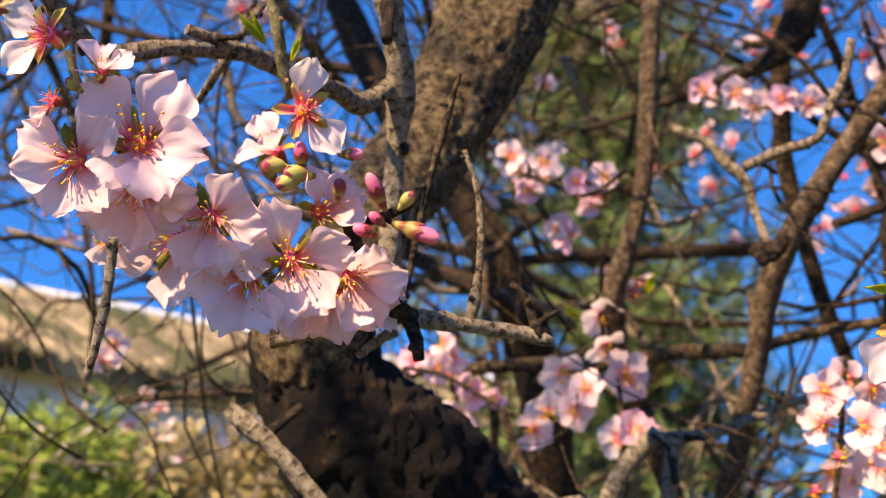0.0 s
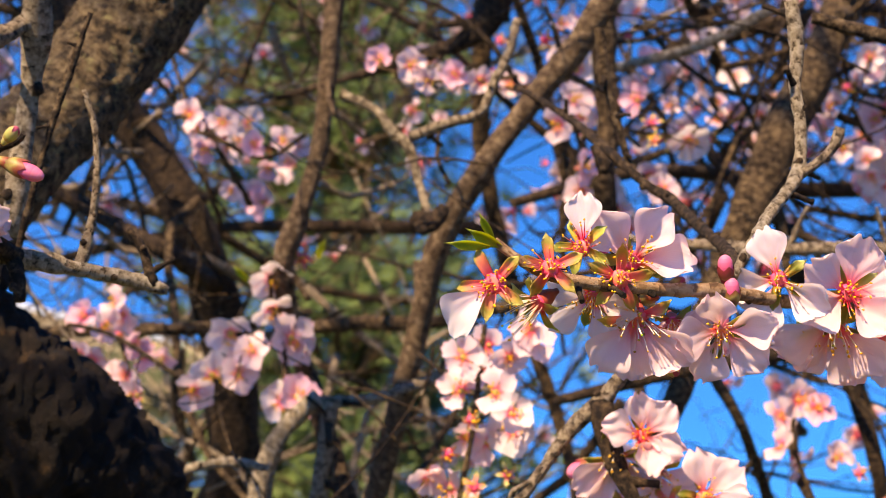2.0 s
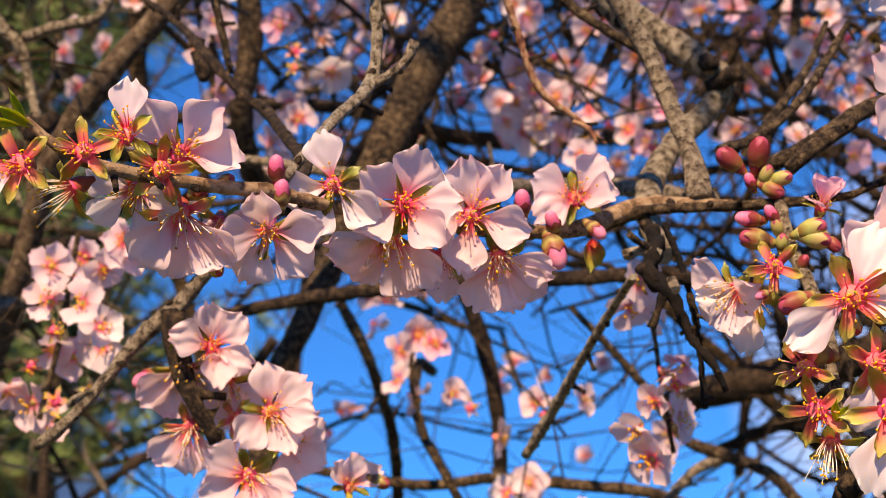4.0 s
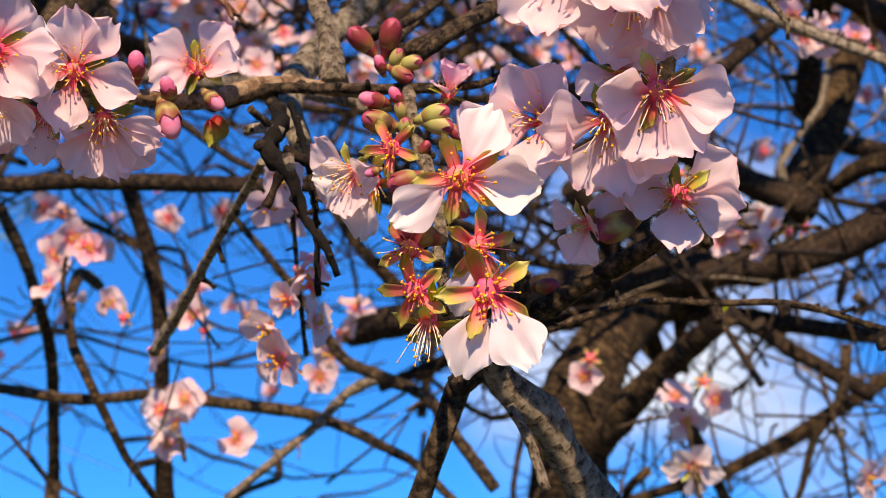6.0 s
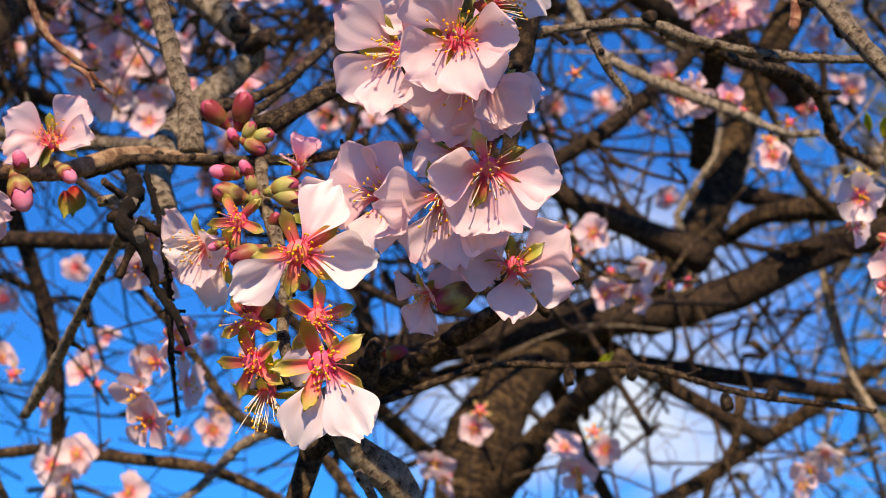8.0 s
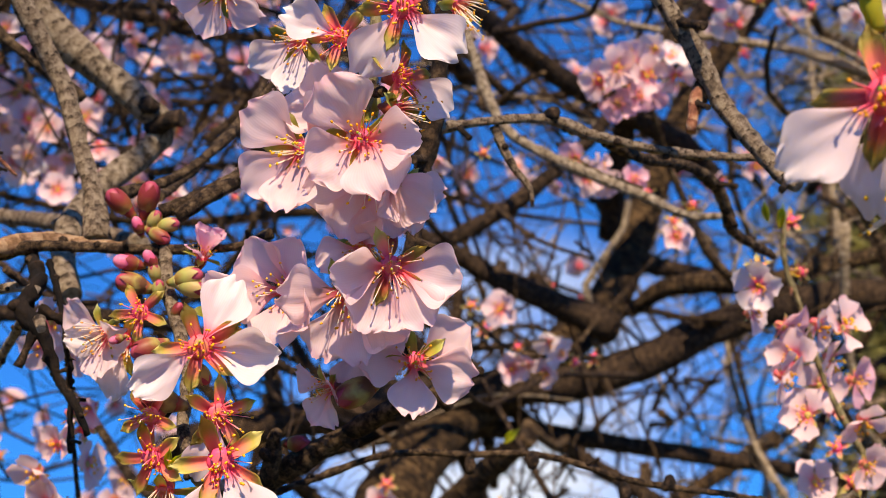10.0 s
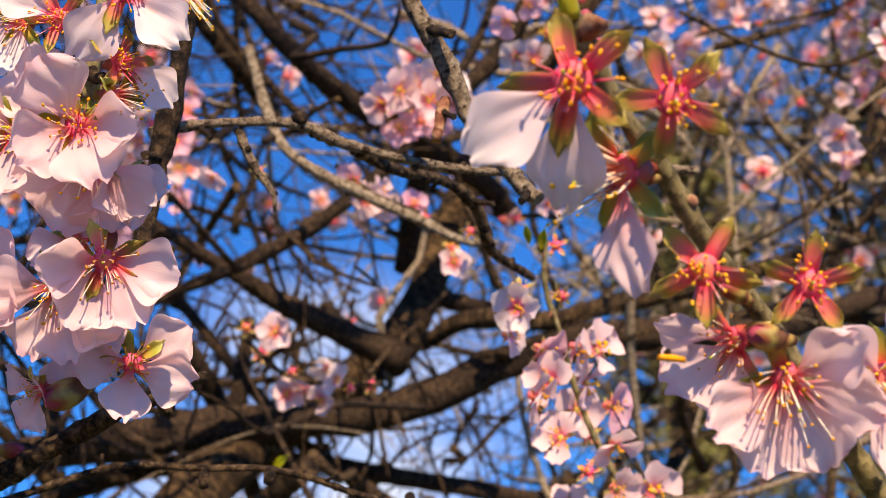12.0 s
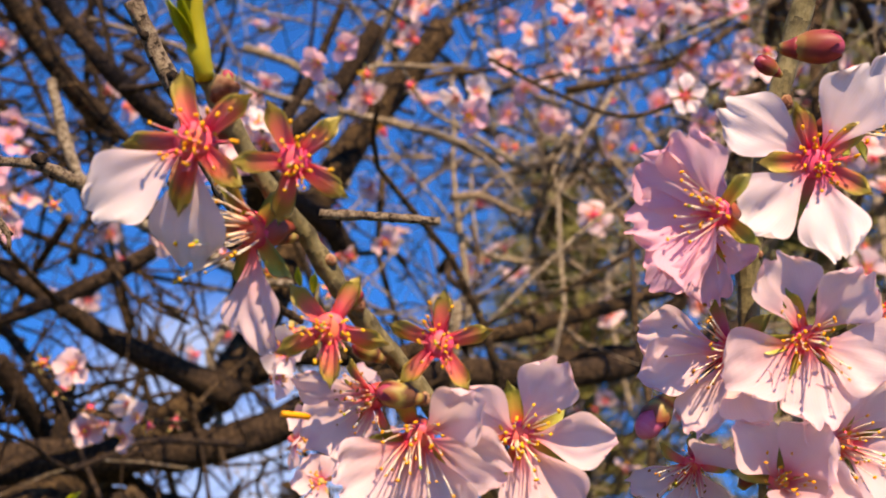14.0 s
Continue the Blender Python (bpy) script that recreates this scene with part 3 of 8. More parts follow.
bm = bmesh.new()
spokes, rows = 144, []
for i in range(61):
    r = 3000.0 * (i / 60) ** 3.6
    ring = []
    for k in range(spokes if i else 1):
        x, y = r * math.cos(2 * math.pi * k / spokes), r * math.sin(2 * math.pi * k / spokes)
        ring.append(bm.verts.new((x, y, ground_height(x, y))))
    rows.append(ring)
for a, b in zip(rows, rows[1:]):
    for k in range(spokes):
        bm.faces.new([a[k % len(a)], b[k], b[(k + 1) % spokes]] + ([a[(k + 1) % spokes]] if len(a) > 1 else [])).smooth = True
tagged(new("ground", finish("ground", bm, GRASS)), "rough green grass climbing a bank", "ground", kind="structure")


def box(bm, corners, height):
    """An upright block over four ground corners, from z to z."""
    low, high = height
    a, b = [bm.verts.new((*c, low)) for c in corners], [bm.verts.new((*c, high)) for c in corners]
    for k in range(4):
        bm.faces.new((a[k], a[(k + 1) % 4], b[(k + 1) % 4], b[k]))
    bm.faces.new(a[::-1])
    bm.faces.new(b)
    return bm


house = tagged(new("farm_house"), "low farmhouse with an old tiled roof and bluish limewashed wall", "house")
HOUSE_FROM, HOUSE_TO = Vector((-12.0, 8.8)), Vector((1.6, 21.8))
along = (HOUSE_TO - HOUSE_FROM).normalized()
front = Vector((along.y, -along.x))
corners = [tuple(HOUSE_FROM), tuple(HOUSE_TO), tuple(HOUSE_TO + front * 2.4), tuple(HOUSE_FROM + front * 2.4)]
part("wall", box(bmesh.new(), corners, (1.0, 4.75)), LIME, house)
part("ridge_cap", tube(bmesh.new(), [(*HOUSE_FROM, 6.12, 0.12), (*((HOUSE_FROM + HOUSE_TO) / 2), 6.1, 0.12), (*HOUSE_TO, 6.12, 0.12)], 8, 0.1, 0, 0.5), LIME, house)
length = (HOUSE_TO - HOUSE_FROM).length
for s in range(int(length / 0.24)):
    foot = HOUSE_FROM + along * (s * 0.24)
    part("roof_tile", tube(bmesh.new(), [(*(foot + front * 2.75), 4.62, 0.13), (*(foot + front * 1.4), 5.34, 0.13), (*foot, 6.06, 0.13)], 6, 0.12, s * 0.7, 0.3, 0, False), ROOF_TILE, house)

def pine(base, height, crown_from, spread, tufts, label, needle):
    """A pine: tapered trunk, limbs, and a ragged crown of needle tufts."""
    tree = tagged(new("pine_tree"), label, "tree", "pines behind the orchard")
    tree.location = base
    bm = bmesh.new()
    tube(bm, [(0, 0, -0.3, 0.22), (0.1, 0, height * 0.3, 0.18), (0.0, 0.15, height * 0.65, 0.11), (0.05, 0.1, height, 0.03)], 10, 0.15, base[0], 0.4)
    part("trunk", bm, BARK_BROWN, tree)
    bm, crown = bmesh.new(), bmesh.new()
    uv = crown.loops.layers.uv.verify()
    for i in range(tufts // 16):
        z = crown_from + (height - crown_from) * random.random()
        reach = spread * (1 - 0.75 * (z - crown_from) / (height - crown_from)) * random.uniform(0.5, 1.1)
        a = random.uniform(0, 2 * math.pi)
        tip = Vector((math.cos(a) * reach, math.sin(a) * reach, z + random.uniform(-0.3, 0.5)))
        start = Vector((0, 0, z - 0.3))
        mid = (start + tip) / 2 + Vector((0, 0, -0.1))
        tube(bm, [(*start, 0.035), (*mid, 0.022), (*tip, 0.008)], 5, 0.1, i, 0.3, 0, False)
        for j in range(16):
            at = start.lerp(tip, random.uniform(0.25, 1.0)) + Vector((random.gauss(0, 0.22), random.gauss(0, 0.22), random.gauss(0, 0.14)))
            lean = Vector((random.gauss(0, 1), random.gauss(0, 1), random.gauss(0.5, 0.8))).normalized()
            for k in range(18):
                way = (lean + Vector((random.gauss(0, 0.7), random.gauss(0, 0.7), random.gauss(0, 0.7)))).normalized()
                side = way.orthogonal().normalized() * 0.006
                far = at + way * random.uniform(0.09, 0.17)
                f = crown.faces.new([crown.verts.new(at - side), crown.verts.new(at + side), crown.verts.new(far + side * 0.4), crown.verts.new(far - side * 0.4)])
                for loop, u in zip(f.loops, (0, 0, 1, 1)):
                    loop[uv].uv = (u, 0.5)
    part("pine_bough", bm, BARK_BROWN, tree)
    part("crown", crown, needle, tree, "green long-needled crown")
    return tree


pine((0.8, 7.6, 0.0), 7.4, 2.5, 1.35, 3400, "dark green pine behind the almond crown", NEEDLE)
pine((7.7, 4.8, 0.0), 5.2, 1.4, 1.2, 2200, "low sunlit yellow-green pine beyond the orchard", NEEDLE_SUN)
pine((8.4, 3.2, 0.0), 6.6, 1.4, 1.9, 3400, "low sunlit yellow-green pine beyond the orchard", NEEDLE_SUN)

# ---- a hedge of shrubs and tall grass in front of the house ----
bm = bmesh.new()
uv = bm.loops.layers.uv.verify()
HEDGE_FROM, HEDGE_TO = Vector((-2.99, 6.80, 3.05)), Vector((-0.58, 7.50, 2.99))
for i in range(5200):
    u = random.random()
    at = HEDGE_FROM.lerp(HEDGE_TO, u)
    at.z -= 2.2 * random.random() ** 1.3 + 0.15 * noise.noise((u * 14, 3, 1)) + 0.18
    at += Vector((random.gauss(0, 0.25), random.gauss(0, 0.25), 0))
    kind = 2 if 0.33 < u < 0.66 and 2.66 < at.z < 2.76 and random.random() < 0.55 else (1 if noise.noise((at.x * 1.3, at.z * 1.6, 8)) > 0.05 else 0)
    for k in range(5):
        way = Vector((random.gauss(0, 1), random.gauss(0, 1), random.gauss(0.5, 1))).normalized()
        side = way.orthogonal().normalized() * random.uniform(0.012, 0.028)
        spot = at + Vector((random.gauss(0, 0.06), random.gauss(0, 0.06), random.gauss(0, 0.06)))
        size = random.uniform(0.06, 0.12)
        f = bm.faces.new([bm.verts.new(spot), bm.verts.new(spot + way * size * 0.5 + side), bm.verts.new(spot + way * size), bm.verts.new(spot + way * size * 0.5 - side)])
        f.material_index = kind
        for loop, v in zip(f.loops, (0, 0.5, 1, 0.5)):
            loop[uv].uv = (v, 0.5)
SHRUB = tissue("shrub_leaf", [(0.0, (0.12, 0.18, 0.03)), (1.0, (0.28, 0.36, 0.08))], 0.9, 0.3, 0.5)
DRY_GRASS = tissue("dry_grass", [(0.0, (0.22, 0.16, 0.06)), (1.0, (0.42, 0.34, 0.17))], 0.9, 0.2, 0.7)
tagged(new("hedge", finish("hedge", bm, SHRUB, DRY_GRASS, PETAL_WHITE)), "untidy green hedge with dry grass and white flowers", "hedge", kind="stuff")

# ---- limbs of the tree ----
trunk = tagged(new("almond_tree_limb"), "thick dark almond limb with rough lichened bark", "tree", "branches of the almond tree")
part("bark", tube(bmesh.new(), [(0.0250, 0.6734, 1.8724, 0.0318), (0.0170, 0.6685, 1.8504, 0.0300), (0.0065, 0.6621, 1.8189, 0.0278), (-0.0093, 0.6561, 1.7840, 0.0251), (-0.0276, 0.6431, 1.7485, 0.0226), (-0.0453, 0.6275, 1.7152, 0.0218), (-0.0611, 0.6197, 1.6862, 0.0223), (-0.0722, 0.6198, 1.6630, 0.0241), (-0.0742, 0.6276, 1.6521, 0.0243)], 96, 0.10, 2.0, 0.0025, knots=False), BARK_TRUNK, trunk)
# the lower limb: dark bark, made blacker still to hold its shade
stem(trunk, [(-0.062, 0.616, 1.688, 0.0231), (-0.069, 0.626, 1.672, 0.0259), (-0.070, 0.632, 1.653, 0.0284), (-0.058, 0.641, 1.626, 0.0314), (-0.036, 0.661, 1.599, 0.0391), (-0.004, 0.718, 1.555, 0.0491), (0.033, 0.864, 1.431, 0.0624)], BARK_BLACK, "burl", label="blackish bark, its colour darkened for shade", sides=72, rough=0.2, step=0.003)
limb_grey = spray("ringed grey almond branch beside the thick limb", "grey_branch")
stem(limb_grey, [(-0.031, 0.486, 1.784, 0.0051), (-0.029, 0.503, 1.764, 0.0050), (-0.026, 0.515, 1.744, 0.0053), (-0.026, 0.523, 1.734, 0.0062), (-0.028, 0.534, 1.716, 0.0038), (-0.030, 0.539, 1.701, 0.0040), (-0.031, 0.540, 1.680, 0.0044), (-0.033, 0.547, 1.659, 0.0040)], BARK_PALE)
stem(limb_grey, [(-0.130, 0.391, 1.714, 0.0022), (-0.121, 0.404, 1.706, 0.0026), (-0.115, 0.416, 1.702, 0.0034), (-0.096, 0.425, 1.708, 0.0027), (-0.075, 0.444, 1.715, 0.0032), (-0.059, 0.470, 1.717, 0.0034), (-0.049, 0.485, 1.720, 0.0037), (-0.040, 0.505, 1.722, 0.0036), (-0.028, 0.520, 1.737, 0.0033)], BARK_GREY)
stem(limb_grey, [(-0.091, 0.427, 1.716, 0.0017), (-0.083, 0.433, 1.715, 0.0021), (-0.076, 0.441, 1.714, 0.0023)], BARK_GREY)
stem(limb_grey, [(-0.069, 0.448, 1.736, 0.0014), (-0.081, 0.453, 1.720, 0.0014), (-0.095, 0.467, 1.707, 0.0014)], BARK_GREY)
stem(limb_grey, [(-0.039, 0.505, 1.723, 0.0028), (-0.043, 0.506, 1.721, 0.0024), (-0.044, 0.506, 1.721, 0.0015)], BARK_GREY)
# ---- flowering sprays ----
spray_a = spray("dense spray of open pale pink almond blossoms")
stem(spray_a, [(-0.060, 0.402, 1.715, 0.0019), (-0.058, 0.406, 1.703, 0.0019), (-0.057, 0.411, 1.694, 0.0018), (-0.055, 0.417, 1.686, 0.0014)], BARK_GREEN)
stem(spray_a, [(-0.066, 0.460, 1.618, 0.0022), (-0.051, 0.459, 1.621, 0.0024), (-0.036, 0.459, 1.624, 0.0024), (-0.021, 0.461, 1.626, 0.0028), (-0.001, 0.469, 1.625, 0.0025), (0.013, 0.475, 1.624, 0.0025), (0.021, 0.478, 1.623, 0.0027), (0.028, 0.479, 1.621, 0.0015)], BARK_PALE)
stem(spray_a, [(-0.001, 0.471, 1.626, 0.0019), (0.001, 0.470, 1.632, 0.0021), (0.003, 0.467, 1.643, 0.0013), (0.004, 0.463, 1.654, 0.0013), (0.003, 0.458, 1.670, 0.0011), (-0.001, 0.454, 1.682, 0.0008)], BARK_GREY)
stem(spray_a, [(0.023, 0.478, 1.622, 0.0023), (0.021, 0.476, 1.629, 0.0017), (0.018, 0.474, 1.636, 0.0015), (0.014, 0.472, 1.640, 0.0010)], BARK_DARK)
stem(spray_a, [(-0.020, 0.459, 1.624, 0.0024), (-0.018, 0.456, 1.617, 0.0022), (-0.017, 0.456, 1.610, 0.0018)], BARK_DARK)
stem(spray_a, [(-0.025, 0.460, 1.621, 0.0019), (-0.031, 0.458, 1.617, 0.0017), (-0.037, 0.457, 1.612, 0.0013)], BARK_GREY)
stem(spray_a, [(-0.043, 0.432, 1.664, 0.0016), (-0.039, 0.436, 1.655, 0.0022), (-0.037, 0.441, 1.646, 0.0024), (-0.031, 0.448, 1.634, 0.0024), (-0.024, 0.454, 1.627, 0.0024), (-0.019, 0.461, 1.626, 0.0022)], BARK_DARK)
stem(spray_a, [(-0.037, 0.439, 1.651, 0.0016), (-0.027, 0.437, 1.653, 0.0016), (-0.019, 0.435, 1.656, 0.0016), (-0.017, 0.434, 1.658, 0.0011)], BARK_DARK)
stem(spray_a, [(-0.118, 0.388, 1.690, 0.0012), (-0.113, 0.393, 1.676, 0.0013), (-0.103, 0.403, 1.663, 0.0015), (-0.087, 0.411, 1.653, 0.0015), (-0.068, 0.425, 1.645, 0.0018), (-0.049, 0.438, 1.637, 0.0020)], BARK_GREEN)
blossom(spray_a, pose(-0.1152, 0.3934, 1.6575, 115, 5, -5), 0.0380, "00000", "pale", "open", 12, angles=(147, 190, 252, 306, 42))
blossom(spray_a, pose(-0.0971, 0.3968, 1.6628, 92, -3, 7), 0.0501, "00000", "pale", "open", 20, angles=(132, 56, 342, 243, 288))
blossom(spray_a, pose(-0.0990, 0.4027, 1.6521, 143, 6, 5), 0.0405, "00000", "pale", "open", 18, angles=(205, 240, 275, 318, 5))
blossom(spray_a, pose(-0.0785, 0.4140, 1.6458, 125, 1, 5), 0.0386, "00000", "pale", "open", 20, angles=(60, 2, 282, 236, 150))
blossom(spray_a, pose(-0.091, 0.430, 1.643, -123, 0, 165), 0.0431, "11111", "pale", "open", 16)
blossom(spray_a, pose(-0.0689, 0.4271, 1.6311, 129, 3, 3), 0.0416, "00000", "pale", "open", 18, angles=(178, 240, 304))
blossom(spray_a, pose(-0.0562, 0.4298, 1.6364, 113, -1, 7), 0.0443, "00000", "pale", "open", 18, angles=(106, 20, 312, 262, 165))
blossom(spray_a, pose(-0.0511, 0.4159, 1.6811, 107, -1, 6), 0.0349, "00000", "white", "star", 4, angles=(80, 308))
blossom(spray_a, pose(-0.0474, 0.4346, 1.6547, 97, -4, 30), 0.0317, "00000", "pale", "open", 24, angles=(55, 20, 340, 120))
blossom(spray_a, pose(-0.0376, 0.4397, 1.6335, 128, -15, 23), 0.0378, "00000", "pale", "open", 28, angles=(10, 330, 290, 80, 240))
blossom(spray_a, pose(-0.052, 0.444, 1.627, 126, -15, -10), 0.0276, "11111", "pale", "dry", 22)
blossom(spray_a, pose(-0.033, 0.452, 1.630, 117, -6, 62), 0.0280, "11111", "pale", "open", 35)
blossom(spray_a, pose(-0.044, 0.445, 1.630, 148, 49, 67), 0.0342, "11111", "pale", "open", 20)
blossom(spray_a, pose(-0.062, 0.434, 1.675, -39, -54, 99), 0.0296, "11010", "pale", "open", 30)
blossom(spray_a, pose(-0.118, 0.369, 1.686, -101, 36, 143), 0.0336, "10001", "white", "star", 8)
blossom(spray_a, pose(-0.107, 0.386, 1.682, 50, -16, 23), 0.0224, "11111", "pale", "open", 25)
blossom(spray_a, pose(-0.120, 0.384, 1.672, -93, 25, 122), 0.0213, "10000", "pale", "star", 10)
blossom(spray_a, pose(-0.112, 0.424, 1.644, -161, 18, 109), 0.0237, "11100", "pale", "open", 12)
bud(spray_a, pose(-0.039, 0.423, 1.669, -109, -72, -86), 0.0071, "pink")
bud(spray_a, pose(-0.052, 0.424, 1.666, 35, -3, -1), 0.0082, "pink")
bud(spray_a, pose(-0.057, 0.424, 1.665, 62, -70, -41), 0.0082, "green")
bud(spray_a, pose(-0.050, 0.425, 1.663, 89, -73, -70), 0.0092, "green")
bud(spray_a, pose(-0.053, 0.425, 1.662, 142, -61, -126), 0.0089, "green")
bud(spray_a, pose(-0.027, 0.428, 1.654, 39, -18, -13), 0.0117, "pink", 0.95)
bud(spray_a, pose(-0.021, 0.430, 1.647, -145, -60, -49), 0.0142, "pink", 0.95)
bud(spray_a, pose(-0.027, 0.430, 1.648, 53, -32, -35), 0.0060, "pink")
bud(spray_a, pose(-0.021, 0.428, 1.653, 47, 29, 28), 0.0067, "green")
bud(spray_a, pose(-0.041, 0.427, 1.656, 35, 9, 7), 0.0071, "red")
bud(spray_a, pose(-0.030, 0.431, 1.645, 52, -68, -30), 0.0075, "pink")
bud(spray_a, pose(-0.112, 0.383, 1.675, 53, -32, -35), 0.0056, "green")
bud(spray_a, pose(-0.128, 0.375, 1.698, 128, -68, -111), 0.0082, "red")
bud(spray_a, pose(-0.117, 0.379, 1.687, 41, 23, 20), 0.0056, "red")
bud(spray_a, pose(-0.061, 0.425, 1.662, 40, -22, -17), 0.0071, "red")
leaf(spray_a, pose(-0.062, 0.407, 1.700, -149, -49, -147), 0.0132, 0.12)
leaf(spray_a, pose(-0.062, 0.407, 1.701, -165, -60, -129), 0.0105, 0.1)
leaf(spray_a, pose(-0.054, 0.409, 1.695, 105, -51, -34), 0.0088, 0.16)
leaf(spray_a, pose(-0.112, 0.394, 1.674, 132, -64, -64), 0.0101, 0.14)
twig("thin reddish upright almond twig", [(-0.002, 0.475, 1.720, 0.0008), (-0.007, 0.480, 1.705, 0.0012), (-0.012, 0.485, 1.689, 0.0012), (-0.017, 0.491, 1.672, 0.0012), (-0.022, 0.497, 1.651, 0.0012), (-0.025, 0.502, 1.637, 0.0012)], BARK_BROWN)
twig("pale broken twig hanging below the blossoms", [(-0.103, 0.396, 1.634, 0.0015), (-0.105, 0.401, 1.620, 0.0015), (-0.108, 0.405, 1.608, 0.0015), (-0.112, 0.409, 1.595, 0.0013)], BARK_PALE)
twig("pale tan branch low beside the dark limb", [(-0.095, 0.550, 1.615, 0.0031), (-0.087, 0.552, 1.609, 0.0044), (-0.076, 0.555, 1.599, 0.0037), (-0.061, 0.561, 1.581, 0.0039), (-0.044, 0.569, 1.559, 0.0044)], BARK_PALE, "bare_branch")
spray_b = spray("long spray of open pale pink almond blossoms")
stem(spray_b, [(0.119, 0.377, 1.610, 0.0012), (0.127, 0.377, 1.604, 0.0015), (0.139, 0.379, 1.600, 0.0019), (0.163, 0.383, 1.599, 0.0019), (0.189, 0.388, 1.600, 0.0020), (0.209, 0.396, 1.600, 0.0020), (0.236, 0.404, 1.601, 0.0024), (0.263, 0.412, 1.602, 0.0027), (0.294, 0.421, 1.606, 0.0024), (0.311, 0.425, 1.611, 0.0029), (0.323, 0.426, 1.617, 0.0035), (0.337, 0.426, 1.621, 0.0029), (0.347, 0.423, 1.621, 0.0025), (0.360, 0.414, 1.619, 0.0023)], BARK_TAWNY)
stem(spray_b, [(0.193, 0.391, 1.605, 0.0015), (0.201, 0.396, 1.616, 0.0017), (0.213, 0.405, 1.631, 0.0018), (0.228, 0.417, 1.648, 0.0020), (0.231, 0.417, 1.664, 0.0020), (0.230, 0.416, 1.679, 0.0019), (0.231, 0.414, 1.692, 0.0024), (0.229, 0.410, 1.707, 0.0022)], BARK_PALE)
stem(spray_b, [(0.229, 0.417, 1.648, 0.0016), (0.235, 0.414, 1.652, 0.0015), (0.239, 0.412, 1.656, 0.0016), (0.241, 0.409, 1.662, 0.0015)], BARK_GREY)
blossom(spray_b, pose(0.118, 0.375, 1.597, -105, 37, 139), 0.0386, "10000", "white", "star", 6)
blossom(spray_b, pose(0.1340, 0.3740, 1.6017, 101, 16, -11), 0.0345, "00000", "white", "star", 6)
blossom(spray_b, pose(0.1551, 0.3793, 1.6005, 110, 25, -4), 0.0352, "00000", "white", "star", 6)
blossom(spray_b, pose(0.132, 0.383, 1.594, -134, 39, 70), 0.0357, "00000", "white", "brush", 6)
blossom(spray_b, pose(0.1462, 0.3850, 1.6114, 91, -3, -28), 0.0325, "00000", "white", "open", 10, angles=(78,))
blossom(spray_b, pose(0.1622, 0.3896, 1.6093, 96, -2, -12), 0.0380, "00000", "pale", "open", 18, angles=(128, 47, 345))
blossom(spray_b, pose(0.1627, 0.3900, 1.5921, 138, 1, -14), 0.0398, "00000", "pale", "dry", 16, angles=(228, 262, 292, 322))
blossom(spray_b, pose(0.151, 0.395, 1.599, 176, 44, 50), 0.0320, "11011", "white", "open", 12)
blossom(spray_b, pose(0.1882, 0.3903, 1.5888, 125, 0, -17), 0.0342, "00000", "pale", "open", 16, angles=(178, 244, 316, 16, 100))
blossom(spray_b, pose(0.177, 0.400, 1.593, 146, 27, 26), 0.0313, "11011", "pale", "open", 20)
blossom(spray_b, pose(0.2083, 0.3928, 1.6055, 103, 1, -22), 0.0342, "00000", "white", "open", 8, angles=(104, 190, 243, 324))
blossom(spray_b, pose(0.2317, 0.3970, 1.6030, 102, -1, -15), 0.0378, "00000", "pale", "open", 14, angles=(140, 72, 357, 312, 205))
blossom(spray_b, pose(0.2304, 0.4055, 1.5952, 147, 2, -21), 0.0422, "00000", "pale", "open", 16, angles=(184, 226, 262, 292, 325))
blossom(spray_b, pose(0.2252, 0.4124, 1.5944, 146, 23, -34), 0.0296, "00000", "pink", "open", 10, angles=(215, 250))
blossom(spray_b, pose(0.2566, 0.4028, 1.6033, 102, 1, -19), 0.0394, "00000", "pale", "open", 16, angles=(97, 54, 343, 262, 192))
blossom(spray_b, pose(0.2688, 0.4106, 1.5929, 135, -4, -18), 0.0387, "00000", "pale", "open", 16, angles=(352, 238, 288, 322))
blossom(spray_b, pose(0.253, 0.417, 1.594, -132, 8, 147), 0.0324, "11100", "pale", "dry", 16)
blossom(spray_b, pose(0.3010, 0.4171, 1.6170, 83, 3, -27), 0.0348, "00000", "pale", "open", 20, angles=(160, 60, 345, 214))
blossom(spray_b, pose(0.244, 0.409, 1.606, 94, -10, -4), 0.0303, "11001", "white", "open", 20)
bud(spray_b, pose(0.1896, 0.3871, 1.6030, 29, -2, -16), 0.0084, "pink")
bud(spray_b, pose(0.1915, 0.3888, 1.5963, 28, 0, -16), 0.0087, "pink")
bud(spray_b, pose(0.1883, 0.3894, 1.5972, -179, 2, -16), 0.0087, "pink")
bud(spray_b, pose(0.2797, 0.4140, 1.6084, 34, -1, -27), 0.0096, "pink")
bud(spray_b, pose(0.2903, 0.4116, 1.6030, 40, -12, -38), 0.0085, "pink")
bud(spray_b, pose(0.2998, 0.4079, 1.6059, 154, -39, -9), 0.0085, "pink")
bud(spray_b, pose(0.2883, 0.4130, 1.6024, 173, -15, -24), 0.0133, "pink")
bud(spray_b, pose(0.173, 0.399, 1.582, 173, -37, -12), 0.0072, "green")
bud(spray_b, pose(0.157, 0.396, 1.607, 35, -15, -27), 0.0082, "red")
bud(spray_b, pose(0.270, 0.420, 1.596, 179, -9, -16), 0.0073, "green")
bud(spray_b, pose(0.166, 0.396, 1.599, -49, -70, -167), 0.0072, "red")
bud(spray_b, pose(0.174, 0.392, 1.602, 63, 35, 32), 0.0059, "red")
leaf(spray_b, pose(0.117, 0.373, 1.607, -131, -11, 173), 0.0129, 0.12)
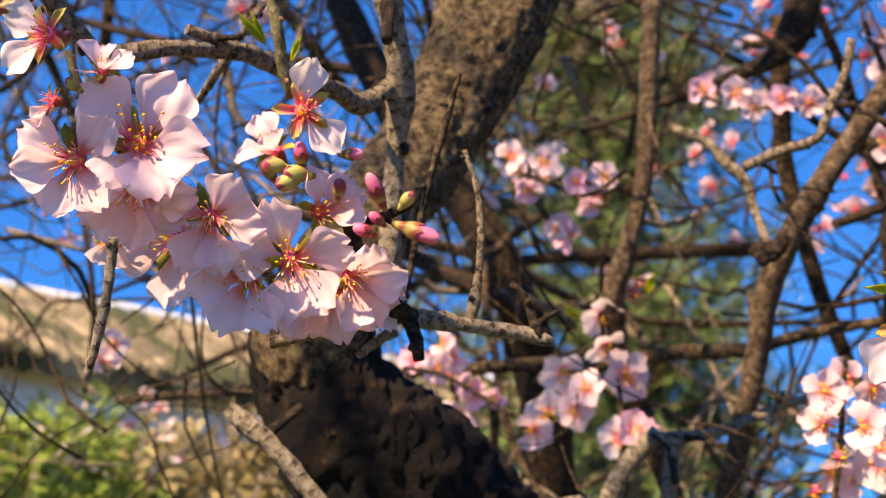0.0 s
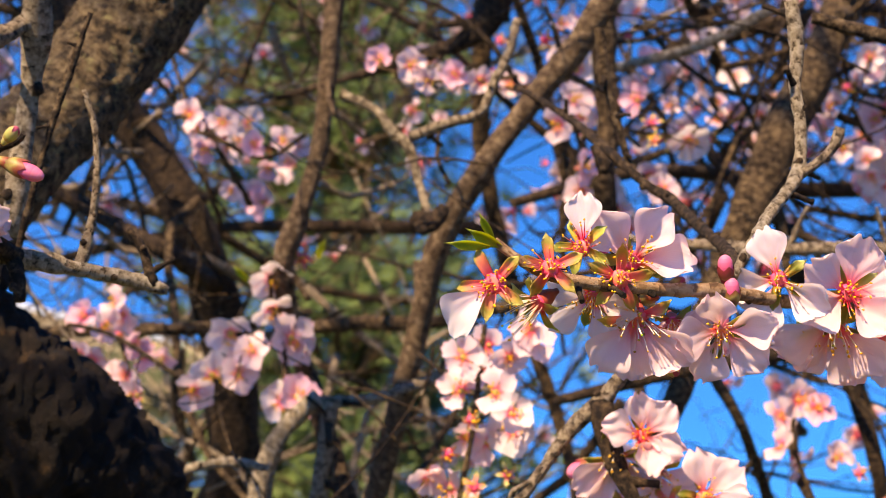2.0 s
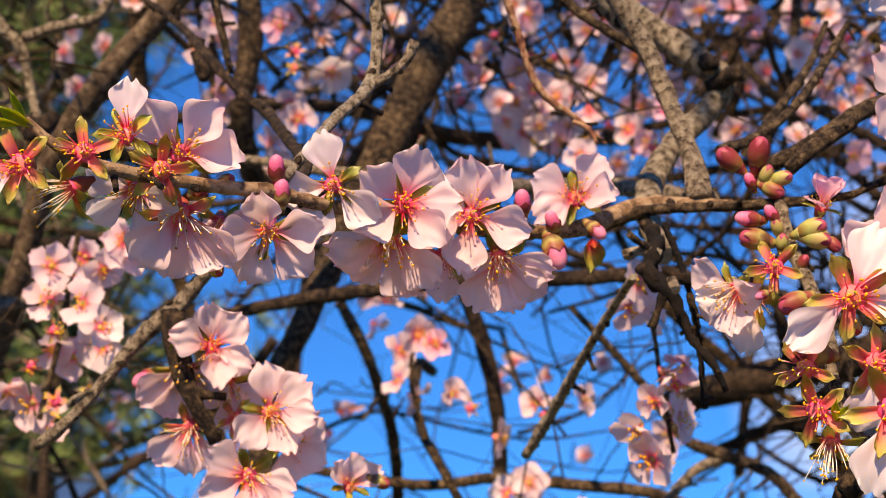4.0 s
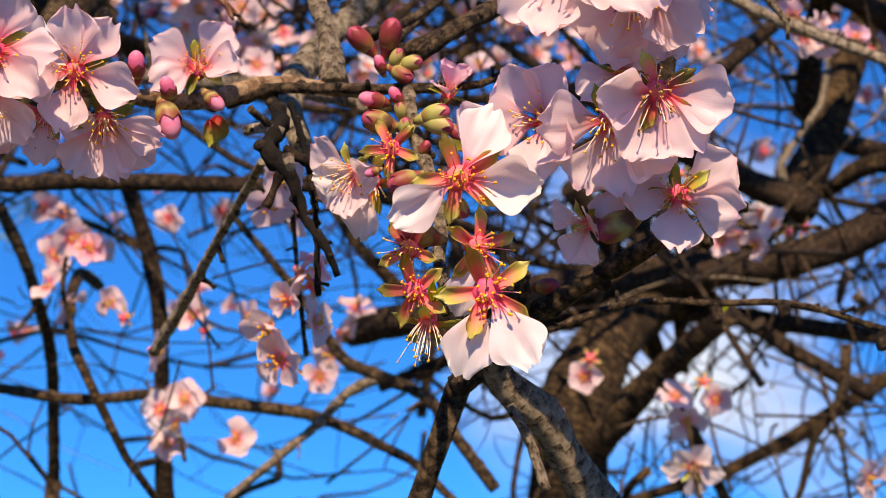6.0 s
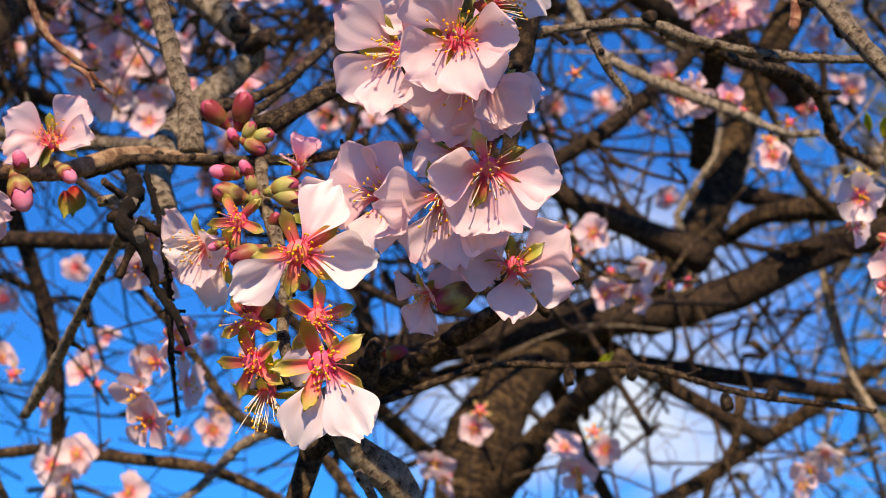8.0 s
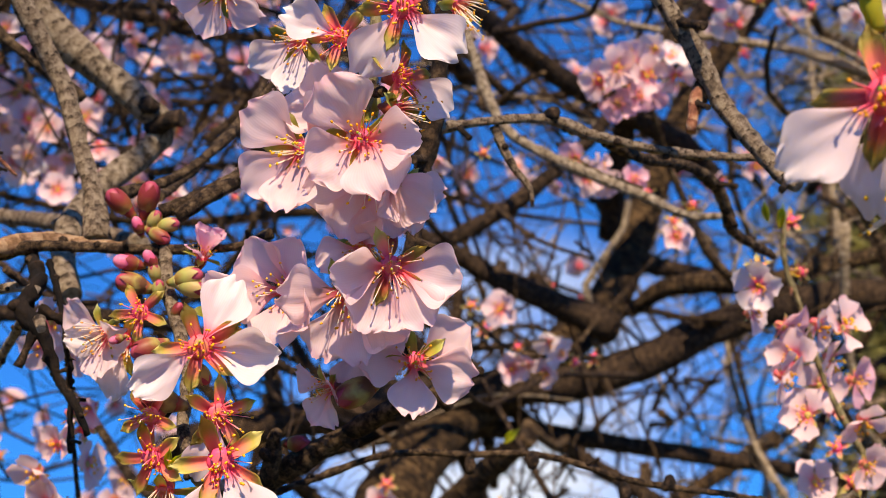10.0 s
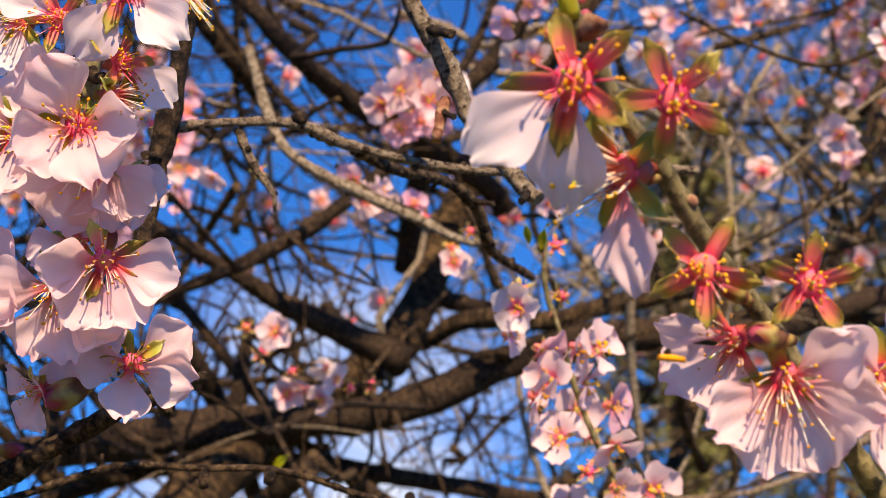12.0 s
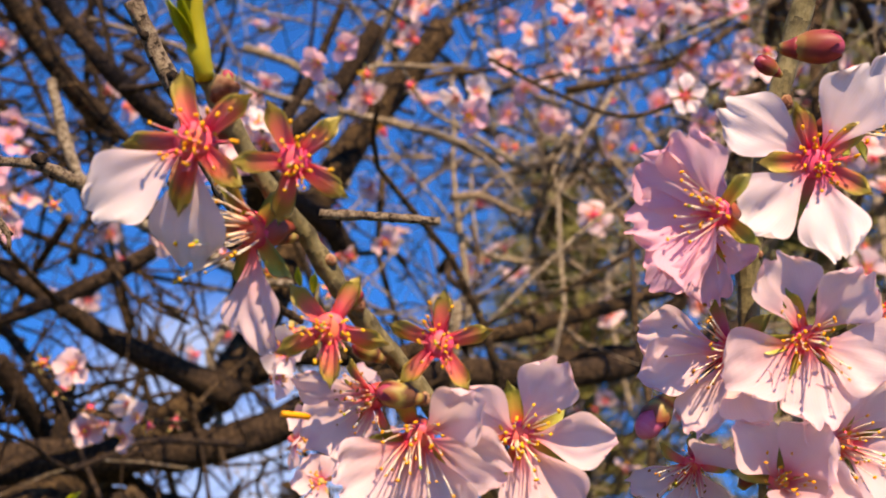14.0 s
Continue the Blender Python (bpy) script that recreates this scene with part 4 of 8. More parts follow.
leaf(spray_b, pose(0.121, 0.376, 1.608, -136, -32, -179), 0.0115, 0.16)
leaf(spray_b, pose(0.119, 0.377, 1.610, -163, -61, -149), 0.0092, 0.14)
leaf(spray_b, pose(0.308, 0.423, 1.603, -173, 78, 105), 0.0095, 0.4, SEPAL_GREEN, "leaf")
twig("dark thin almond twig with knobbly spurs", [(0.192, 0.659, 1.781, 0.0014), (0.208, 0.620, 1.749, 0.0019), (0.210, 0.566, 1.712, 0.0022), (0.220, 0.548, 1.691, 0.0019), (0.227, 0.538, 1.681, 0.0025), (0.226, 0.502, 1.657, 0.0021), (0.219, 0.457, 1.633, 0.0023), (0.206, 0.423, 1.614, 0.0018)], BARK_DARK)
twig("dark thin almond twig with knobbly spurs", [(0.205, 0.552, 1.763, 0.0019), (0.209, 0.558, 1.740, 0.0019), (0.215, 0.562, 1.719, 0.0017), (0.219, 0.565, 1.706, 0.0015)], BARK_BROWN)
twig("dark fruiting spur on the almond tree", [(0.201, 0.558, 1.711, 0.0012), (0.206, 0.559, 1.703, 0.0033), (0.206, 0.560, 1.699, 0.0014)], BARK_DARK, "fruiting_spur")
twig("reddish young almond shoot with small buds", [(0.296, 0.463, 1.718, 0.0017), (0.304, 0.466, 1.701, 0.0015), (0.311, 0.469, 1.684, 0.0015), (0.317, 0.470, 1.675, 0.0015), (0.329, 0.469, 1.667, 0.0013), (0.342, 0.468, 1.657, 0.0006)], BARK_RED)
twig("brown almond twig with spurs", [(0.276, 0.494, 1.744, 0.0025), (0.303, 0.489, 1.735, 0.0027), (0.325, 0.484, 1.728, 0.0023), (0.342, 0.474, 1.710, 0.0020), (0.359, 0.463, 1.695, 0.0022), (0.364, 0.462, 1.691, 0.0020)], BARK_BROWN)
twig("brown almond twig with spurs", [(0.325, 0.484, 1.728, 0.0020), (0.329, 0.481, 1.734, 0.0018), (0.335, 0.477, 1.743, 0.0018)], BARK_BROWN)
twig("grey almond branch rising from the knobbly joint", [(0.317, 0.433, 1.725, 0.0031), (0.330, 0.436, 1.704, 0.0037), (0.344, 0.438, 1.684, 0.0035), (0.349, 0.432, 1.661, 0.0034), (0.352, 0.426, 1.642, 0.0032), (0.352, 0.421, 1.622, 0.0039)], BARK_GREY, "bare_branch")
twig("pale ringed almond branch in sun", [(0.364, 0.528, 1.764, 0.0061), (0.386, 0.525, 1.742, 0.0065), (0.403, 0.516, 1.727, 0.0057), (0.415, 0.508, 1.714, 0.0057), (0.423, 0.507, 1.707, 0.0060), (0.419, 0.511, 1.697, 0.0053), (0.401, 0.513, 1.679, 0.0053), (0.383, 0.505, 1.657, 0.0054), (0.373, 0.492, 1.636, 0.0049), (0.370, 0.476, 1.617, 0.0041)], BARK_RINGED, "bare_branch", sides=16, rough=0.16)
twig("dark broken branch stub", [(0.419, 0.509, 1.706, 0.0044), (0.420, 0.497, 1.706, 0.0036), (0.423, 0.490, 1.706, 0.0034)], BARK_DARK, "branch_stub")
twig("brown almond twig on the almond tree", [(0.428, 0.427, 1.703, 0.0011), (0.415, 0.427, 1.684, 0.0017), (0.395, 0.419, 1.663, 0.0017), (0.378, 0.419, 1.649, 0.0018), (0.359, 0.418, 1.640, 0.0020)], BARK_BROWN)
twig("brown almond twig on the almond tree", [(0.413, 0.380, 1.653, 0.0021), (0.401, 0.386, 1.651, 0.0025), (0.383, 0.385, 1.640, 0.0027), (0.371, 0.393, 1.632, 0.0029), (0.363, 0.397, 1.629, 0.0025)], BARK_BROWN, "bare_branch")
spray_b_low = spray("short branch with a hanging cluster of pale pink blossoms")
stem(spray_b_low, [(0.203, 0.505, 1.613, 0.0021), (0.196, 0.515, 1.603, 0.0027), (0.188, 0.521, 1.593, 0.0034), (0.178, 0.526, 1.584, 0.0029), (0.166, 0.529, 1.568, 0.0021), (0.153, 0.532, 1.552, 0.0023), (0.144, 0.537, 1.545, 0.0019)], BARK_GREY)
stem(spray_b_low, [(0.188, 0.521, 1.593, 0.0038), (0.189, 0.520, 1.583, 0.0034), (0.192, 0.519, 1.570, 0.0031), (0.196, 0.517, 1.560, 0.0027), (0.205, 0.519, 1.546, 0.0025)], BARK_DARK)
stem(spray_b_low, [(0.166, 0.529, 1.567, 0.0012), (0.159, 0.528, 1.563, 0.0008), (0.155, 0.529, 1.561, 0.0008), (0.154, 0.530, 1.558, 0.0006)], BARK_GREY)
blossom(spray_b_low, pose(0.2012, 0.5124, 1.5790, 95, -1, -11), 0.0355, "00000", "pale", "open", 18, angles=(95, 42, 330, 275, 165))
blossom(spray_b_low, pose(0.1930, 0.5210, 1.5724, 140, 3, -15), 0.0417, "00000", "pale", "open", 16, angles=(208, 254, 318, 20))
blossom(spray_b_low, pose(0.2216, 0.5078, 1.5560, 92, 0, -7), 0.0374, "00000", "pale", "open", 18, angles=(102, 40, 345, 292, 225))
blossom(spray_b_low, pose(0.212, 0.521, 1.555, -9, -82, 50), 0.0310, "00000", "pale", "star", 10)
blossom(spray_b_low, pose(0.2152, 0.5123, 1.5334, 100, 0, -15), 0.0390, "00000", "pale", "open", 14, angles=(200, 342, 270, 305, 150))
blossom(spray_b_low, pose(0.1970, 0.5271, 1.5516, 130, 11, -25), 0.0382, "00000", "pale", "dry", 14, angles=(222, 272, 318))
blossom(spray_b_low, pose(0.230, 0.516, 1.547, 118, 21, 10), 0.0353, "11001", "pale", "open", 18)
blossom(spray_b_low, pose(0.253, 0.512, 1.530, 20, -64, 61), 0.0279, "11001", "pale", "open", 30)
blossom(spray_b_low, pose(0.209, 0.523, 1.568, 166, 32, 53), 0.0396, "11000", "pale", "open", 18)
bud(spray_b_low, pose(0.186, 0.526, 1.571, 146, -63, -152), 0.0120, "pink")
bud(spray_b_low, pose(0.260, 0.508, 1.533, -150, -62, -67), 0.0083, "red")
spray_c = spray("hanging spray of shedding almond flowers with red star calyxes")
stem(spray_c, [(0.318, 0.433, 1.613, 0.0022), (0.325, 0.427, 1.616, 0.0028), (0.331, 0.417, 1.616, 0.0018), (0.342, 0.403, 1.614, 0.0016), (0.357, 0.387, 1.612, 0.0018), (0.372, 0.370, 1.611, 0.0014), (0.378, 0.365, 1.613, 0.0012), (0.384, 0.360, 1.616, 0.0018)], BARK_BROWN)
stem(spray_c, [(0.359, 0.385, 1.613, 0.0020), (0.357, 0.380, 1.599, 0.0021), (0.358, 0.374, 1.585, 0.0023), (0.356, 0.364, 1.570, 0.0020), (0.351, 0.355, 1.558, 0.0020), (0.348, 0.351, 1.546, 0.0019), (0.352, 0.349, 1.533, 0.0019), (0.372, 0.363, 1.524, 0.0023)], BARK_GREY)
stem(spray_c, [(0.374, 0.370, 1.535, 0.0031), (0.389, 0.377, 1.519, 0.0049), (0.402, 0.376, 1.511, 0.0064), (0.412, 0.378, 1.500, 0.0057), (0.424, 0.380, 1.488, 0.0062), (0.440, 0.380, 1.468, 0.0066)], BARK_RINGED)
stem(spray_c, [(0.385, 0.369, 1.511, 0.0015), (0.391, 0.368, 1.502, 0.0015), (0.397, 0.367, 1.486, 0.0017)], BARK_GREY)
blossom(spray_c, pose(0.3388, 0.3625, 1.5833, 102, -6, -45), 0.0341, "00000", "pale", "star", 0)
blossom(spray_c, pose(0.343, 0.381, 1.578, -133, 53, 95), 0.0369, "10001", "white", "open", 0)
blossom(spray_c, pose(0.3406, 0.3302, 1.5671, 101, 0, -32), 0.0464, "00000", "white", "star", 2, angles=(213, 354, 62), slim=0.82)
blossom(spray_c, pose(0.357, 0.345, 1.580, 68, -53, 1), 0.0360, "11000", "pale", "open", 28)
blossom(spray_c, pose(0.334, 0.345, 1.549, 108, -13, -65), 0.0359, "00000", "white", "star", 8)
blossom(spray_c, pose(0.348, 0.332, 1.549, 176, 73, 79), 0.0404, "10000", "white", "star", 8)
blossom(spray_c, pose(0.3299, 0.3361, 1.5356, 108, 4, -45), 0.0379, "00000", "white", "star", 8)
blossom(spray_c, pose(0.3413, 0.3189, 1.5336, 106, -1, -31), 0.0482, "00000", "white", "star", 6, angles=(252, 300), slim=0.85)
blossom(spray_c, pose(0.335, 0.338, 1.527, 157, -18, -86), 0.0350, "00000", "white", "brush", 8)
blossom(spray_c, pose(0.338, 0.384, 1.581, -128, -41, 137), 0.0324, "11110", "pale", "brush", 14)
blossom(spray_c, pose(0.365, 0.372, 1.607, 43, 2, -10), 0.0238, "11111", "pink", "open", 50)
bud(spray_c, pose(0.352, 0.387, 1.624, 31, 13, -28), 0.0118, "red")
bud(spray_c, pose(0.348, 0.390, 1.624, 44, -33, -64), 0.0111, "red")
bud(spray_c, pose(0.352, 0.389, 1.617, 32, -16, -45), 0.0065, "pink")
bud(spray_c, pose(0.354, 0.387, 1.619, 35, 24, -19), 0.0072, "green")
bud(spray_c, pose(0.356, 0.385, 1.619, -66, -77, -167), 0.0083, "green")
bud(spray_c, pose(0.354, 0.387, 1.618, 150, -52, -11), 0.0090, "red")
bud(spray_c, pose(0.346, 0.378, 1.603, 63, -76, -81), 0.0090, "pink")
bud(spray_c, pose(0.350, 0.375, 1.602, 35, -24, -51), 0.0069, "pink")
bud(spray_c, pose(0.349, 0.378, 1.596, 49, -74, -65), 0.0115, "red")
bud(spray_c, pose(0.351, 0.376, 1.598, 30, -8, -40), 0.0066, "green")
bud(spray_c, pose(0.352, 0.377, 1.593, 30, 9, -31), 0.0066, "green")
bud(spray_c, pose(0.356, 0.373, 1.598, -50, -74, 176), 0.0108, "green")
bud(spray_c, pose(0.357, 0.372, 1.597, -146, -68, -85), 0.0104, "green")
bud(spray_c, pose(0.336, 0.344, 1.570, 151, -64, -171), 0.0104, "red")
bud(spray_c, pose(0.345, 0.339, 1.564, 173, -28, -32), 0.0076, "green")
bud(spray_c, pose(0.342, 0.344, 1.553, 49, -74, -65), 0.0126, "red")
bud(spray_c, pose(0.357, 0.375, 1.587, 35, 24, -19), 0.0059, "red")
bud(spray_c, pose(0.363, 0.368, 1.596, 169, -37, -29), 0.0069, "red")
bud(spray_c, pose(0.327, 0.350, 1.572, 151, -64, -171), 0.0047, "pink")
leaf(spray_c, pose(0.333, 0.332, 1.532, 127, -69, -96), 0.0068, 0.2)
leaf(spray_c, pose(0.333, 0.331, 1.532, 91, -46, -58), 0.0060, 0.2)
dead_spur = spray("knotty dark dead spur on the joint of branches", name="dead_branch")
stem(dead_spur, [(0.330, 0.424, 1.615, 0.0019), (0.327, 0.411, 1.602, 0.0022), (0.320, 0.406, 1.591, 0.0026), (0.322, 0.400, 1.585, 0.0028), (0.326, 0.399, 1.579, 0.0021), (0.330, 0.399, 1.569, 0.0014), (0.333, 0.393, 1.560, 0.0012), (0.338, 0.392, 1.550, 0.0009)], BARK_BLACK, rough=0.7, every=2.2)
stem(dead_spur, [(0.316, 0.414, 1.598, 0.0016), (0.320, 0.410, 1.599, 0.0018), (0.326, 0.407, 1.597, 0.0020)], BARK_PALE)
stem(dead_spur, [(0.327, 0.408, 1.592, 0.0018), (0.334, 0.403, 1.588, 0.0016), (0.344, 0.398, 1.585, 0.0012), (0.351, 0.392, 1.585, 0.0011)], BARK_BLACK, rough=0.7, every=2.2)
stem(dead_spur, [(0.331, 0.412, 1.610, 0.0011), (0.334, 0.408, 1.595, 0.0009), (0.336, 0.405, 1.579, 0.0011), (0.338, 0.406, 1.567, 0.0009), (0.341, 0.410, 1.547, 0.0009)], BARK_BLACK, rough=0.7, every=2.2)
stem(dead_spur, [(0.319, 0.390, 1.584, 0.0020), (0.318, 0.386, 1.580, 0.0015)], BARK_GREY)
twig("pale straight broken twig", [(0.341, 0.451, 1.601, 0.0014), (0.347, 0.474, 1.598, 0.0016), (0.352, 0.511, 1.585, 0.0019), (0.357, 0.550, 1.569, 0.0023), (0.357, 0.580, 1.552, 0.0019)], BARK_PALE)
twig("dry curled reddish leaf stalk", [(0.319, 0.451, 1.658, 0.0008), (0.324, 0.449, 1.655, 0.0010), (0.327, 0.448, 1.649, 0.0006)], BARK_RED, "leaf_stalk")
leaf(spray_b, pose(0.316, 0.435, 1.609, -166, 81, 92), 0.0111, 0.35, SEPAL_GREEN, "leaf")
spray_d = spray("hanging column of pale pink almond blossoms in full bloom")
stem(spray_d, [(0.417, 0.306, 1.700, 0.0033), (0.419, 0.313, 1.679, 0.0031), (0.420, 0.319, 1.658, 0.0030), (0.421, 0.327, 1.637, 0.0028), (0.419, 0.331, 1.612, 0.0024), (0.416, 0.336, 1.588, 0.0022)], BARK_DARK)
blossom(spray_d, pose(0.3578, 0.3042, 1.6224, 105, 5, -56), 0.0428, "00000", "pale", "open", 14, angles=(140, 215, 262, 40), slim=1.06)
blossom(spray_d, pose(0.3644, 0.2852, 1.6214, 97, 0, -37), 0.0431, "00000", "pale", "open", 22, angles=(124, 350, 214, 290), slim=1.06)
blossom(spray_d, pose(0.367, 0.299, 1.632, -83, -72, 127), 0.0377, "11000", "pale", "open", 25)
blossom(spray_d, pose(0.3738, 0.2935, 1.6158, 137, -1, -36), 0.0435, "00000", "pale", "open", 14, angles=(185, 245, 285, 328), slim=1.06)
blossom(spray_d, pose(0.384, 0.295, 1.614, 138, 53, 36), 0.0311, "11001", "pale", "open", 20)
blossom(spray_d, pose(0.3660, 0.3243, 1.5860, 101, 5, -57), 0.0389, "00000", "pale", "open", 20, angles=(62, 272, 320, 185, 120), slim=1.06)
blossom(spray_d, pose(0.3740, 0.3056, 1.5824, 132, 4, -40), 0.0426, "00000", "pale", "open", 14, angles=(175, 250, 285, 330), slim=1.06)
blossom(spray_d, pose(0.3796, 0.2921, 1.5883, 114, -2, -32), 0.0414, "00000", "pale", "dry", 14, angles=(348, 300, 242, 178), slim=1.06)
blossom(spray_d, pose(0.381, 0.307, 1.598, -119, 13, 125), 0.0313, "11010", "pale", "open", 16)
blossom(spray_d, pose(0.4016, 0.3090, 1.5664, 102, -1, -31), 0.0390, "00000", "pale", "open", 12, angles=(35, 340, 258, 178), slim=1.06)
blossom(spray_d, pose(0.386, 0.331, 1.560, -118, -38, 104), 0.0275, "11110", "pale", "open", 22)
blossom(spray_d, pose(0.389, 0.318, 1.572, -159, 37, 80), 0.0302, "11100", "pale", "open", 14)
bud(spray_d, pose(0.392, 0.317, 1.560, 149, -58, -174), 0.0140, "red")
bud(spray_d, pose(0.389, 0.306, 1.596, 34, 9, -35), 0.0087, "red")
bud(spray_d, pose(0.393, 0.312, 1.570, 62, -33, -87), 0.0073, "red")
bud(spray_d, pose(0.379, 0.298, 1.637, 33, -3, -43), 0.0067, "green")
branch_h = spray("brown almond branch ending in small knobs", name="bare_branch")
stem(branch_h, [(0.391, 0.405, 1.521, 0.0045), (0.398, 0.386, 1.538, 0.0041), (0.403, 0.371, 1.544, 0.0040), (0.409, 0.357, 1.551, 0.0031), (0.413, 0.345, 1.555, 0.0034), (0.416, 0.334, 1.559, 0.0027), (0.422, 0.321, 1.562, 0.0019), (0.424, 0.310, 1.565, 0.0016), (0.427, 0.308, 1.566, 0.0017)], BARK_BROWN)
stem(branch_h, [(0.421, 0.321, 1.562, 0.0016), (0.423, 0.322, 1.559, 0.0026), (0.425, 0.321, 1.556, 0.0014)], BARK_DARK)
stem(branch_h, [(0.396, 0.380, 1.538, 0.0029), (0.395, 0.375, 1.544, 0.0033), (0.393, 0.372, 1.551, 0.0022), (0.393, 0.369, 1.553, 0.0015)], BARK_BROWN)
bud(branch_h, pose(0.399, 0.373, 1.550, -111, -74, -126), 0.0092, "red")
twig("long thin bare almond branch", [(0.401, 0.412, 1.532, 0.0016), (0.415, 0.406, 1.538, 0.0014), (0.430, 0.399, 1.544, 0.0012), (0.447, 0.389, 1.551, 0.0012), (0.461, 0.383, 1.553, 0.0012), (0.476, 0.372, 1.552, 0.0012), (0.492, 0.360, 1.552, 0.0012), (0.505, 0.350, 1.549, 0.0012), (0.520, 0.340, 1.543, 0.0012), (0.539, 0.333, 1.540, 0.0012), (0.557, 0.325, 1.538, 0.0010), (0.572, 0.314, 1.535, 0.0010)], BARK_BROWN, "bare_branch")
twig("tiny dark spur on a branch", [(0.477, 0.372, 1.551, 0.0014), (0.476, 0.371, 1.548, 0.0022), (0.475, 0.371, 1.545, 0.0012)], BARK_DARK, "fruiting_spur")
twig("tiny dark spur on a branch", [(0.494, 0.358, 1.552, 0.0014), (0.493, 0.356, 1.549, 0.0022), (0.492, 0.357, 1.546, 0.0012)], BARK_DARK, "fruiting_spur")
twig("tiny dark spur on a branch", [(0.522, 0.340, 1.541, 0.0014), (0.521, 0.339, 1.538, 0.0022), (0.520, 0.339, 1.535, 0.0012)], BARK_DARK, "fruiting_spur")
twig("tiny dark spur on a branch", [(0.533, 0.329, 1.543, 0.0014), (0.533, 0.328, 1.541, 0.0022), (0.531, 0.329, 1.538, 0.0012)], BARK_DARK, "fruiting_spur")
spray_e = spray("almond flowers with white petals and red stamens")
stem(spray_e, [(0.372, 0.284, 1.677, 0.0017), (0.373, 0.289, 1.665, 0.0017), (0.372, 0.290, 1.647, 0.0016), (0.372, 0.294, 1.634, 0.0016)], BARK_GREEN)
blossom(spray_e, pose(0.358, 0.286, 1.651, -109, -34, 138), 0.0368, "10000", "white", "star", 6)
blossom(spray_e, pose(0.3642, 0.2658, 1.6541, 112, 1, -38), 0.0452, "00000", "white", "star", 4, angles=(238, 318))
blossom(spray_e, pose(0.370, 0.274, 1.638, 100, 18, 6), 0.0379, "10000", "white", "star", 12)
blossom(spray_e, pose(0.371, 0.277, 1.629, 115, 18, 21), 0.0347, "00000", "white", "brush", 8)
blossom(spray_e, pose(0.388, 0.269, 1.663, 149, 38, 58), 0.0360, "00000", "white", "brush", 8)
blossom(spray_e, pose(0.357, 0.305, 1.657, -111, 10, 110), 0.0365, "11000", "white", "open", 14)
blossom(spray_e, pose(0.339, 0.321, 1.674, -159, 37, 80), 0.0317, "11001", "pale", "open", 10)
stem(spray_e, [(0.370, 0.293, 1.642, 0.0015), (0.371, 0.287, 1.638, 0.0019), (0.370, 0.282, 1.636, 0.0013)], BARK_BROWN)
twig("grey bare almond branch with a dark bud", [(0.422, 0.334, 1.650, 0.0015), (0.435, 0.329, 1.655, 0.0015), (0.448, 0.323, 1.658, 0.0015), (0.468, 0.316, 1.661, 0.0018), (0.482, 0.310, 1.657, 0.0020), (0.497, 0.303, 1.654, 0.0016), (0.516, 0.294, 1.652, 0.0018), (0.537, 0.283, 1.652, 0.0014), (0.543, 0.278, 1.652, 0.0010)], BARK_GREY, "bare_branch")
twig("tiny dark spur on a branch", [(0.467, 0.316, 1.662, 0.0018), (0.469, 0.314, 1.663, 0.0027), (0.469, 0.313, 1.665, 0.0012)], BARK_DARK, "fruiting_spur")
twig("short dangling bare twig", [(0.450, 0.324, 1.657, 0.0017), (0.454, 0.324, 1.650, 0.0016), (0.458, 0.323, 1.643, 0.0014), (0.463, 0.321, 1.636, 0.0010), (0.465, 0.322, 1.630, 0.0006)], BARK_GREY)
twig("brown curving almond twig", [(0.489, 0.309, 1.655, 0.0018), (0.515, 0.314, 1.656, 0.0021), (0.550, 0.323, 1.663, 0.0020), (0.574, 0.330, 1.662, 0.0023), (0.587, 0.335, 1.654, 0.0025), (0.598, 0.341, 1.649, 0.0021), (0.628, 0.345, 1.645, 0.0017)], BARK_BROWN)
twig("cut grey almond branch", [(0.473, 0.274, 1.710, 0.0029), (0.484, 0.272, 1.691, 0.0031), (0.492, 0.268, 1.676, 0.0034), (0.499, 0.265, 1.659, 0.0032), (0.501, 0.255, 1.642, 0.0030), (0.505, 0.248, 1.630, 0.0027), (0.507, 0.243, 1.624, 0.0024)], BARK_GREY, "bare_branch")
twig("pruned stub on the almond tree", [(0.493, 0.268, 1.674, 0.0023), (0.493, 0.264, 1.674, 0.0019)], BARK_PALE, "branch_stub")
twig("reddish cut side twig", [(0.495, 0.271, 1.664, 0.0019), (0.493, 0.271, 1.658, 0.0021), (0.491, 0.272, 1.648, 0.0017)], BARK_RED, "branch_stub")
twig("thin tan almond branch", [(0.651, 0.566, 1.838, 0.0030), (0.662, 0.560, 1.796, 0.0033), (0.669, 0.549, 1.772, 0.0029), (0.687, 0.527, 1.752, 0.0032), (0.712, 0.500, 1.733, 0.0028), (0.731, 0.476, 1.716, 0.0022), (0.745, 0.464, 1.715, 0.0019)], BARK_PALE)
twig("short grey broken twig", [(0.547, 0.258, 1.650, 0.0016), (0.558, 0.242, 1.648, 0.0016), (0.571, 0.223, 1.645, 0.0014)], BARK_GREY)
twig("dark thin almond twig", [(0.450, 0.468, 1.723, 0.0012), (0.435, 0.462, 1.700, 0.0016), (0.417, 0.458, 1.679, 0.0018), (0.400, 0.453, 1.661, 0.0017), (0.386, 0.441, 1.650, 0.0017)], BARK_BROWN)
twig("brown almond twig on the almond tree", [(0.385, 0.377, 1.640, 0.0023), (0.371, 0.379, 1.631, 0.0026), (0.362, 0.383, 1.623, 0.0024)], BARK_BROWN, "bare_branch")
spray_f = spray("green almond shoot with red star calyxes and last petals")
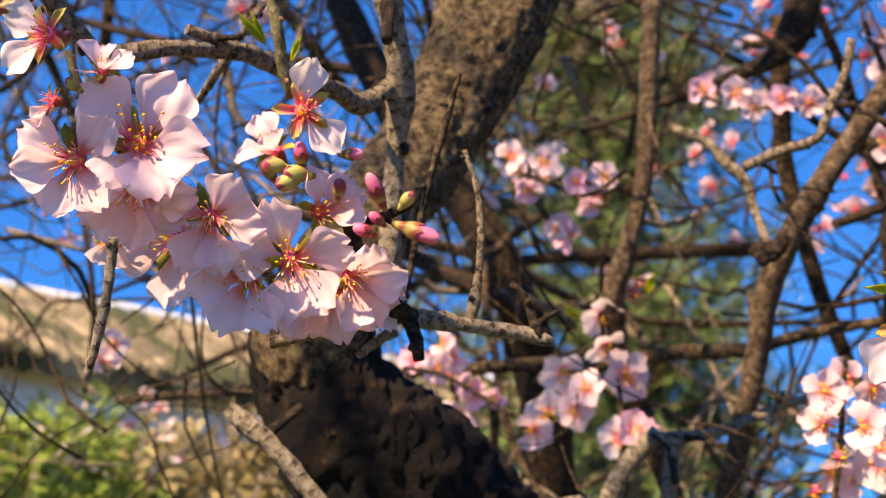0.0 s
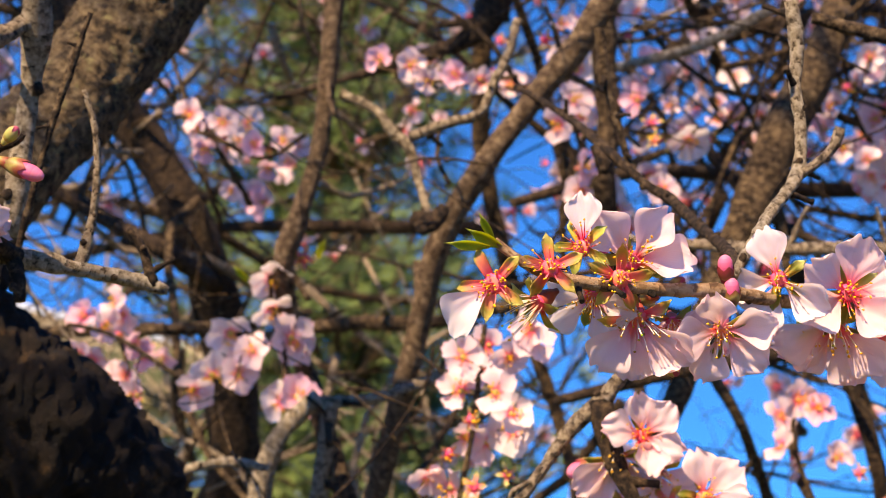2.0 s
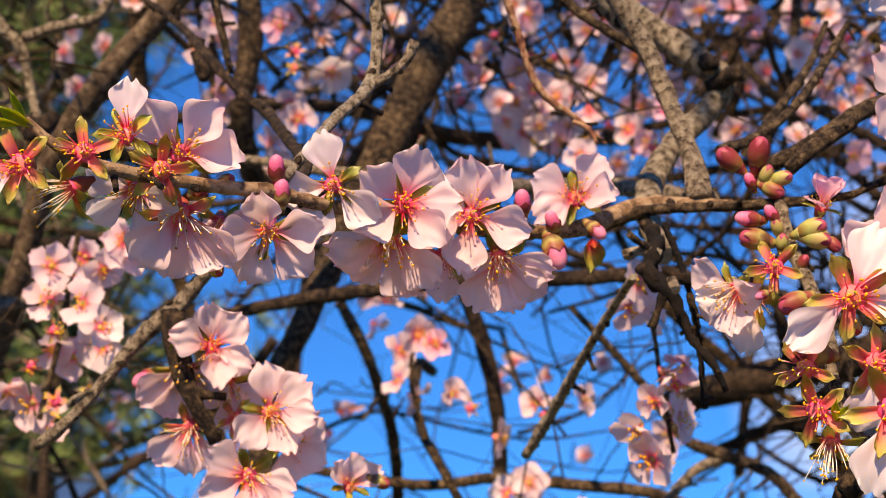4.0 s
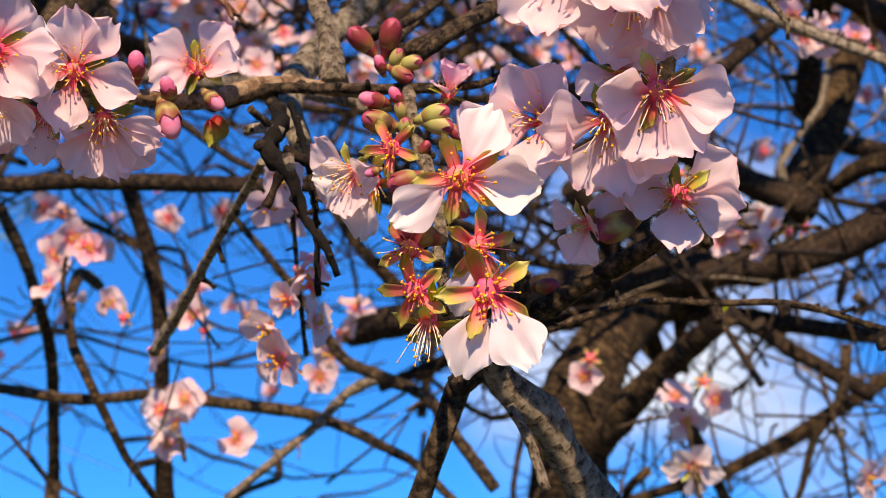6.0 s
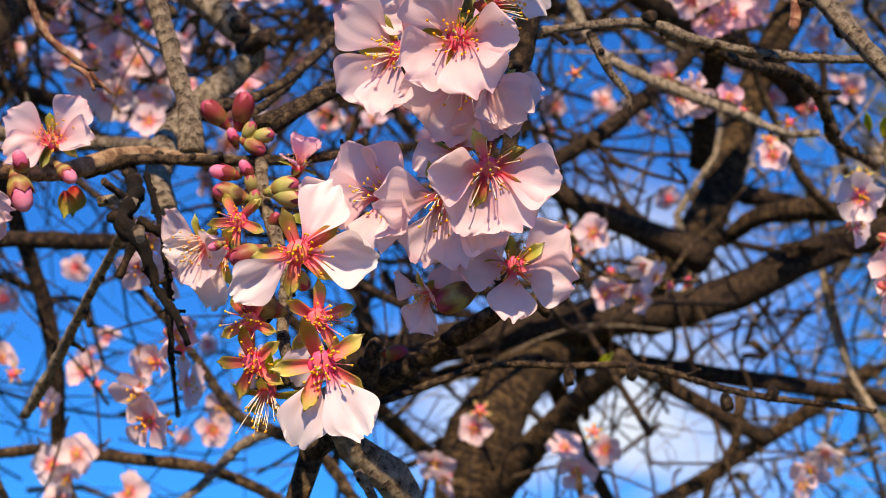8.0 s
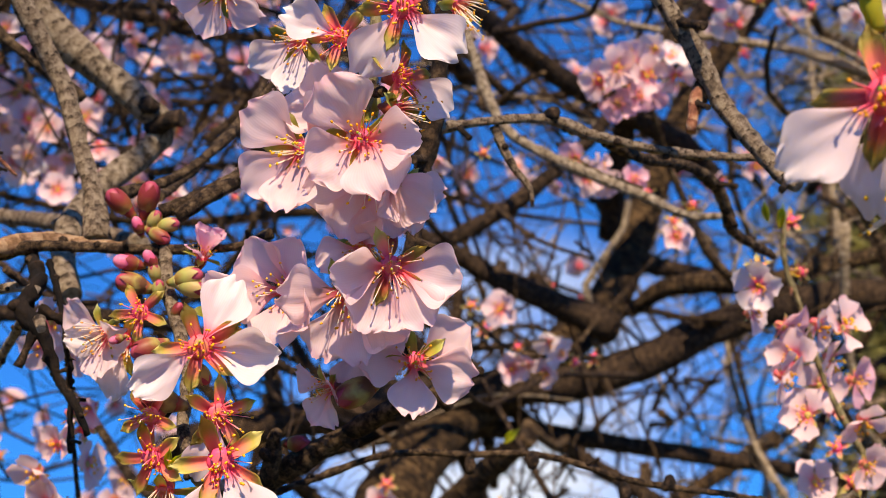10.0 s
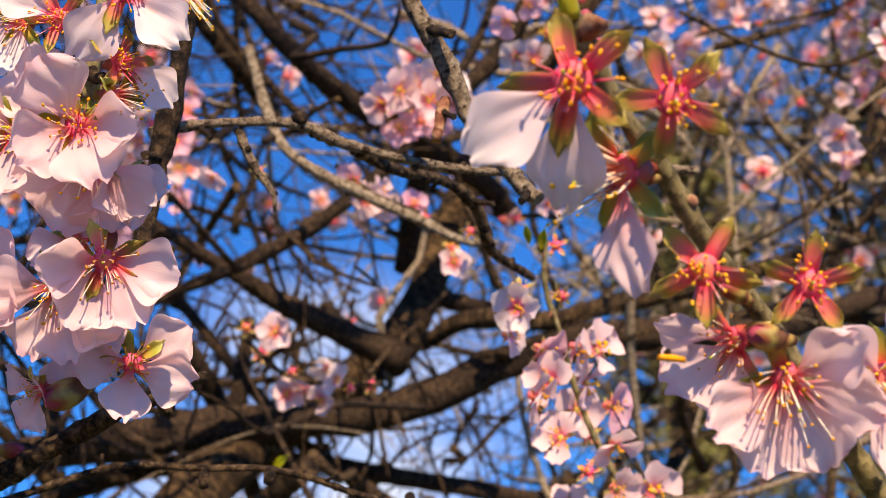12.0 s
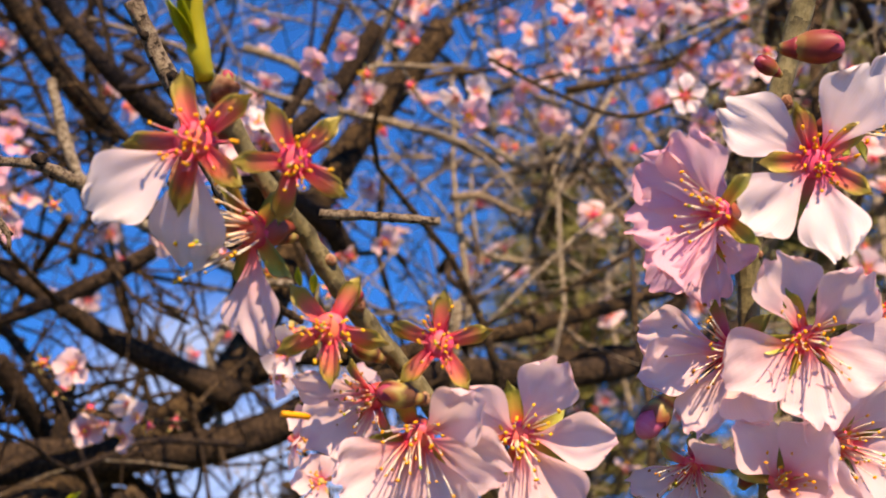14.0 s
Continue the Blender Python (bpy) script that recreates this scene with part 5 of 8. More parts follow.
stem(spray_f, [(0.365, 0.122, 1.615, 0.0019), (0.368, 0.124, 1.608, 0.0020), (0.371, 0.125, 1.601, 0.0021), (0.373, 0.126, 1.598, 0.0019)], LEAF, "shoot")
stem(spray_f, [(0.373, 0.126, 1.599, 0.0020), (0.377, 0.126, 1.595, 0.0023), (0.382, 0.126, 1.589, 0.0019), (0.391, 0.126, 1.580, 0.0020), (0.401, 0.125, 1.572, 0.0021), (0.411, 0.125, 1.563, 0.0021), (0.422, 0.125, 1.555, 0.0023), (0.432, 0.124, 1.548, 0.0022), (0.444, 0.123, 1.537, 0.0022), (0.457, 0.122, 1.526, 0.0023), (0.471, 0.121, 1.512, 0.0023)], BARK_GREEN)
stem(spray_f, [(0.376, 0.126, 1.595, 0.0016), (0.375, 0.122, 1.596, 0.0025), (0.375, 0.121, 1.597, 0.0025)], BARK_RED, "bud_base")
blossom(spray_f, pose(0.3666, 0.1215, 1.5812, 109, 4, -59), 0.0500, "00000", "white", "star", 4, angles=(214, 264), slim=0.85)
blossom(spray_f, pose(0.3814, 0.1095, 1.5784, 112, -2, -48), 0.0436, "00000", "white", "star", 6)
blossom(spray_f, pose(0.3871, 0.1265, 1.5698, 108, 18, -91), 0.0500, "00000", "pale", "brush", -6, angles=(284,), slim=0.55)
blossom(spray_f, pose(0.4005, 0.1180, 1.5506, 109, -20, -62), 0.0413, "00000", "white", "star", 6)
blossom(spray_f, pose(0.4206, 0.1063, 1.5492, 104, 23, -43), 0.0394, "00000", "white", "star", 6)
blossom(spray_f, pose(0.421, 0.125, 1.541, -138, -54, 117), 0.0353, "11100", "pale", "dry", 20)
blossom(spray_f, pose(0.4254, 0.1161, 1.5319, 127, 2, -52), 0.0415, "00000", "pale", "brush", 14, angles=(45, 205, 248, 296, 345), slim=0.85)
blossom(spray_f, pose(0.4462, 0.1051, 1.5334, 106, -1, -42), 0.0421, "00000", "pale", "brush", 14, angles=(66, 0, 306, 262, 150), slim=0.74)
bud(spray_f, pose(0.382, 0.130, 1.599, 36, 9, -46), 0.0058, "green")
bud(spray_f, pose(0.385, 0.130, 1.591, 102, -71, -137), 0.0069, "red")
bud(spray_f, pose(0.397, 0.126, 1.571, 74, -71, -107), 0.0081, "red")
bud(spray_f, pose(0.414, 0.117, 1.547, 63, -31, -99), 0.0069, "red")
bud(spray_f, pose(0.421, 0.113, 1.539, 74, -71, -107), 0.0093, "red")
bud(spray_f, pose(0.408, 0.119, 1.557, 42, 24, -33), 0.0046, "red")
leaf(spray_f, pose(0.369, 0.124, 1.602, -165, -58, 177), 0.0122, 0.13)
leaf(spray_f, pose(0.368, 0.124, 1.603, 171, -65, -157), 0.0117, 0.12)
leaf(spray_f, pose(0.369, 0.125, 1.606, -151, -49, 162), 0.0090, 0.12)
twig("yellow bent style of a shed flower", [(0.396, 0.127, 1.534, 0.0006), (0.398, 0.126, 1.534, 0.0007), (0.402, 0.125, 1.534, 0.0006)], ANTHER, "flower_style")
spray_g = spray("almond branch crowded with fresh pink and white blossoms")
stem(spray_g, [(0.483, 0.042, 1.639, 0.0026), (0.484, 0.048, 1.627, 0.0026), (0.485, 0.052, 1.619, 0.0025), (0.485, 0.056, 1.610, 0.0025), (0.488, 0.063, 1.592, 0.0025), (0.490, 0.069, 1.577, 0.0026), (0.493, 0.072, 1.563, 0.0026), (0.498, 0.075, 1.546, 0.0026), (0.505, 0.077, 1.526, 0.0026), (0.511, 0.079, 1.509, 0.0026)], BARK_GREEN)
blossom(spray_g, pose(0.4719, 0.0427, 1.5870, 108, 5, -56), 0.0468, "00000", "white", "star", 6, angles=(150, 222, 283, 60), slim=0.85)
blossom(spray_g, pose(0.4547, 0.0583, 1.5750, 100, 13, -94), 0.0398, "00000", "pink", "brush", 22, angles=(140, 192, 236, 275, 95))
blossom(spray_g, pose(0.474, 0.071, 1.578, -121, 25, 85), 0.0354, "11111", "pink", "brush", 20)
blossom(spray_g, pose(0.4788, 0.0707, 1.5520, 106, 10, -79), 0.0423, "00000", "pale", "dry", 12, angles=(168, 200, 255, 310), slim=0.80)
blossom(spray_g, pose(0.4795, 0.0529, 1.5513, 111, 1, -55), 0.0422, "00000", "pale", "brush", 16, angles=(112, 52, 205, 275, 340))
blossom(spray_g, pose(0.483, 0.040, 1.599, 101, -67, -11), 0.0399, "10000", "white", "brush", 10)
blossom(spray_g, pose(0.495, 0.054, 1.531, 137, -61, -69), 0.0398, "11111", "pale", "brush", 18)
blossom(spray_g, pose(0.484, 0.085, 1.529, -128, -6, 92), 0.0319, "11110", "pale", "dry", 16)
blossom(spray_g, pose(0.486, 0.065, 1.523, 91, -57, -52), 0.0372, "11011", "pale", "open", 30)
blossom(spray_g, pose(0.508, 0.046, 1.561, 102, -28, -25), 0.0382, "11011", "pale", "open", 20)
bud(spray_g, pose(0.472, 0.045, 1.615, -112, -71, -137), 0.0125, "red")
bud(spray_g, pose(0.471, 0.049, 1.610, 63, -31, -99), 0.0065, "red")
bud(spray_g, pose(0.488, 0.074, 1.525, 42, 24, -33), 0.0100, "pink")
bud(spray_g, pose(0.473, 0.084, 1.542, 177, 40, -53), 0.0112, "pink")
bud(spray_g, pose(0.471, 0.063, 1.583, 42, 24, -33), 0.0075, "green")
# ---- deeper branches of the crown ----
limb("upright grey-brown almond limb", [(0.117, 0.812, 1.925, 0.0070), (0.114, 0.827, 1.878, 0.0074), (0.112, 0.836, 1.848, 0.0067), (0.108, 0.848, 1.811, 0.0063), (0.097, 0.862, 1.773, 0.0077), (0.089, 0.871, 1.748, 0.0084), (0.095, 0.901, 1.716, 0.0079), (0.108, 0.928, 1.689, 0.0073)], BARK_SUNLIT)
limb("slanting brown almond limb", [(0.279, 0.746, 1.896, 0.0107), (0.257, 0.762, 1.858, 0.0094), (0.229, 0.778, 1.824, 0.0084), (0.196, 0.798, 1.779, 0.0091), (0.176, 0.826, 1.738, 0.0088), (0.168, 0.852, 1.691, 0.0086), (0.156, 0.894, 1.632, 0.0088), (0.143, 0.934, 1.578, 0.0090)], BARK_SUNLIT)
twig("tan almond twig with a knob", [(0.112, 0.742, 1.808, 0.0029), (0.130, 0.741, 1.799, 0.0027), (0.143, 0.743, 1.785, 0.0033), (0.151, 0.744, 1.776, 0.0031), (0.156, 0.748, 1.760, 0.0024), (0.161, 0.744, 1.737, 0.0024)], BARK_RINGED)
twig("thin almond twig on the almond tree", [(0.151, 0.742, 1.784, 0.0031), (0.169, 0.727, 1.787, 0.0028), (0.184, 0.713, 1.788, 0.0027), (0.191, 0.707, 1.802, 0.0024), (0.199, 0.700, 1.819, 0.0024), (0.203, 0.694, 1.836, 0.0024)], BARK_GREY)
twig("dark fruiting spur on the almond tree", [(0.151, 0.745, 1.739, 0.0037), (0.162, 0.744, 1.735, 0.0068), (0.169, 0.740, 1.744, 0.0031)], BARK_DARK, "fruiting_spur")
twig("tan cut almond branch", [(0.076, 0.879, 1.592, 0.0080), (0.079, 0.871, 1.618, 0.0067), (0.091, 0.861, 1.642, 0.0057), (0.110, 0.852, 1.659, 0.0050)], BARK_PALE, "bare_branch")
twig("grey cut stub on the almond tree", [(0.116, 0.831, 1.655, 0.0049), (0.113, 0.838, 1.633, 0.0046), (0.108, 0.851, 1.592, 0.0046)], BARK_GREY, "bare_branch")
twig("pale dead twig on the almond tree", [(0.015, 0.824, 1.603, 0.0022), (0.036, 0.817, 1.611, 0.0025), (0.058, 0.812, 1.614, 0.0028), (0.079, 0.809, 1.610, 0.0022)], BARK_PALE)
twig("thin almond branch on the almond tree", [(0.109, 0.833, 1.652, 0.0036), (0.146, 0.845, 1.658, 0.0034), (0.192, 0.872, 1.679, 0.0028), (0.223, 0.885, 1.686, 0.0025)], BARK_GREY)
# on the dark limbs from here on, near-black bark stands in for shade
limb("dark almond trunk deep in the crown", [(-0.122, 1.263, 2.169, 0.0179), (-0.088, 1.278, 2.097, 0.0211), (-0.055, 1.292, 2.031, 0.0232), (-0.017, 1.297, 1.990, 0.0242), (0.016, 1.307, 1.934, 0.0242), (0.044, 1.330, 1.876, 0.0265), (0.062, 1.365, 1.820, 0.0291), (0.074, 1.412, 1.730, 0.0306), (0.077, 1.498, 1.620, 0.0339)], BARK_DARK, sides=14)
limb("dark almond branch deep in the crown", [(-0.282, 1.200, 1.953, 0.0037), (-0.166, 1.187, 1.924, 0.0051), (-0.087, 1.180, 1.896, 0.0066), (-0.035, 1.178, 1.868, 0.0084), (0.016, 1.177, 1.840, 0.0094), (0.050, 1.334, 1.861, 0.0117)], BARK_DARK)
limb("dark level almond branch", [(-0.290, 1.158, 1.751, 0.0043), (-0.185, 1.136, 1.753, 0.0051), (-0.089, 1.116, 1.758, 0.0056), (-0.030, 1.104, 1.758, 0.0056), (0.046, 1.109, 1.763, 0.0061), (0.083, 1.180, 1.785, 0.0056), (0.135, 1.266, 1.818, 0.0046)], BARK_BROWN)
limb("level almond branch deep in the crown", [(0.063, 1.349, 1.805, 0.0074), (0.129, 1.173, 1.780, 0.0066), (0.175, 1.163, 1.783, 0.0080), (0.225, 1.153, 1.782, 0.0070), (0.285, 1.188, 1.803, 0.0058), (0.381, 1.167, 1.810, 0.0044), (0.477, 1.155, 1.790, 0.0034)], BARK_BROWN)
limb("sunlit brown almond limb", [(0.335, 0.945, 1.627, 0.0099), (0.352, 0.931, 1.663, 0.0103), (0.366, 0.917, 1.700, 0.0107), (0.390, 0.917, 1.752, 0.0133), (0.407, 0.902, 1.793, 0.0164), (0.436, 0.898, 1.856, 0.0183), (0.477, 0.901, 1.925, 0.0172), (0.521, 0.920, 2.006, 0.0172)], BARK_BROWN, sides=14)
limb("brown almond limb deep in the crown", [(0.418, 1.028, 1.721, 0.0056), (0.440, 1.034, 1.688, 0.0051), (0.462, 1.060, 1.658, 0.0052), (0.488, 1.099, 1.619, 0.0054), (0.519, 1.171, 1.535, 0.0056)], BARK_BROWN)
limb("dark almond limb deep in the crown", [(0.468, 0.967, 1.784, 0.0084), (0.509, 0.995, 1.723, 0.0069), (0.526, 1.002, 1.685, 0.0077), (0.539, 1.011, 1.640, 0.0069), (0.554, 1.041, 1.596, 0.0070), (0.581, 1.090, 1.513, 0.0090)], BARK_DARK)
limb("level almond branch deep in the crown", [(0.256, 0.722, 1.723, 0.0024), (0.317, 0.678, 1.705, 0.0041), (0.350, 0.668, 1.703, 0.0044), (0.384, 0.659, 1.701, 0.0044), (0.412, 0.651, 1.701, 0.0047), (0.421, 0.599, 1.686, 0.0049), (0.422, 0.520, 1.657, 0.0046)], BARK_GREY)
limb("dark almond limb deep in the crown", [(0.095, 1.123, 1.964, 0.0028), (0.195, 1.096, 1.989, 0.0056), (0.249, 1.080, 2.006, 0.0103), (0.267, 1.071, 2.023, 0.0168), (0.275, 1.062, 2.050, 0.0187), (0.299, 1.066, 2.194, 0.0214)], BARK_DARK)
limb("tan almond branch deep in the crown", [(0.301, 0.986, 1.933, 0.0039), (0.355, 0.973, 1.942, 0.0047), (0.409, 0.958, 1.955, 0.0051), (0.459, 0.941, 1.979, 0.0051)], BARK_PALE)
limb("dark almond limb deep in the crown", [(0.347, 0.977, 1.759, 0.0090), (0.311, 0.913, 1.817, 0.0094), (0.313, 0.898, 1.866, 0.0101), (0.307, 0.883, 1.918, 0.0109), (0.309, 0.869, 1.963, 0.0117)], BARK_BROWN)
limb("rough mottled almond trunk deep in the crown", [(0.940, 1.021, 1.420, 0.0443), (0.901, 0.985, 1.514, 0.0414), (0.893, 0.973, 1.579, 0.0371), (0.926, 0.969, 1.649, 0.0332), (0.995, 0.968, 1.705, 0.0271), (1.069, 0.939, 1.756, 0.0235), (1.131, 0.917, 1.814, 0.0240), (1.160, 0.903, 1.882, 0.0215), (1.188, 0.887, 1.962, 0.0196), (1.221, 0.836, 2.063, 0.0181), (1.277, 0.763, 2.185, 0.0160)], BARK_LIMB, sides=20, rough=0.25)
limb("dark level almond branch", [(0.335, 1.082, 1.612, 0.0035), (0.459, 1.002, 1.582, 0.0047), (0.513, 0.963, 1.583, 0.0047), (0.562, 0.931, 1.576, 0.0051), (0.607, 0.900, 1.568, 0.0051), (0.648, 0.877, 1.548, 0.0043), (0.675, 0.862, 1.529, 0.0039), (0.720, 0.844, 1.479, 0.0035)], BARK_BROWN)
limb("brown curving almond branch", [(0.505, 0.817, 1.678, 0.0025), (0.528, 0.808, 1.650, 0.0032), (0.549, 0.801, 1.623, 0.0035), (0.570, 0.794, 1.592, 0.0042), (0.591, 0.782, 1.581, 0.0049), (0.616, 0.768, 1.567, 0.0046), (0.636, 0.761, 1.540, 0.0046), (0.657, 0.754, 1.512, 0.0049)], BARK_BROWN)
limb("grey almond branch deep in the crown", [(0.591, 0.782, 1.581, 0.0042), (0.575, 0.796, 1.571, 0.0039), (0.561, 0.812, 1.551, 0.0035), (0.546, 0.828, 1.534, 0.0032), (0.521, 0.853, 1.507, 0.0032)], BARK_GREY)
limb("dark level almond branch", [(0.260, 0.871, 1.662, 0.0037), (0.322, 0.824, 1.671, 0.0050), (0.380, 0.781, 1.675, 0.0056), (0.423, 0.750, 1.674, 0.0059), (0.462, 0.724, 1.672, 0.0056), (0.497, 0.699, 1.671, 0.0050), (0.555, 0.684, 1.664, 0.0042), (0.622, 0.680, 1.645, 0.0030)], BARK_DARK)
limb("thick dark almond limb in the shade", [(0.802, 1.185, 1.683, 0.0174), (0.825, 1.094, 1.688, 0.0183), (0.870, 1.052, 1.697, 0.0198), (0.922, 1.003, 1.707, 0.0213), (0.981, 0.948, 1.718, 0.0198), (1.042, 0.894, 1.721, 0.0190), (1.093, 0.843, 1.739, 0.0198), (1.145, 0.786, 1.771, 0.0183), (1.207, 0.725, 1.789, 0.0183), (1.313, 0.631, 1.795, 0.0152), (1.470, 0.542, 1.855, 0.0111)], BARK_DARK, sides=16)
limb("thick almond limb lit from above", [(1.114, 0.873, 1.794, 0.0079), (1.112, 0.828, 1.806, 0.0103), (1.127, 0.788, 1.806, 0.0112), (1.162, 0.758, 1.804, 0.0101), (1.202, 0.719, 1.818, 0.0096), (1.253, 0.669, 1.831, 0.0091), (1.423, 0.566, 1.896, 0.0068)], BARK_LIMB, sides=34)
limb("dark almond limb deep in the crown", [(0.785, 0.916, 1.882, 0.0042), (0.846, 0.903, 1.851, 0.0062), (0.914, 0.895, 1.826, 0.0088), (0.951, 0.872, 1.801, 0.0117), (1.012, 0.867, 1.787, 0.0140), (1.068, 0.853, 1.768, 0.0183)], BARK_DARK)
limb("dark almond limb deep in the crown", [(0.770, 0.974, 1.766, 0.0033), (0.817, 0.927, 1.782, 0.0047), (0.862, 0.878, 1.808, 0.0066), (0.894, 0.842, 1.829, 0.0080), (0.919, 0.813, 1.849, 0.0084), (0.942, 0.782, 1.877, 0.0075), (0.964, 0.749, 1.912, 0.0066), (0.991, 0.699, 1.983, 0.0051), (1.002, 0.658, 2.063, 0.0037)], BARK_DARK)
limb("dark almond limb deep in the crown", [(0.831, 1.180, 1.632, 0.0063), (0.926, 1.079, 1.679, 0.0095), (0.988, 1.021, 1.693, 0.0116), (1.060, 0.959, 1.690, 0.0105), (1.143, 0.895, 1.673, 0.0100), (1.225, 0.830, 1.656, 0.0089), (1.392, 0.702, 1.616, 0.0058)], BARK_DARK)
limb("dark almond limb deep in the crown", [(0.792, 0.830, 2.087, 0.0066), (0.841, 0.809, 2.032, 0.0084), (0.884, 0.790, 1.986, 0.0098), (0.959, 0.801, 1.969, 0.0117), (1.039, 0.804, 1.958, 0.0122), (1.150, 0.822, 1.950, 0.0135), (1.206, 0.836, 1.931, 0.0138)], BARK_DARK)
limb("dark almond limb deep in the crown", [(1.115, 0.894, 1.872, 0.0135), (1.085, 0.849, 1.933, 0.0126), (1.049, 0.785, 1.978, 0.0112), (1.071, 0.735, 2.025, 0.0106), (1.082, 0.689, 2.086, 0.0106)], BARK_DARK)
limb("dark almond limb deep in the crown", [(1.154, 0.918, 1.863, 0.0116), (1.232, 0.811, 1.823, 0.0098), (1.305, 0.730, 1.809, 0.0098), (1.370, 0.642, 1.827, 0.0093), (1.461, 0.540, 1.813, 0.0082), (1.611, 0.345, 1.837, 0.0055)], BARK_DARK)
# ---- the foot of the tree, from which the limbs rise ----
foot = tagged(new("almond_tree"), "old almond tree with a forked rough trunk", "tree", "limbs of the almond tree")
part("trunk", tube(bmesh.new(), [(0.47, 1.08, -0.15, 0.2), (0.46, 1.07, 0.1, 0.155), (0.44, 1.05, 0.45, 0.135), (0.420, 1.020, 0.950, 0.130)], 24, 0.2, 3.0, 0.03), BARK_TRUNK, foot)
part("bough", tube(bmesh.new(), [(0.420, 1.020, 0.890, 0.083), (0.343, 0.989, 1.026, 0.072), (0.207, 0.934, 1.124, 0.063), (0.033, 0.864, 1.431, 0.055)], 14, 0.2, 9.60, 0.03), BARK_BROWN, foot)
part("bough", tube(bmesh.new(), [(0.420, 1.020, 0.890, 0.030), (0.365, 1.003, 1.056, 0.020), (0.268, 0.973, 1.221, 0.011), (0.143, 0.934, 1.578, 0.009)], 14, 0.2, 5.60, 0.03), BARK_BROWN, foot)
part("bough", tube(bmesh.new(), [(0.420, 1.020, 0.890, 0.030), (0.358, 1.002, 1.078, 0.020), (0.248, 0.969, 1.277, 0.009), (0.108, 0.928, 1.689, 0.007)], 14, 0.2, 4.70, 0.03), BARK_BROWN, foot)
part("bough", tube(bmesh.new(), [(0.420, 1.020, 0.890, 0.051), (0.351, 1.116, 1.064, 0.044), (0.231, 1.283, 1.208, 0.039), (0.077, 1.498, 1.620, 0.034)], 14, 0.2, 3.40, 0.03), BARK_BROWN, foot)
part("bough", tube(bmesh.new(), [(0.420, 1.020, 0.890, 0.030), (0.403, 1.005, 1.065, 0.020), (0.373, 0.979, 1.269, 0.011), (0.335, 0.945, 1.627, 0.010)], 14, 0.2, 10.60, 0.03), BARK_BROWN, foot)
part("bough", tube(bmesh.new(), [(0.420, 1.020, 0.890, 0.030), (0.440, 1.050, 1.047, 0.020), (0.474, 1.103, 1.210, 0.007), (0.519, 1.171, 1.535, 0.006)], 14, 0.2, 13.10, 0.03), BARK_BROWN, foot)
part("bough", tube(bmesh.new(), [(0.420, 1.020, 0.890, 0.030), (0.452, 1.034, 1.043, 0.020), (0.509, 1.059, 1.199, 0.008), (0.581, 1.090, 1.513, 0.007)], 14, 0.2, 12.20, 0.03), BARK_BROWN, foot)
part("bough", tube(bmesh.new(), [(0.420, 1.020, 0.890, 0.075), (0.524, 1.020, 1.024, 0.065), (0.706, 1.021, 1.106, 0.057), (0.940, 1.021, 1.420, 0.050)], 14, 0.2, 9.50, 0.03), BARK_BROWN, foot)
part("bough", tube(bmesh.new(), [(0.420, 1.020, 0.890, 0.030), (0.351, 0.992, 1.058, 0.020), (0.231, 0.942, 1.218, 0.009), (0.076, 0.879, 1.592, 0.008)], 14, 0.2, 3.80, 0.03), BARK_BROWN, foot)
part("bough", tube(bmesh.new(), [(0.420, 1.020, 0.890, 0.030), (0.358, 0.986, 1.058, 0.020), (0.248, 0.927, 1.221, 0.006), (0.108, 0.851, 1.592, 0.005)], 14, 0.2, 4.80, 0.03), BARK_BROWN, foot)
part("bough", tube(bmesh.new(), [(0.420, 1.020, 0.890, 0.030), (0.424, 0.892, 1.034, 0.020), (0.431, 0.668, 1.118, 0.008), (0.440, 0.380, 1.468, 0.007)], 14, 0.2, 9.60, 0.03), BARK_BROWN, foot)
part("bough", tube(bmesh.new(), [(0.420, 1.020, 0.890, 0.030), (0.414, 0.897, 1.044, 0.020), (0.404, 0.682, 1.150, 0.005), (0.391, 0.405, 1.521, 0.004)], 14, 0.2, 3.30, 0.03), BARK_BROWN, foot)
# ---- blossoms deeper in the crown ----
mid_a = spray("cluster of small almond blossoms deeper in the crown")
stem(mid_a, [(0.029, 1.234, 1.990, 0.0015), (0.060, 1.234, 1.973, 0.0020), (0.100, 1.230, 1.960, 0.0020), (0.141, 1.235, 1.953, 0.0020)], BARK_BROWN)
small_blossom(mid_a, pose(0.039, 1.262, 1.991, 72, -44, 7), 0.0329, "white")
small_blossom(mid_a, pose(0.055, 1.262, 1.982, 128, -38, -90), 0.0327, "star")
small_blossom(mid_a, pose(0.062, 1.252, 1.988, 130, -26, 17), 0.0344, "star")
small_blossom(mid_a, pose(0.075, 1.202, 1.972, 138, -62, -20), 0.0376, "white")
small_blossom(mid_a, pose(0.070, 1.215, 1.960, 98, -52, -69), 0.0335, "pale")
small_blossom(mid_a, pose(0.058, 1.240, 1.961, 105, -35, 38), 0.0354, "pale")
small_blossom(mid_a, pose(0.095, 1.232, 1.960, 122, -30, -13), 0.0361, "star")
small_blossom(mid_a, pose(0.108, 1.243, 1.968, 122, -35, -68), 0.0330, "star")
small_blossom(mid_a, pose(0.120, 1.229, 1.961, 69, -39, 17), 0.0321, "pale")
small_blossom(mid_a, pose(0.116, 1.231, 1.947, 66, -52, -23), 0.0341, "pale")
small_blossom(mid_a, pose(0.085, 1.268, 1.929, 139, -42, -61), 0.0390, "pale")
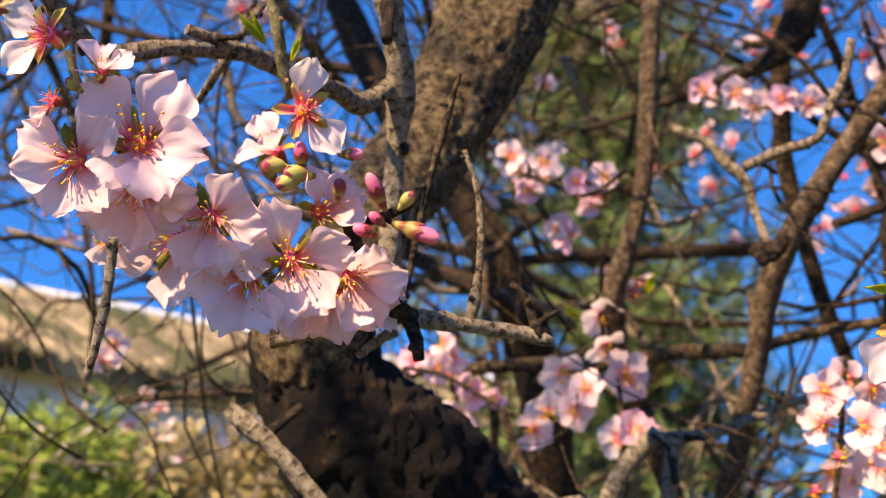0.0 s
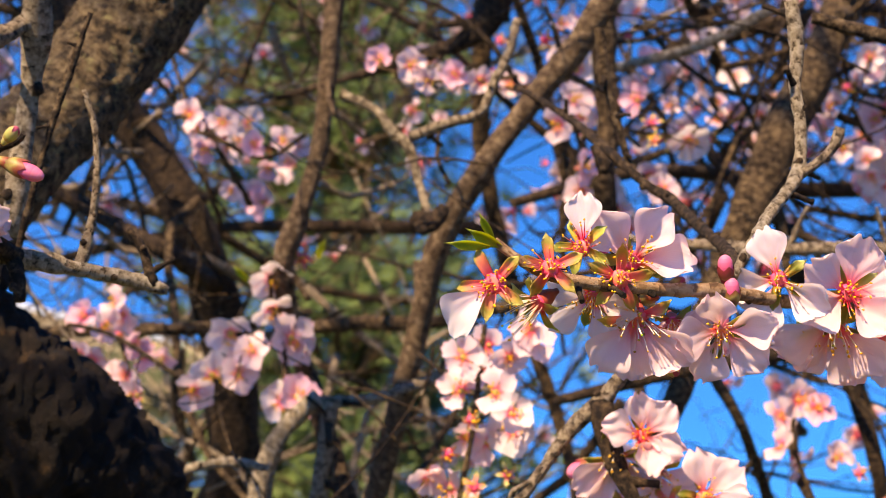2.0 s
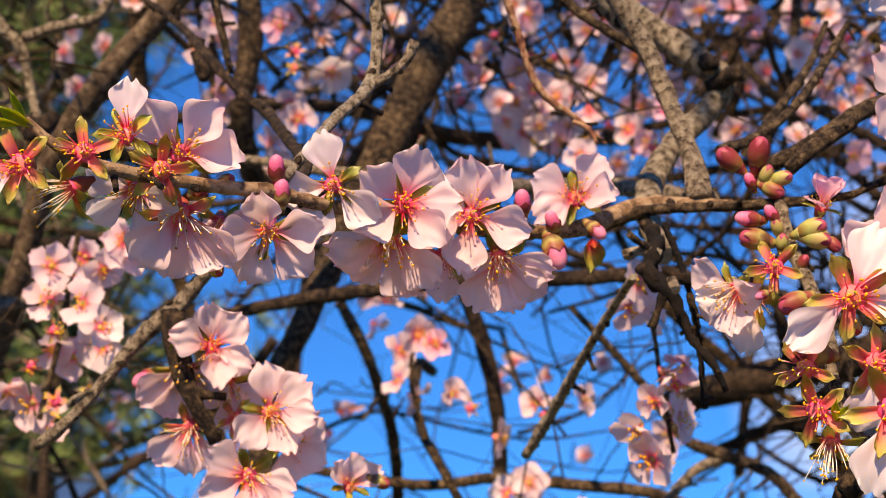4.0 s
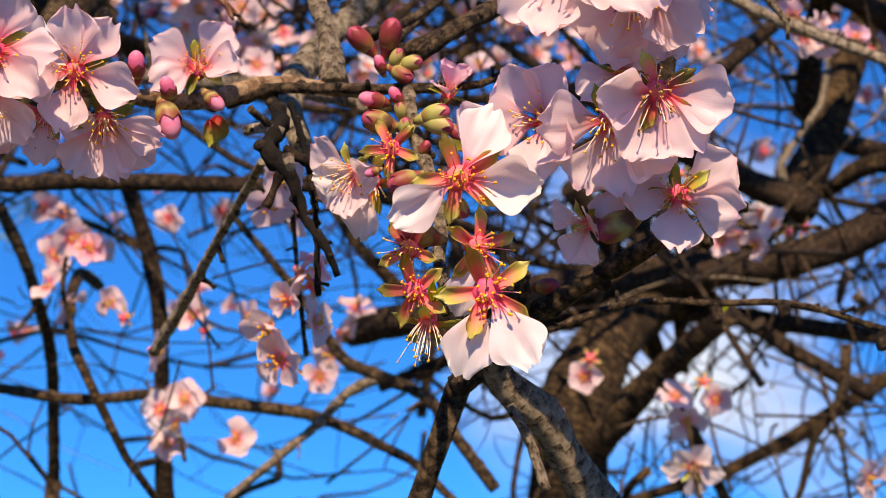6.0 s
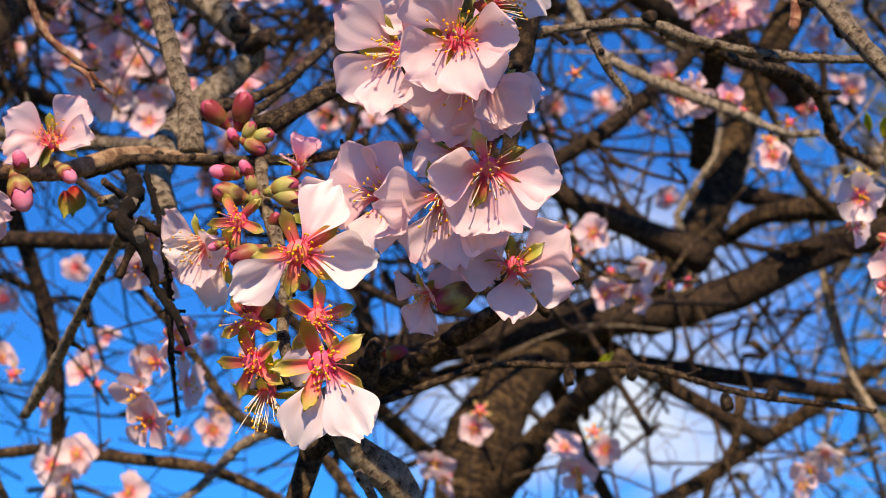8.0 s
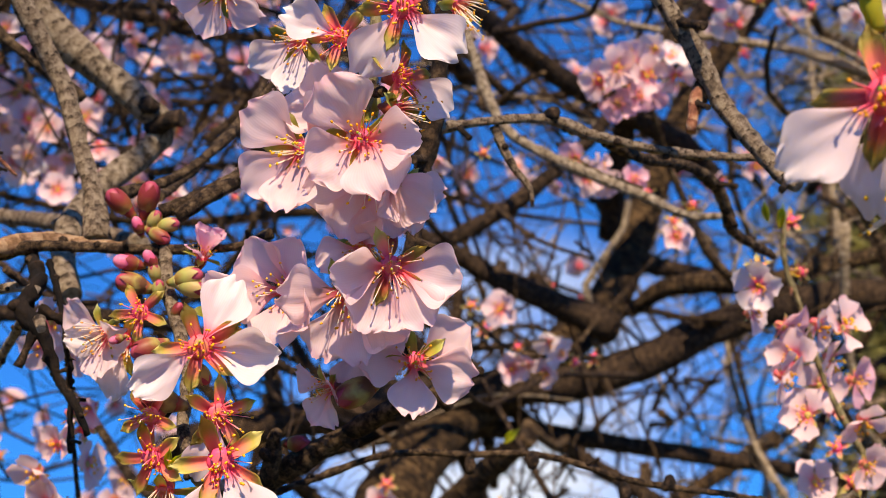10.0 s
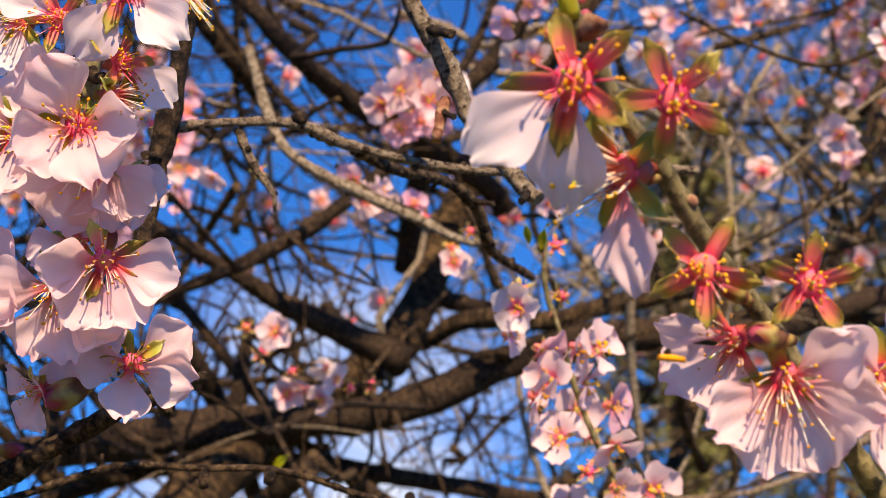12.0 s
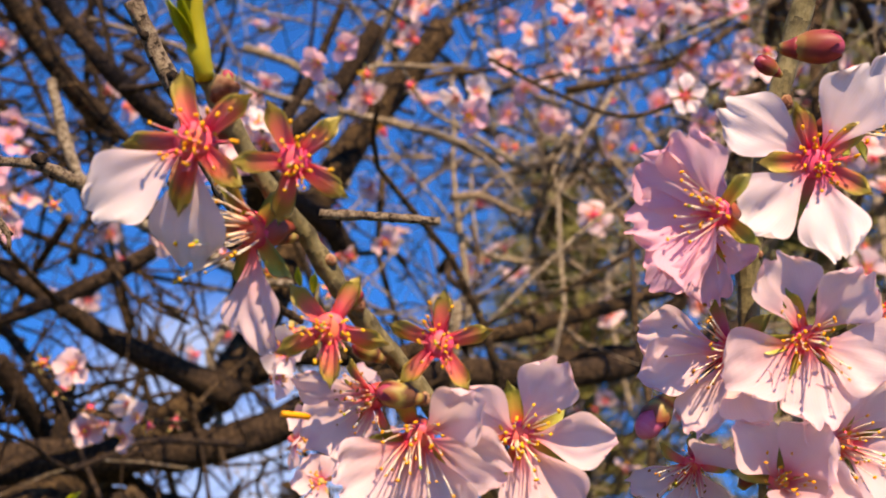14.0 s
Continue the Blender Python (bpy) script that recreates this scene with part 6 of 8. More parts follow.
small_blossom(mid_a, pose(0.092, 1.251, 1.916, 99, -51, -67), 0.0388, "pink")
mid_b = spray("upright twig with a column of white-pink almond blossoms")
stem(mid_b, [(0.079, 0.872, 1.751, 0.0014), (0.084, 0.882, 1.718, 0.0014), (0.091, 0.888, 1.691, 0.0018), (0.093, 0.898, 1.657, 0.0018)], BARK_BROWN)
small_blossom(mid_b, pose(0.081, 0.877, 1.739, 144, -11, -11), 0.0329, "white")
small_blossom(mid_b, pose(0.081, 0.873, 1.719, 172, -33, -31), 0.0317, "white")
small_blossom(mid_b, pose(0.095, 0.888, 1.703, 117, -46, -1), 0.0357, "pale")
small_blossom(mid_b, pose(0.100, 0.895, 1.700, 115, -12, -48), 0.0295, "pale")
small_blossom(mid_b, pose(0.091, 0.895, 1.664, 99, -15, -27), 0.0310, "white")
small_blossom(mid_b, pose(0.099, 0.889, 1.666, 77, 3, 22), 0.0337, "pink")
small_blossom(mid_b, pose(0.061, 0.906, 1.689, 157, -56, -18), 0.0289, "pale")
small_blossom(mid_b, pose(0.047, 0.915, 1.685, 116, -21, 4), 0.0363, "white")
small_blossom(mid_b, pose(0.063, 0.895, 1.681, 105, -75, -5), 0.0278, "pale")
small_blossom(mid_b, pose(0.036, 0.875, 1.668, 148, -20, -35), 0.0322, "pale")
small_blossom(mid_b, pose(0.072, 0.887, 1.694, 79, -3, -29), 0.0283, "pale")
small_blossom(mid_b, pose(0.102, 0.876, 1.752, 116, -15, -39), 0.0358, "star")
small_blossom(mid_b, pose(0.058, 0.903, 1.710, 153, -31, -49), 0.0366, "white")
leaf(mid_b, pose(0.071, 0.879, 1.735, -144, -46, -164), 0.0175, 0.15)
leaf(mid_b, pose(0.110, 0.867, 1.749, 103, -52, -45), 0.0140, 0.2)
mid_c = spray("thin twig with small faded blossoms")
stem(mid_c, [(-0.024, 0.993, 1.771, 0.0016), (-0.019, 1.002, 1.738, 0.0016), (-0.010, 1.010, 1.708, 0.0016), (-0.013, 1.019, 1.678, 0.0016)], BARK_BROWN)
small_blossom(mid_c, pose(-0.018, 0.972, 1.746, 92, -4, -40), 0.0268, "pale")
small_blossom(mid_c, pose(-0.026, 1.020, 1.742, 131, -31, -10), 0.0281, "pink")
small_blossom(mid_c, pose(-0.040, 0.994, 1.741, 73, -63, -9), 0.0271, "pink")
small_blossom(mid_c, pose(-0.009, 0.986, 1.699, 113, -55, -63), 0.0256, "pale")
small_blossom(mid_c, pose(-0.007, 1.030, 1.733, 127, 10, -51), 0.0246, "pink")
small_blossom(mid_c, pose(0.015, 0.979, 1.711, 156, -28, -78), 0.0243, "pink")
small_blossom(mid_c, pose(0.004, 1.010, 1.724, 71, -56, 15), 0.0243, "star")
mid_d = spray("row of small almond blossoms high in the crown")
stem(mid_d, [(0.207, 1.187, 2.031, 0.0015), (0.257, 1.182, 2.015, 0.0020), (0.318, 1.174, 2.004, 0.0020), (0.362, 1.164, 2.008, 0.0020)], BARK_BROWN)
small_blossom(mid_d, pose(0.225, 1.207, 2.038, 114, -12, -47), 0.0370, "pale")
small_blossom(mid_d, pose(0.252, 1.202, 2.030, 138, -34, -104), 0.0319, "white")
small_blossom(mid_d, pose(0.264, 1.175, 2.012, 137, 8, -37), 0.0332, "pale")
small_blossom(mid_d, pose(0.279, 1.163, 2.003, 51, -57, 25), 0.0285, "pale")
small_blossom(mid_d, pose(0.308, 1.177, 2.010, 80, -33, 3), 0.0352, "pale")
small_blossom(mid_d, pose(0.329, 1.199, 2.015, 81, -32, 12), 0.0350, "pale")
small_blossom(mid_d, pose(0.202, 1.172, 2.018, 80, -18, -14), 0.0290, "star")
small_blossom(mid_d, pose(0.234, 1.166, 2.028, 128, 24, -41), 0.0354, "pale")
mid_e = spray("hanging twig of pale blossoms behind the long spray")
stem(mid_e, [(0.171, 0.650, 1.655, 0.0011), (0.169, 0.656, 1.635, 0.0013), (0.167, 0.664, 1.610, 0.0013), (0.161, 0.676, 1.574, 0.0013)], BARK_BROWN)
small_blossom(mid_e, pose(0.160, 0.651, 1.639, 94, -6, 1), 0.0232, "pale")
small_blossom(mid_e, pose(0.179, 0.680, 1.652, 115, -32, -58), 0.0234, "pale")
small_blossom(mid_e, pose(0.173, 0.679, 1.640, 143, -14, -51), 0.0233, "star")
small_blossom(mid_e, pose(0.184, 0.660, 1.642, 137, -16, -11), 0.0227, "pale")
small_blossom(mid_e, pose(0.162, 0.666, 1.626, 70, -26, -9), 0.0271, "pale")
small_blossom(mid_e, pose(0.172, 0.633, 1.619, 89, -25, -31), 0.0253, "pale")
small_blossom(mid_e, pose(0.183, 0.654, 1.613, 86, -32, 20), 0.0234, "white")
small_blossom(mid_e, pose(0.187, 0.670, 1.608, 129, -58, -54), 0.0283, "white")
small_blossom(mid_e, pose(0.161, 0.642, 1.608, 97, -70, 28), 0.0247, "star")
small_blossom(mid_e, pose(0.164, 0.670, 1.606, 148, -20, -27), 0.0228, "pale")
small_blossom(mid_e, pose(0.175, 0.679, 1.604, 124, -52, -55), 0.0247, "pale")
small_blossom(mid_e, pose(0.155, 0.664, 1.596, 138, -17, -22), 0.0229, "star")
small_blossom(mid_e, pose(0.149, 0.687, 1.589, 155, -25, -52), 0.0229, "pale")
small_blossom(mid_e, pose(0.159, 0.684, 1.583, 117, -24, -68), 0.0292, "pale")
small_blossom(mid_e, pose(0.166, 0.661, 1.580, 87, -35, -40), 0.0281, "star")
small_blossom(mid_e, pose(0.168, 0.700, 1.577, 56, -63, 52), 0.0261, "pale")
small_blossom(mid_e, pose(0.181, 0.656, 1.585, 78, -2, -3), 0.0238, "star")
small_blossom(mid_e, pose(0.189, 0.636, 1.644, 75, -11, 11), 0.0267, "pale")
small_blossom(mid_e, pose(0.188, 0.626, 1.647, 94, -33, -59), 0.0221, "pale")
mid_f = spray("almond twig with pink blossoms above the long spray")
stem(mid_f, [(0.268, 0.884, 1.941, 0.0016), (0.281, 0.893, 1.904, 0.0016), (0.288, 0.903, 1.866, 0.0016), (0.307, 0.914, 1.817, 0.0016)], BARK_BROWN)
small_blossom(mid_f, pose(0.278, 0.885, 1.927, 54, -15, 17), 0.0299, "pale")
small_blossom(mid_f, pose(0.270, 0.897, 1.922, 117, -48, 4), 0.0327, "star")
small_blossom(mid_f, pose(0.290, 0.912, 1.917, 92, -25, -29), 0.0333, "pale")
small_blossom(mid_f, pose(0.293, 0.903, 1.903, 111, -43, -26), 0.0315, "white")
small_blossom(mid_f, pose(0.286, 0.893, 1.875, 76, -16, 25), 0.0312, "pale")
small_blossom(mid_f, pose(0.276, 0.894, 1.858, 120, -19, -62), 0.0303, "pale")
small_blossom(mid_f, pose(0.296, 0.908, 1.871, 64, -64, 16), 0.0318, "pale")
small_blossom(mid_f, pose(0.312, 0.916, 1.871, 72, -13, 21), 0.0265, "white")
small_blossom(mid_f, pose(0.288, 0.888, 1.824, 109, -34, 37), 0.0294, "pink")
small_blossom(mid_f, pose(0.315, 0.921, 1.820, 117, -64, 5), 0.0277, "white")
small_blossom(mid_f, pose(0.329, 0.882, 1.873, 94, -31, -49), 0.0275, "pink")
small_blossom(mid_f, pose(0.348, 0.912, 1.869, 64, -37, -7), 0.0326, "star")
small_blossom(mid_f, pose(0.338, 0.879, 1.843, 76, -39, -46), 0.0261, "star")
small_blossom(mid_f, pose(0.364, 0.920, 1.858, 149, -50, -32), 0.0276, "star")
small_blossom(mid_f, pose(0.345, 0.893, 1.812, 90, -8, 8), 0.0295, "pale")
small_blossom(mid_f, pose(0.346, 0.918, 1.833, 153, -28, -51), 0.0302, "pale")
small_blossom(mid_f, pose(0.300, 0.931, 1.823, 100, -58, -47), 0.0288, "pale")
small_blossom(mid_f, pose(0.375, 0.914, 1.859, 156, -31, -37), 0.0345, "white")
mid_g = spray("wide open white almond flower and its twig")
stem(mid_g, [(0.555, 0.969, 1.932, 0.0018), (0.560, 0.979, 1.894, 0.0018), (0.564, 0.991, 1.851, 0.0018)], BARK_BROWN)
blossom(mid_g, pose(0.561, 0.989, 1.861, 118, -51, -30), 0.0496, "11111", "white", "open", 6)
small_blossom(mid_g, pose(0.553, 0.980, 1.910, 144, -48, -83), 0.0334, "pale")
small_blossom(mid_g, pose(0.556, 0.966, 1.914, 152, -30, -57), 0.0373, "star")
small_blossom(mid_g, pose(0.561, 0.972, 1.889, 80, -29, -7), 0.0379, "pale")
small_blossom(mid_g, pose(0.560, 1.005, 1.889, 149, -41, -63), 0.0362, "pink")
small_blossom(mid_g, pose(0.597, 1.001, 1.861, 99, -17, -51), 0.0312, "pink")
small_blossom(mid_g, pose(0.539, 0.994, 1.941, 123, -28, 3), 0.0330, "star")
small_blossom(mid_g, pose(0.547, 1.004, 1.860, 75, -60, 26), 0.0314, "pink")
mid_h = spray("twigs of pink blossom against the sky")
stem(mid_h, [(0.421, 0.874, 1.670, 0.0011), (0.420, 0.884, 1.638, 0.0015), (0.432, 0.890, 1.605, 0.0015)], BARK_BROWN)
small_blossom(mid_h, pose(0.416, 0.893, 1.658, 66, -73, 43), 0.0285, "pale")
small_blossom(mid_h, pose(0.417, 0.865, 1.664, 100, -25, 7), 0.0288, "pale")
small_blossom(mid_h, pose(0.421, 0.850, 1.657, 113, -16, -82), 0.0290, "star")
small_blossom(mid_h, pose(0.412, 0.885, 1.637, 72, -16, -59), 0.0280, "pale")
small_blossom(mid_h, pose(0.430, 0.906, 1.630, -179, -50, -41), 0.0319, "pale")
small_blossom(mid_h, pose(0.457, 0.902, 1.632, 87, 0, 8), 0.0267, "pale")
small_blossom(mid_h, pose(0.425, 0.848, 1.654, 79, -40, -41), 0.0250, "pink")
small_blossom(mid_h, pose(0.451, 0.858, 1.616, 70, -57, 36), 0.0286, "star")
small_blossom(mid_h, pose(0.484, 0.889, 1.602, 112, -36, 33), 0.0301, "pale")
small_blossom(mid_h, pose(0.490, 0.841, 1.618, 85, -10, -43), 0.0256, "pale")
small_blossom(mid_h, pose(0.520, 0.892, 1.619, 111, -71, 5), 0.0293, "star")
small_blossom(mid_h, pose(0.545, 0.881, 1.629, 96, -66, 19), 0.0263, "pale")
mid_i = spray("drooping blossoms under the joint of branches")
stem(mid_i, [(0.390, 0.532, 1.630, 0.0010), (0.396, 0.534, 1.611, 0.0010), (0.402, 0.539, 1.583, 0.0010), (0.410, 0.545, 1.550, 0.0010)], BARK_BROWN)
small_blossom(mid_i, pose(0.380, 0.516, 1.616, 112, -61, -7), 0.0248, "pale")
small_blossom(mid_i, pose(0.410, 0.557, 1.615, 148, -37, -136), 0.0247, "pale")
small_blossom(mid_i, pose(0.385, 0.531, 1.610, 145, -18, -30), 0.0243, "pale")
small_blossom(mid_i, pose(0.394, 0.521, 1.580, 157, -42, -14), 0.0257, "pale")
small_blossom(mid_i, pose(0.401, 0.525, 1.576, 91, -23, -1), 0.0245, "star")
small_blossom(mid_i, pose(0.389, 0.521, 1.568, 109, 16, -71), 0.0200, "pale")
small_blossom(mid_i, pose(0.411, 0.541, 1.564, 87, -38, 31), 0.0247, "pale")
small_blossom(mid_i, pose(0.383, 0.527, 1.557, 135, -8, -73), 0.0248, "pale")
small_blossom(mid_i, pose(0.388, 0.525, 1.545, 120, 0, -68), 0.0254, "pale")
small_blossom(mid_i, pose(0.401, 0.541, 1.545, 69, 7, 16), 0.0254, "star")
small_blossom(mid_i, pose(0.396, 0.509, 1.582, 130, -18, -102), 0.0195, "pink")
mid_j = spray("blossom twig hanging by the sky gap")
stem(mid_j, [(0.490, 0.916, 1.585, 0.0011), (0.508, 0.909, 1.563, 0.0015), (0.518, 0.911, 1.534, 0.0015)], BARK_BROWN)
small_blossom(mid_j, pose(0.495, 0.901, 1.566, 84, -38, -21), 0.0297, "white")
small_blossom(mid_j, pose(0.499, 0.883, 1.557, 134, -26, -67), 0.0245, "white")
small_blossom(mid_j, pose(0.512, 0.926, 1.546, 63, -55, -12), 0.0277, "pale")
small_blossom(mid_j, pose(0.512, 0.902, 1.574, 87, -2, -21), 0.0300, "pale")
small_blossom(mid_j, pose(0.591, 0.863, 1.590, 98, -19, -6), 0.0277, "pale")
small_blossom(mid_j, pose(0.585, 0.836, 1.602, 133, -45, -88), 0.0285, "pale")
small_blossom(mid_j, pose(0.549, 0.901, 1.550, 89, -9, -26), 0.0318, "pale")
mid_k = spray("white almond flower low in the crown")
stem(mid_k, [(0.776, 0.706, 1.560, 0.0015), (0.783, 0.710, 1.528, 0.0015), (0.789, 0.712, 1.506, 0.0015)], BARK_BROWN)
blossom(mid_k, pose(0.783, 0.711, 1.527, 109, -47, -53), 0.0412, "11111", "white", "open", 6)
small_blossom(mid_k, pose(0.713, 0.732, 1.584, 116, -61, -81), 0.0252, "pale")
small_blossom(mid_k, pose(0.710, 0.723, 1.594, 101, -15, -27), 0.0298, "star")
small_blossom(mid_k, pose(0.698, 0.744, 1.552, 138, 33, -64), 0.0288, "pale")
small_blossom(mid_k, pose(0.724, 0.790, 1.568, 140, -2, -52), 0.0311, "pale")
small_blossom(mid_k, pose(0.780, 0.722, 1.573, 56, -30, -3), 0.0279, "pale")
small_blossom(mid_k, pose(0.799, 0.714, 1.584, 66, -44, -36), 0.0267, "star")
small_blossom(mid_k, pose(0.794, 0.726, 1.559, 125, -7, -39), 0.0307, "pale")
small_blossom(mid_k, pose(0.808, 0.713, 1.573, 108, -40, -44), 0.0256, "pale")
small_blossom(mid_k, pose(0.885, 0.614, 1.543, 108, -41, -7), 0.0267, "pale")
small_blossom(mid_k, pose(0.919, 0.632, 1.557, 140, 12, -53), 0.0326, "pale")
small_blossom(mid_k, pose(0.912, 0.656, 1.533, 162, -36, -77), 0.0301, "pale")
small_blossom(mid_k, pose(0.912, 0.612, 1.566, 147, -2, -74), 0.0296, "white")
small_blossom(mid_k, pose(0.870, 0.641, 1.519, 130, -37, -45), 0.0305, "pale")
mid_l = spray("almond twig with small flowers in the shade")
stem(mid_l, [(0.711, 0.641, 1.691, 0.0014), (0.733, 0.630, 1.670, 0.0014), (0.756, 0.613, 1.663, 0.0014), (0.782, 0.590, 1.662, 0.0014)], BARK_BROWN)
small_blossom(mid_l, pose(0.758, 0.615, 1.674, 153, -6, -78), 0.0265, "white")
small_blossom(mid_l, pose(0.754, 0.601, 1.662, 75, -35, -74), 0.0255, "white")
small_blossom(mid_l, pose(0.746, 0.623, 1.660, 124, -10, -109), 0.0230, "pale")
small_blossom(mid_l, pose(0.765, 0.628, 1.657, 129, -54, -108), 0.0241, "pale")
small_blossom(mid_l, pose(0.755, 0.592, 1.656, 79, -66, -87), 0.0232, "star")
small_blossom(mid_l, pose(0.795, 0.615, 1.668, 138, -51, -49), 0.0288, "star")
small_blossom(mid_l, pose(0.729, 0.615, 1.667, 123, -17, -20), 0.0216, "star")
small_blossom(mid_l, pose(0.709, 0.607, 1.686, 90, -27, -56), 0.0261, "pale")
small_blossom(mid_l, pose(0.736, 0.653, 1.686, 103, -37, -68), 0.0272, "star")
small_blossom(mid_l, pose(0.698, 0.621, 1.690, 119, -3, -53), 0.0261, "star")
small_blossom(mid_l, pose(0.740, 0.633, 1.657, 78, -34, -22), 0.0236, "pale")
leaf(mid_l, pose(0.708, 0.607, 1.605, 91, -35, -60), 0.0133, 0.2)
mid_m = spray("pink double cluster of almond blossoms")
stem(mid_m, [(0.712, 0.532, 1.792, 0.0013), (0.730, 0.511, 1.807, 0.0013), (0.749, 0.487, 1.826, 0.0013)], BARK_BROWN)
small_blossom(mid_m, pose(0.712, 0.517, 1.805, 124, -9, -77), 0.0286, "pale")
small_blossom(mid_m, pose(0.711, 0.504, 1.809, 133, -36, -50), 0.0276, "pale")
small_blossom(mid_m, pose(0.744, 0.528, 1.813, 90, -45, 1), 0.0289, "pink")
small_blossom(mid_m, pose(0.733, 0.510, 1.797, 90, -24, -1), 0.0243, "pink")
small_blossom(mid_m, pose(0.722, 0.491, 1.801, 99, -38, -22), 0.0280, "pale")
small_blossom(mid_m, pose(0.723, 0.484, 1.816, 122, -38, -99), 0.0234, "white")
small_blossom(mid_m, pose(0.733, 0.483, 1.813, 63, -23, -8), 0.0246, "white")
small_blossom(mid_m, pose(0.761, 0.522, 1.812, 134, -16, -70), 0.0263, "pink")
small_blossom(mid_m, pose(0.728, 0.519, 1.794, 99, -39, -70), 0.0262, "pink")
small_blossom(mid_m, pose(0.746, 0.490, 1.808, 147, -12, -33), 0.0259, "pale")
small_blossom(mid_m, pose(0.742, 0.536, 1.808, 96, -70, -6), 0.0244, "pale")
small_blossom(mid_m, pose(0.720, 0.499, 1.815, 123, -47, -81), 0.0252, "pale")
mid_n = spray("orange-hearted almond blossoms on a thin branch")
stem(mid_n, [(0.690, 0.534, 1.766, 0.0013), (0.703, 0.516, 1.747, 0.0013), (0.717, 0.495, 1.734, 0.0013)], BARK_BROWN)
small_blossom(mid_n, pose(0.693, 0.522, 1.755, 129, -48, -105), 0.0235, "pink")
small_blossom(mid_n, pose(0.707, 0.529, 1.748, 104, -55, -27), 0.0255, "pale")
small_blossom(mid_n, pose(0.719, 0.529, 1.756, 74, -58, 28), 0.0208, "pale")
small_blossom(mid_n, pose(0.722, 0.528, 1.749, 158, -19, -88), 0.0253, "pale")
small_blossom(mid_n, pose(0.737, 0.520, 1.750, 82, -18, -17), 0.0210, "pink")
small_blossom(mid_n, pose(0.731, 0.504, 1.737, 146, -37, -89), 0.0209, "star")
small_blossom(mid_n, pose(0.756, 0.508, 1.725, 83, -35, -56), 0.0230, "star")
small_blossom(mid_n, pose(0.759, 0.509, 1.717, 91, -11, -33), 0.0218, "pale")
small_blossom(mid_n, pose(0.753, 0.490, 1.730, 141, -40, -108), 0.0254, "star")
small_blossom(mid_n, pose(0.643, 0.545, 1.754, 116, -3, -37), 0.0203, "star")
small_blossom(mid_n, pose(0.630, 0.568, 1.753, 141, -20, -111), 0.0198, "pale")
mid_o = spray("hanging twig of pale almond blossoms over the shade")
stem(mid_o, [(0.637, 0.344, 1.664, 0.0012), (0.640, 0.348, 1.645, 0.0012), (0.649, 0.348, 1.624, 0.0012), (0.662, 0.349, 1.595, 0.0012), (0.675, 0.346, 1.571, 0.0015), (0.688, 0.343, 1.552, 0.0012)], BARK_GREEN)
small_blossom(mid_o, pose(0.641, 0.363, 1.646, 67, -55, -34), 0.0251, "star")
small_blossom(mid_o, pose(0.657, 0.352, 1.644, 124, -57, -131), 0.0241, "star")
small_blossom(mid_o, pose(0.622, 0.349, 1.632, 119, -6, -71), 0.0251, "white")
small_blossom(mid_o, pose(0.626, 0.358, 1.622, 107, -47, -2), 0.0214, "white")
small_blossom(mid_o, pose(0.667, 0.362, 1.672, 102, -56, -62), 0.0241, "star")
small_blossom(mid_o, pose(0.641, 0.353, 1.617, 157, -49, -56), 0.0276, "pink")
small_blossom(mid_o, pose(0.660, 0.348, 1.620, 173, -58, -66), 0.0269, "pale")
small_blossom(mid_o, pose(0.635, 0.319, 1.609, 77, -25, 4), 0.0286, "pale")
small_blossom(mid_o, pose(0.639, 0.346, 1.602, 90, -14, -85), 0.0275, "pale")
small_blossom(mid_o, pose(0.637, 0.327, 1.598, 179, -58, -73), 0.0264, "pale")
small_blossom(mid_o, pose(0.619, 0.339, 1.591, 135, -48, -18), 0.0258, "pale")
small_blossom(mid_o, pose(0.669, 0.357, 1.595, 134, -59, -77), 0.0272, "pale")
small_blossom(mid_o, pose(0.634, 0.339, 1.576, 79, -48, -58), 0.0264, "pale")
small_blossom(mid_o, pose(0.680, 0.360, 1.586, 93, -59, -14), 0.0265, "star")
small_blossom(mid_o, pose(0.685, 0.350, 1.598, 108, -49, -6), 0.0273, "pink")
small_blossom(mid_o, pose(0.656, 0.328, 1.574, 154, -11, -43), 0.0262, "pale")
small_blossom(mid_o, pose(0.648, 0.336, 1.563, 63, -37, -58), 0.0239, "star")
small_blossom(mid_o, pose(0.652, 0.326, 1.555, 121, -13, -21), 0.0233, "pale")
small_blossom(mid_o, pose(0.691, 0.335, 1.559, 101, -28, -31), 0.0294, "pale")
small_blossom(mid_o, pose(0.674, 0.368, 1.554, 86, -51, -21), 0.0240, "pale")
small_blossom(mid_o, pose(0.658, 0.337, 1.550, 111, -39, -49), 0.0280, "star")
leaf(mid_o, pose(0.636, 0.346, 1.659, 130, -65, -103), 0.0111, 0.18)
leaf(mid_o, pose(0.632, 0.349, 1.662, 178, -66, -153), 0.0098, 0.18)
mid_p = spray("dense pink almond blossom high in the crown")
stem(mid_p, [(0.859, 0.407, 1.876, 0.0014), (0.891, 0.380, 1.855, 0.0014), (0.909, 0.337, 1.832, 0.0014), (0.931, 0.286, 1.846, 0.0014)], BARK_BROWN)
blossom(mid_p, pose(0.902, 0.296, 1.830, 109, -17, -56), 0.0283, "11111", "white", "open", 8)
small_blossom(mid_p, pose(1.647, 0.719, 2.210, 93, -25, -62), 0.0395, "pink")
small_blossom(mid_p, pose(1.268, 0.675, 2.020, 96, -18, -76), 0.0310, "star")
small_blossom(mid_p, pose(1.159, 0.524, 2.050, 79, -31, -82), 0.0253, "pale")
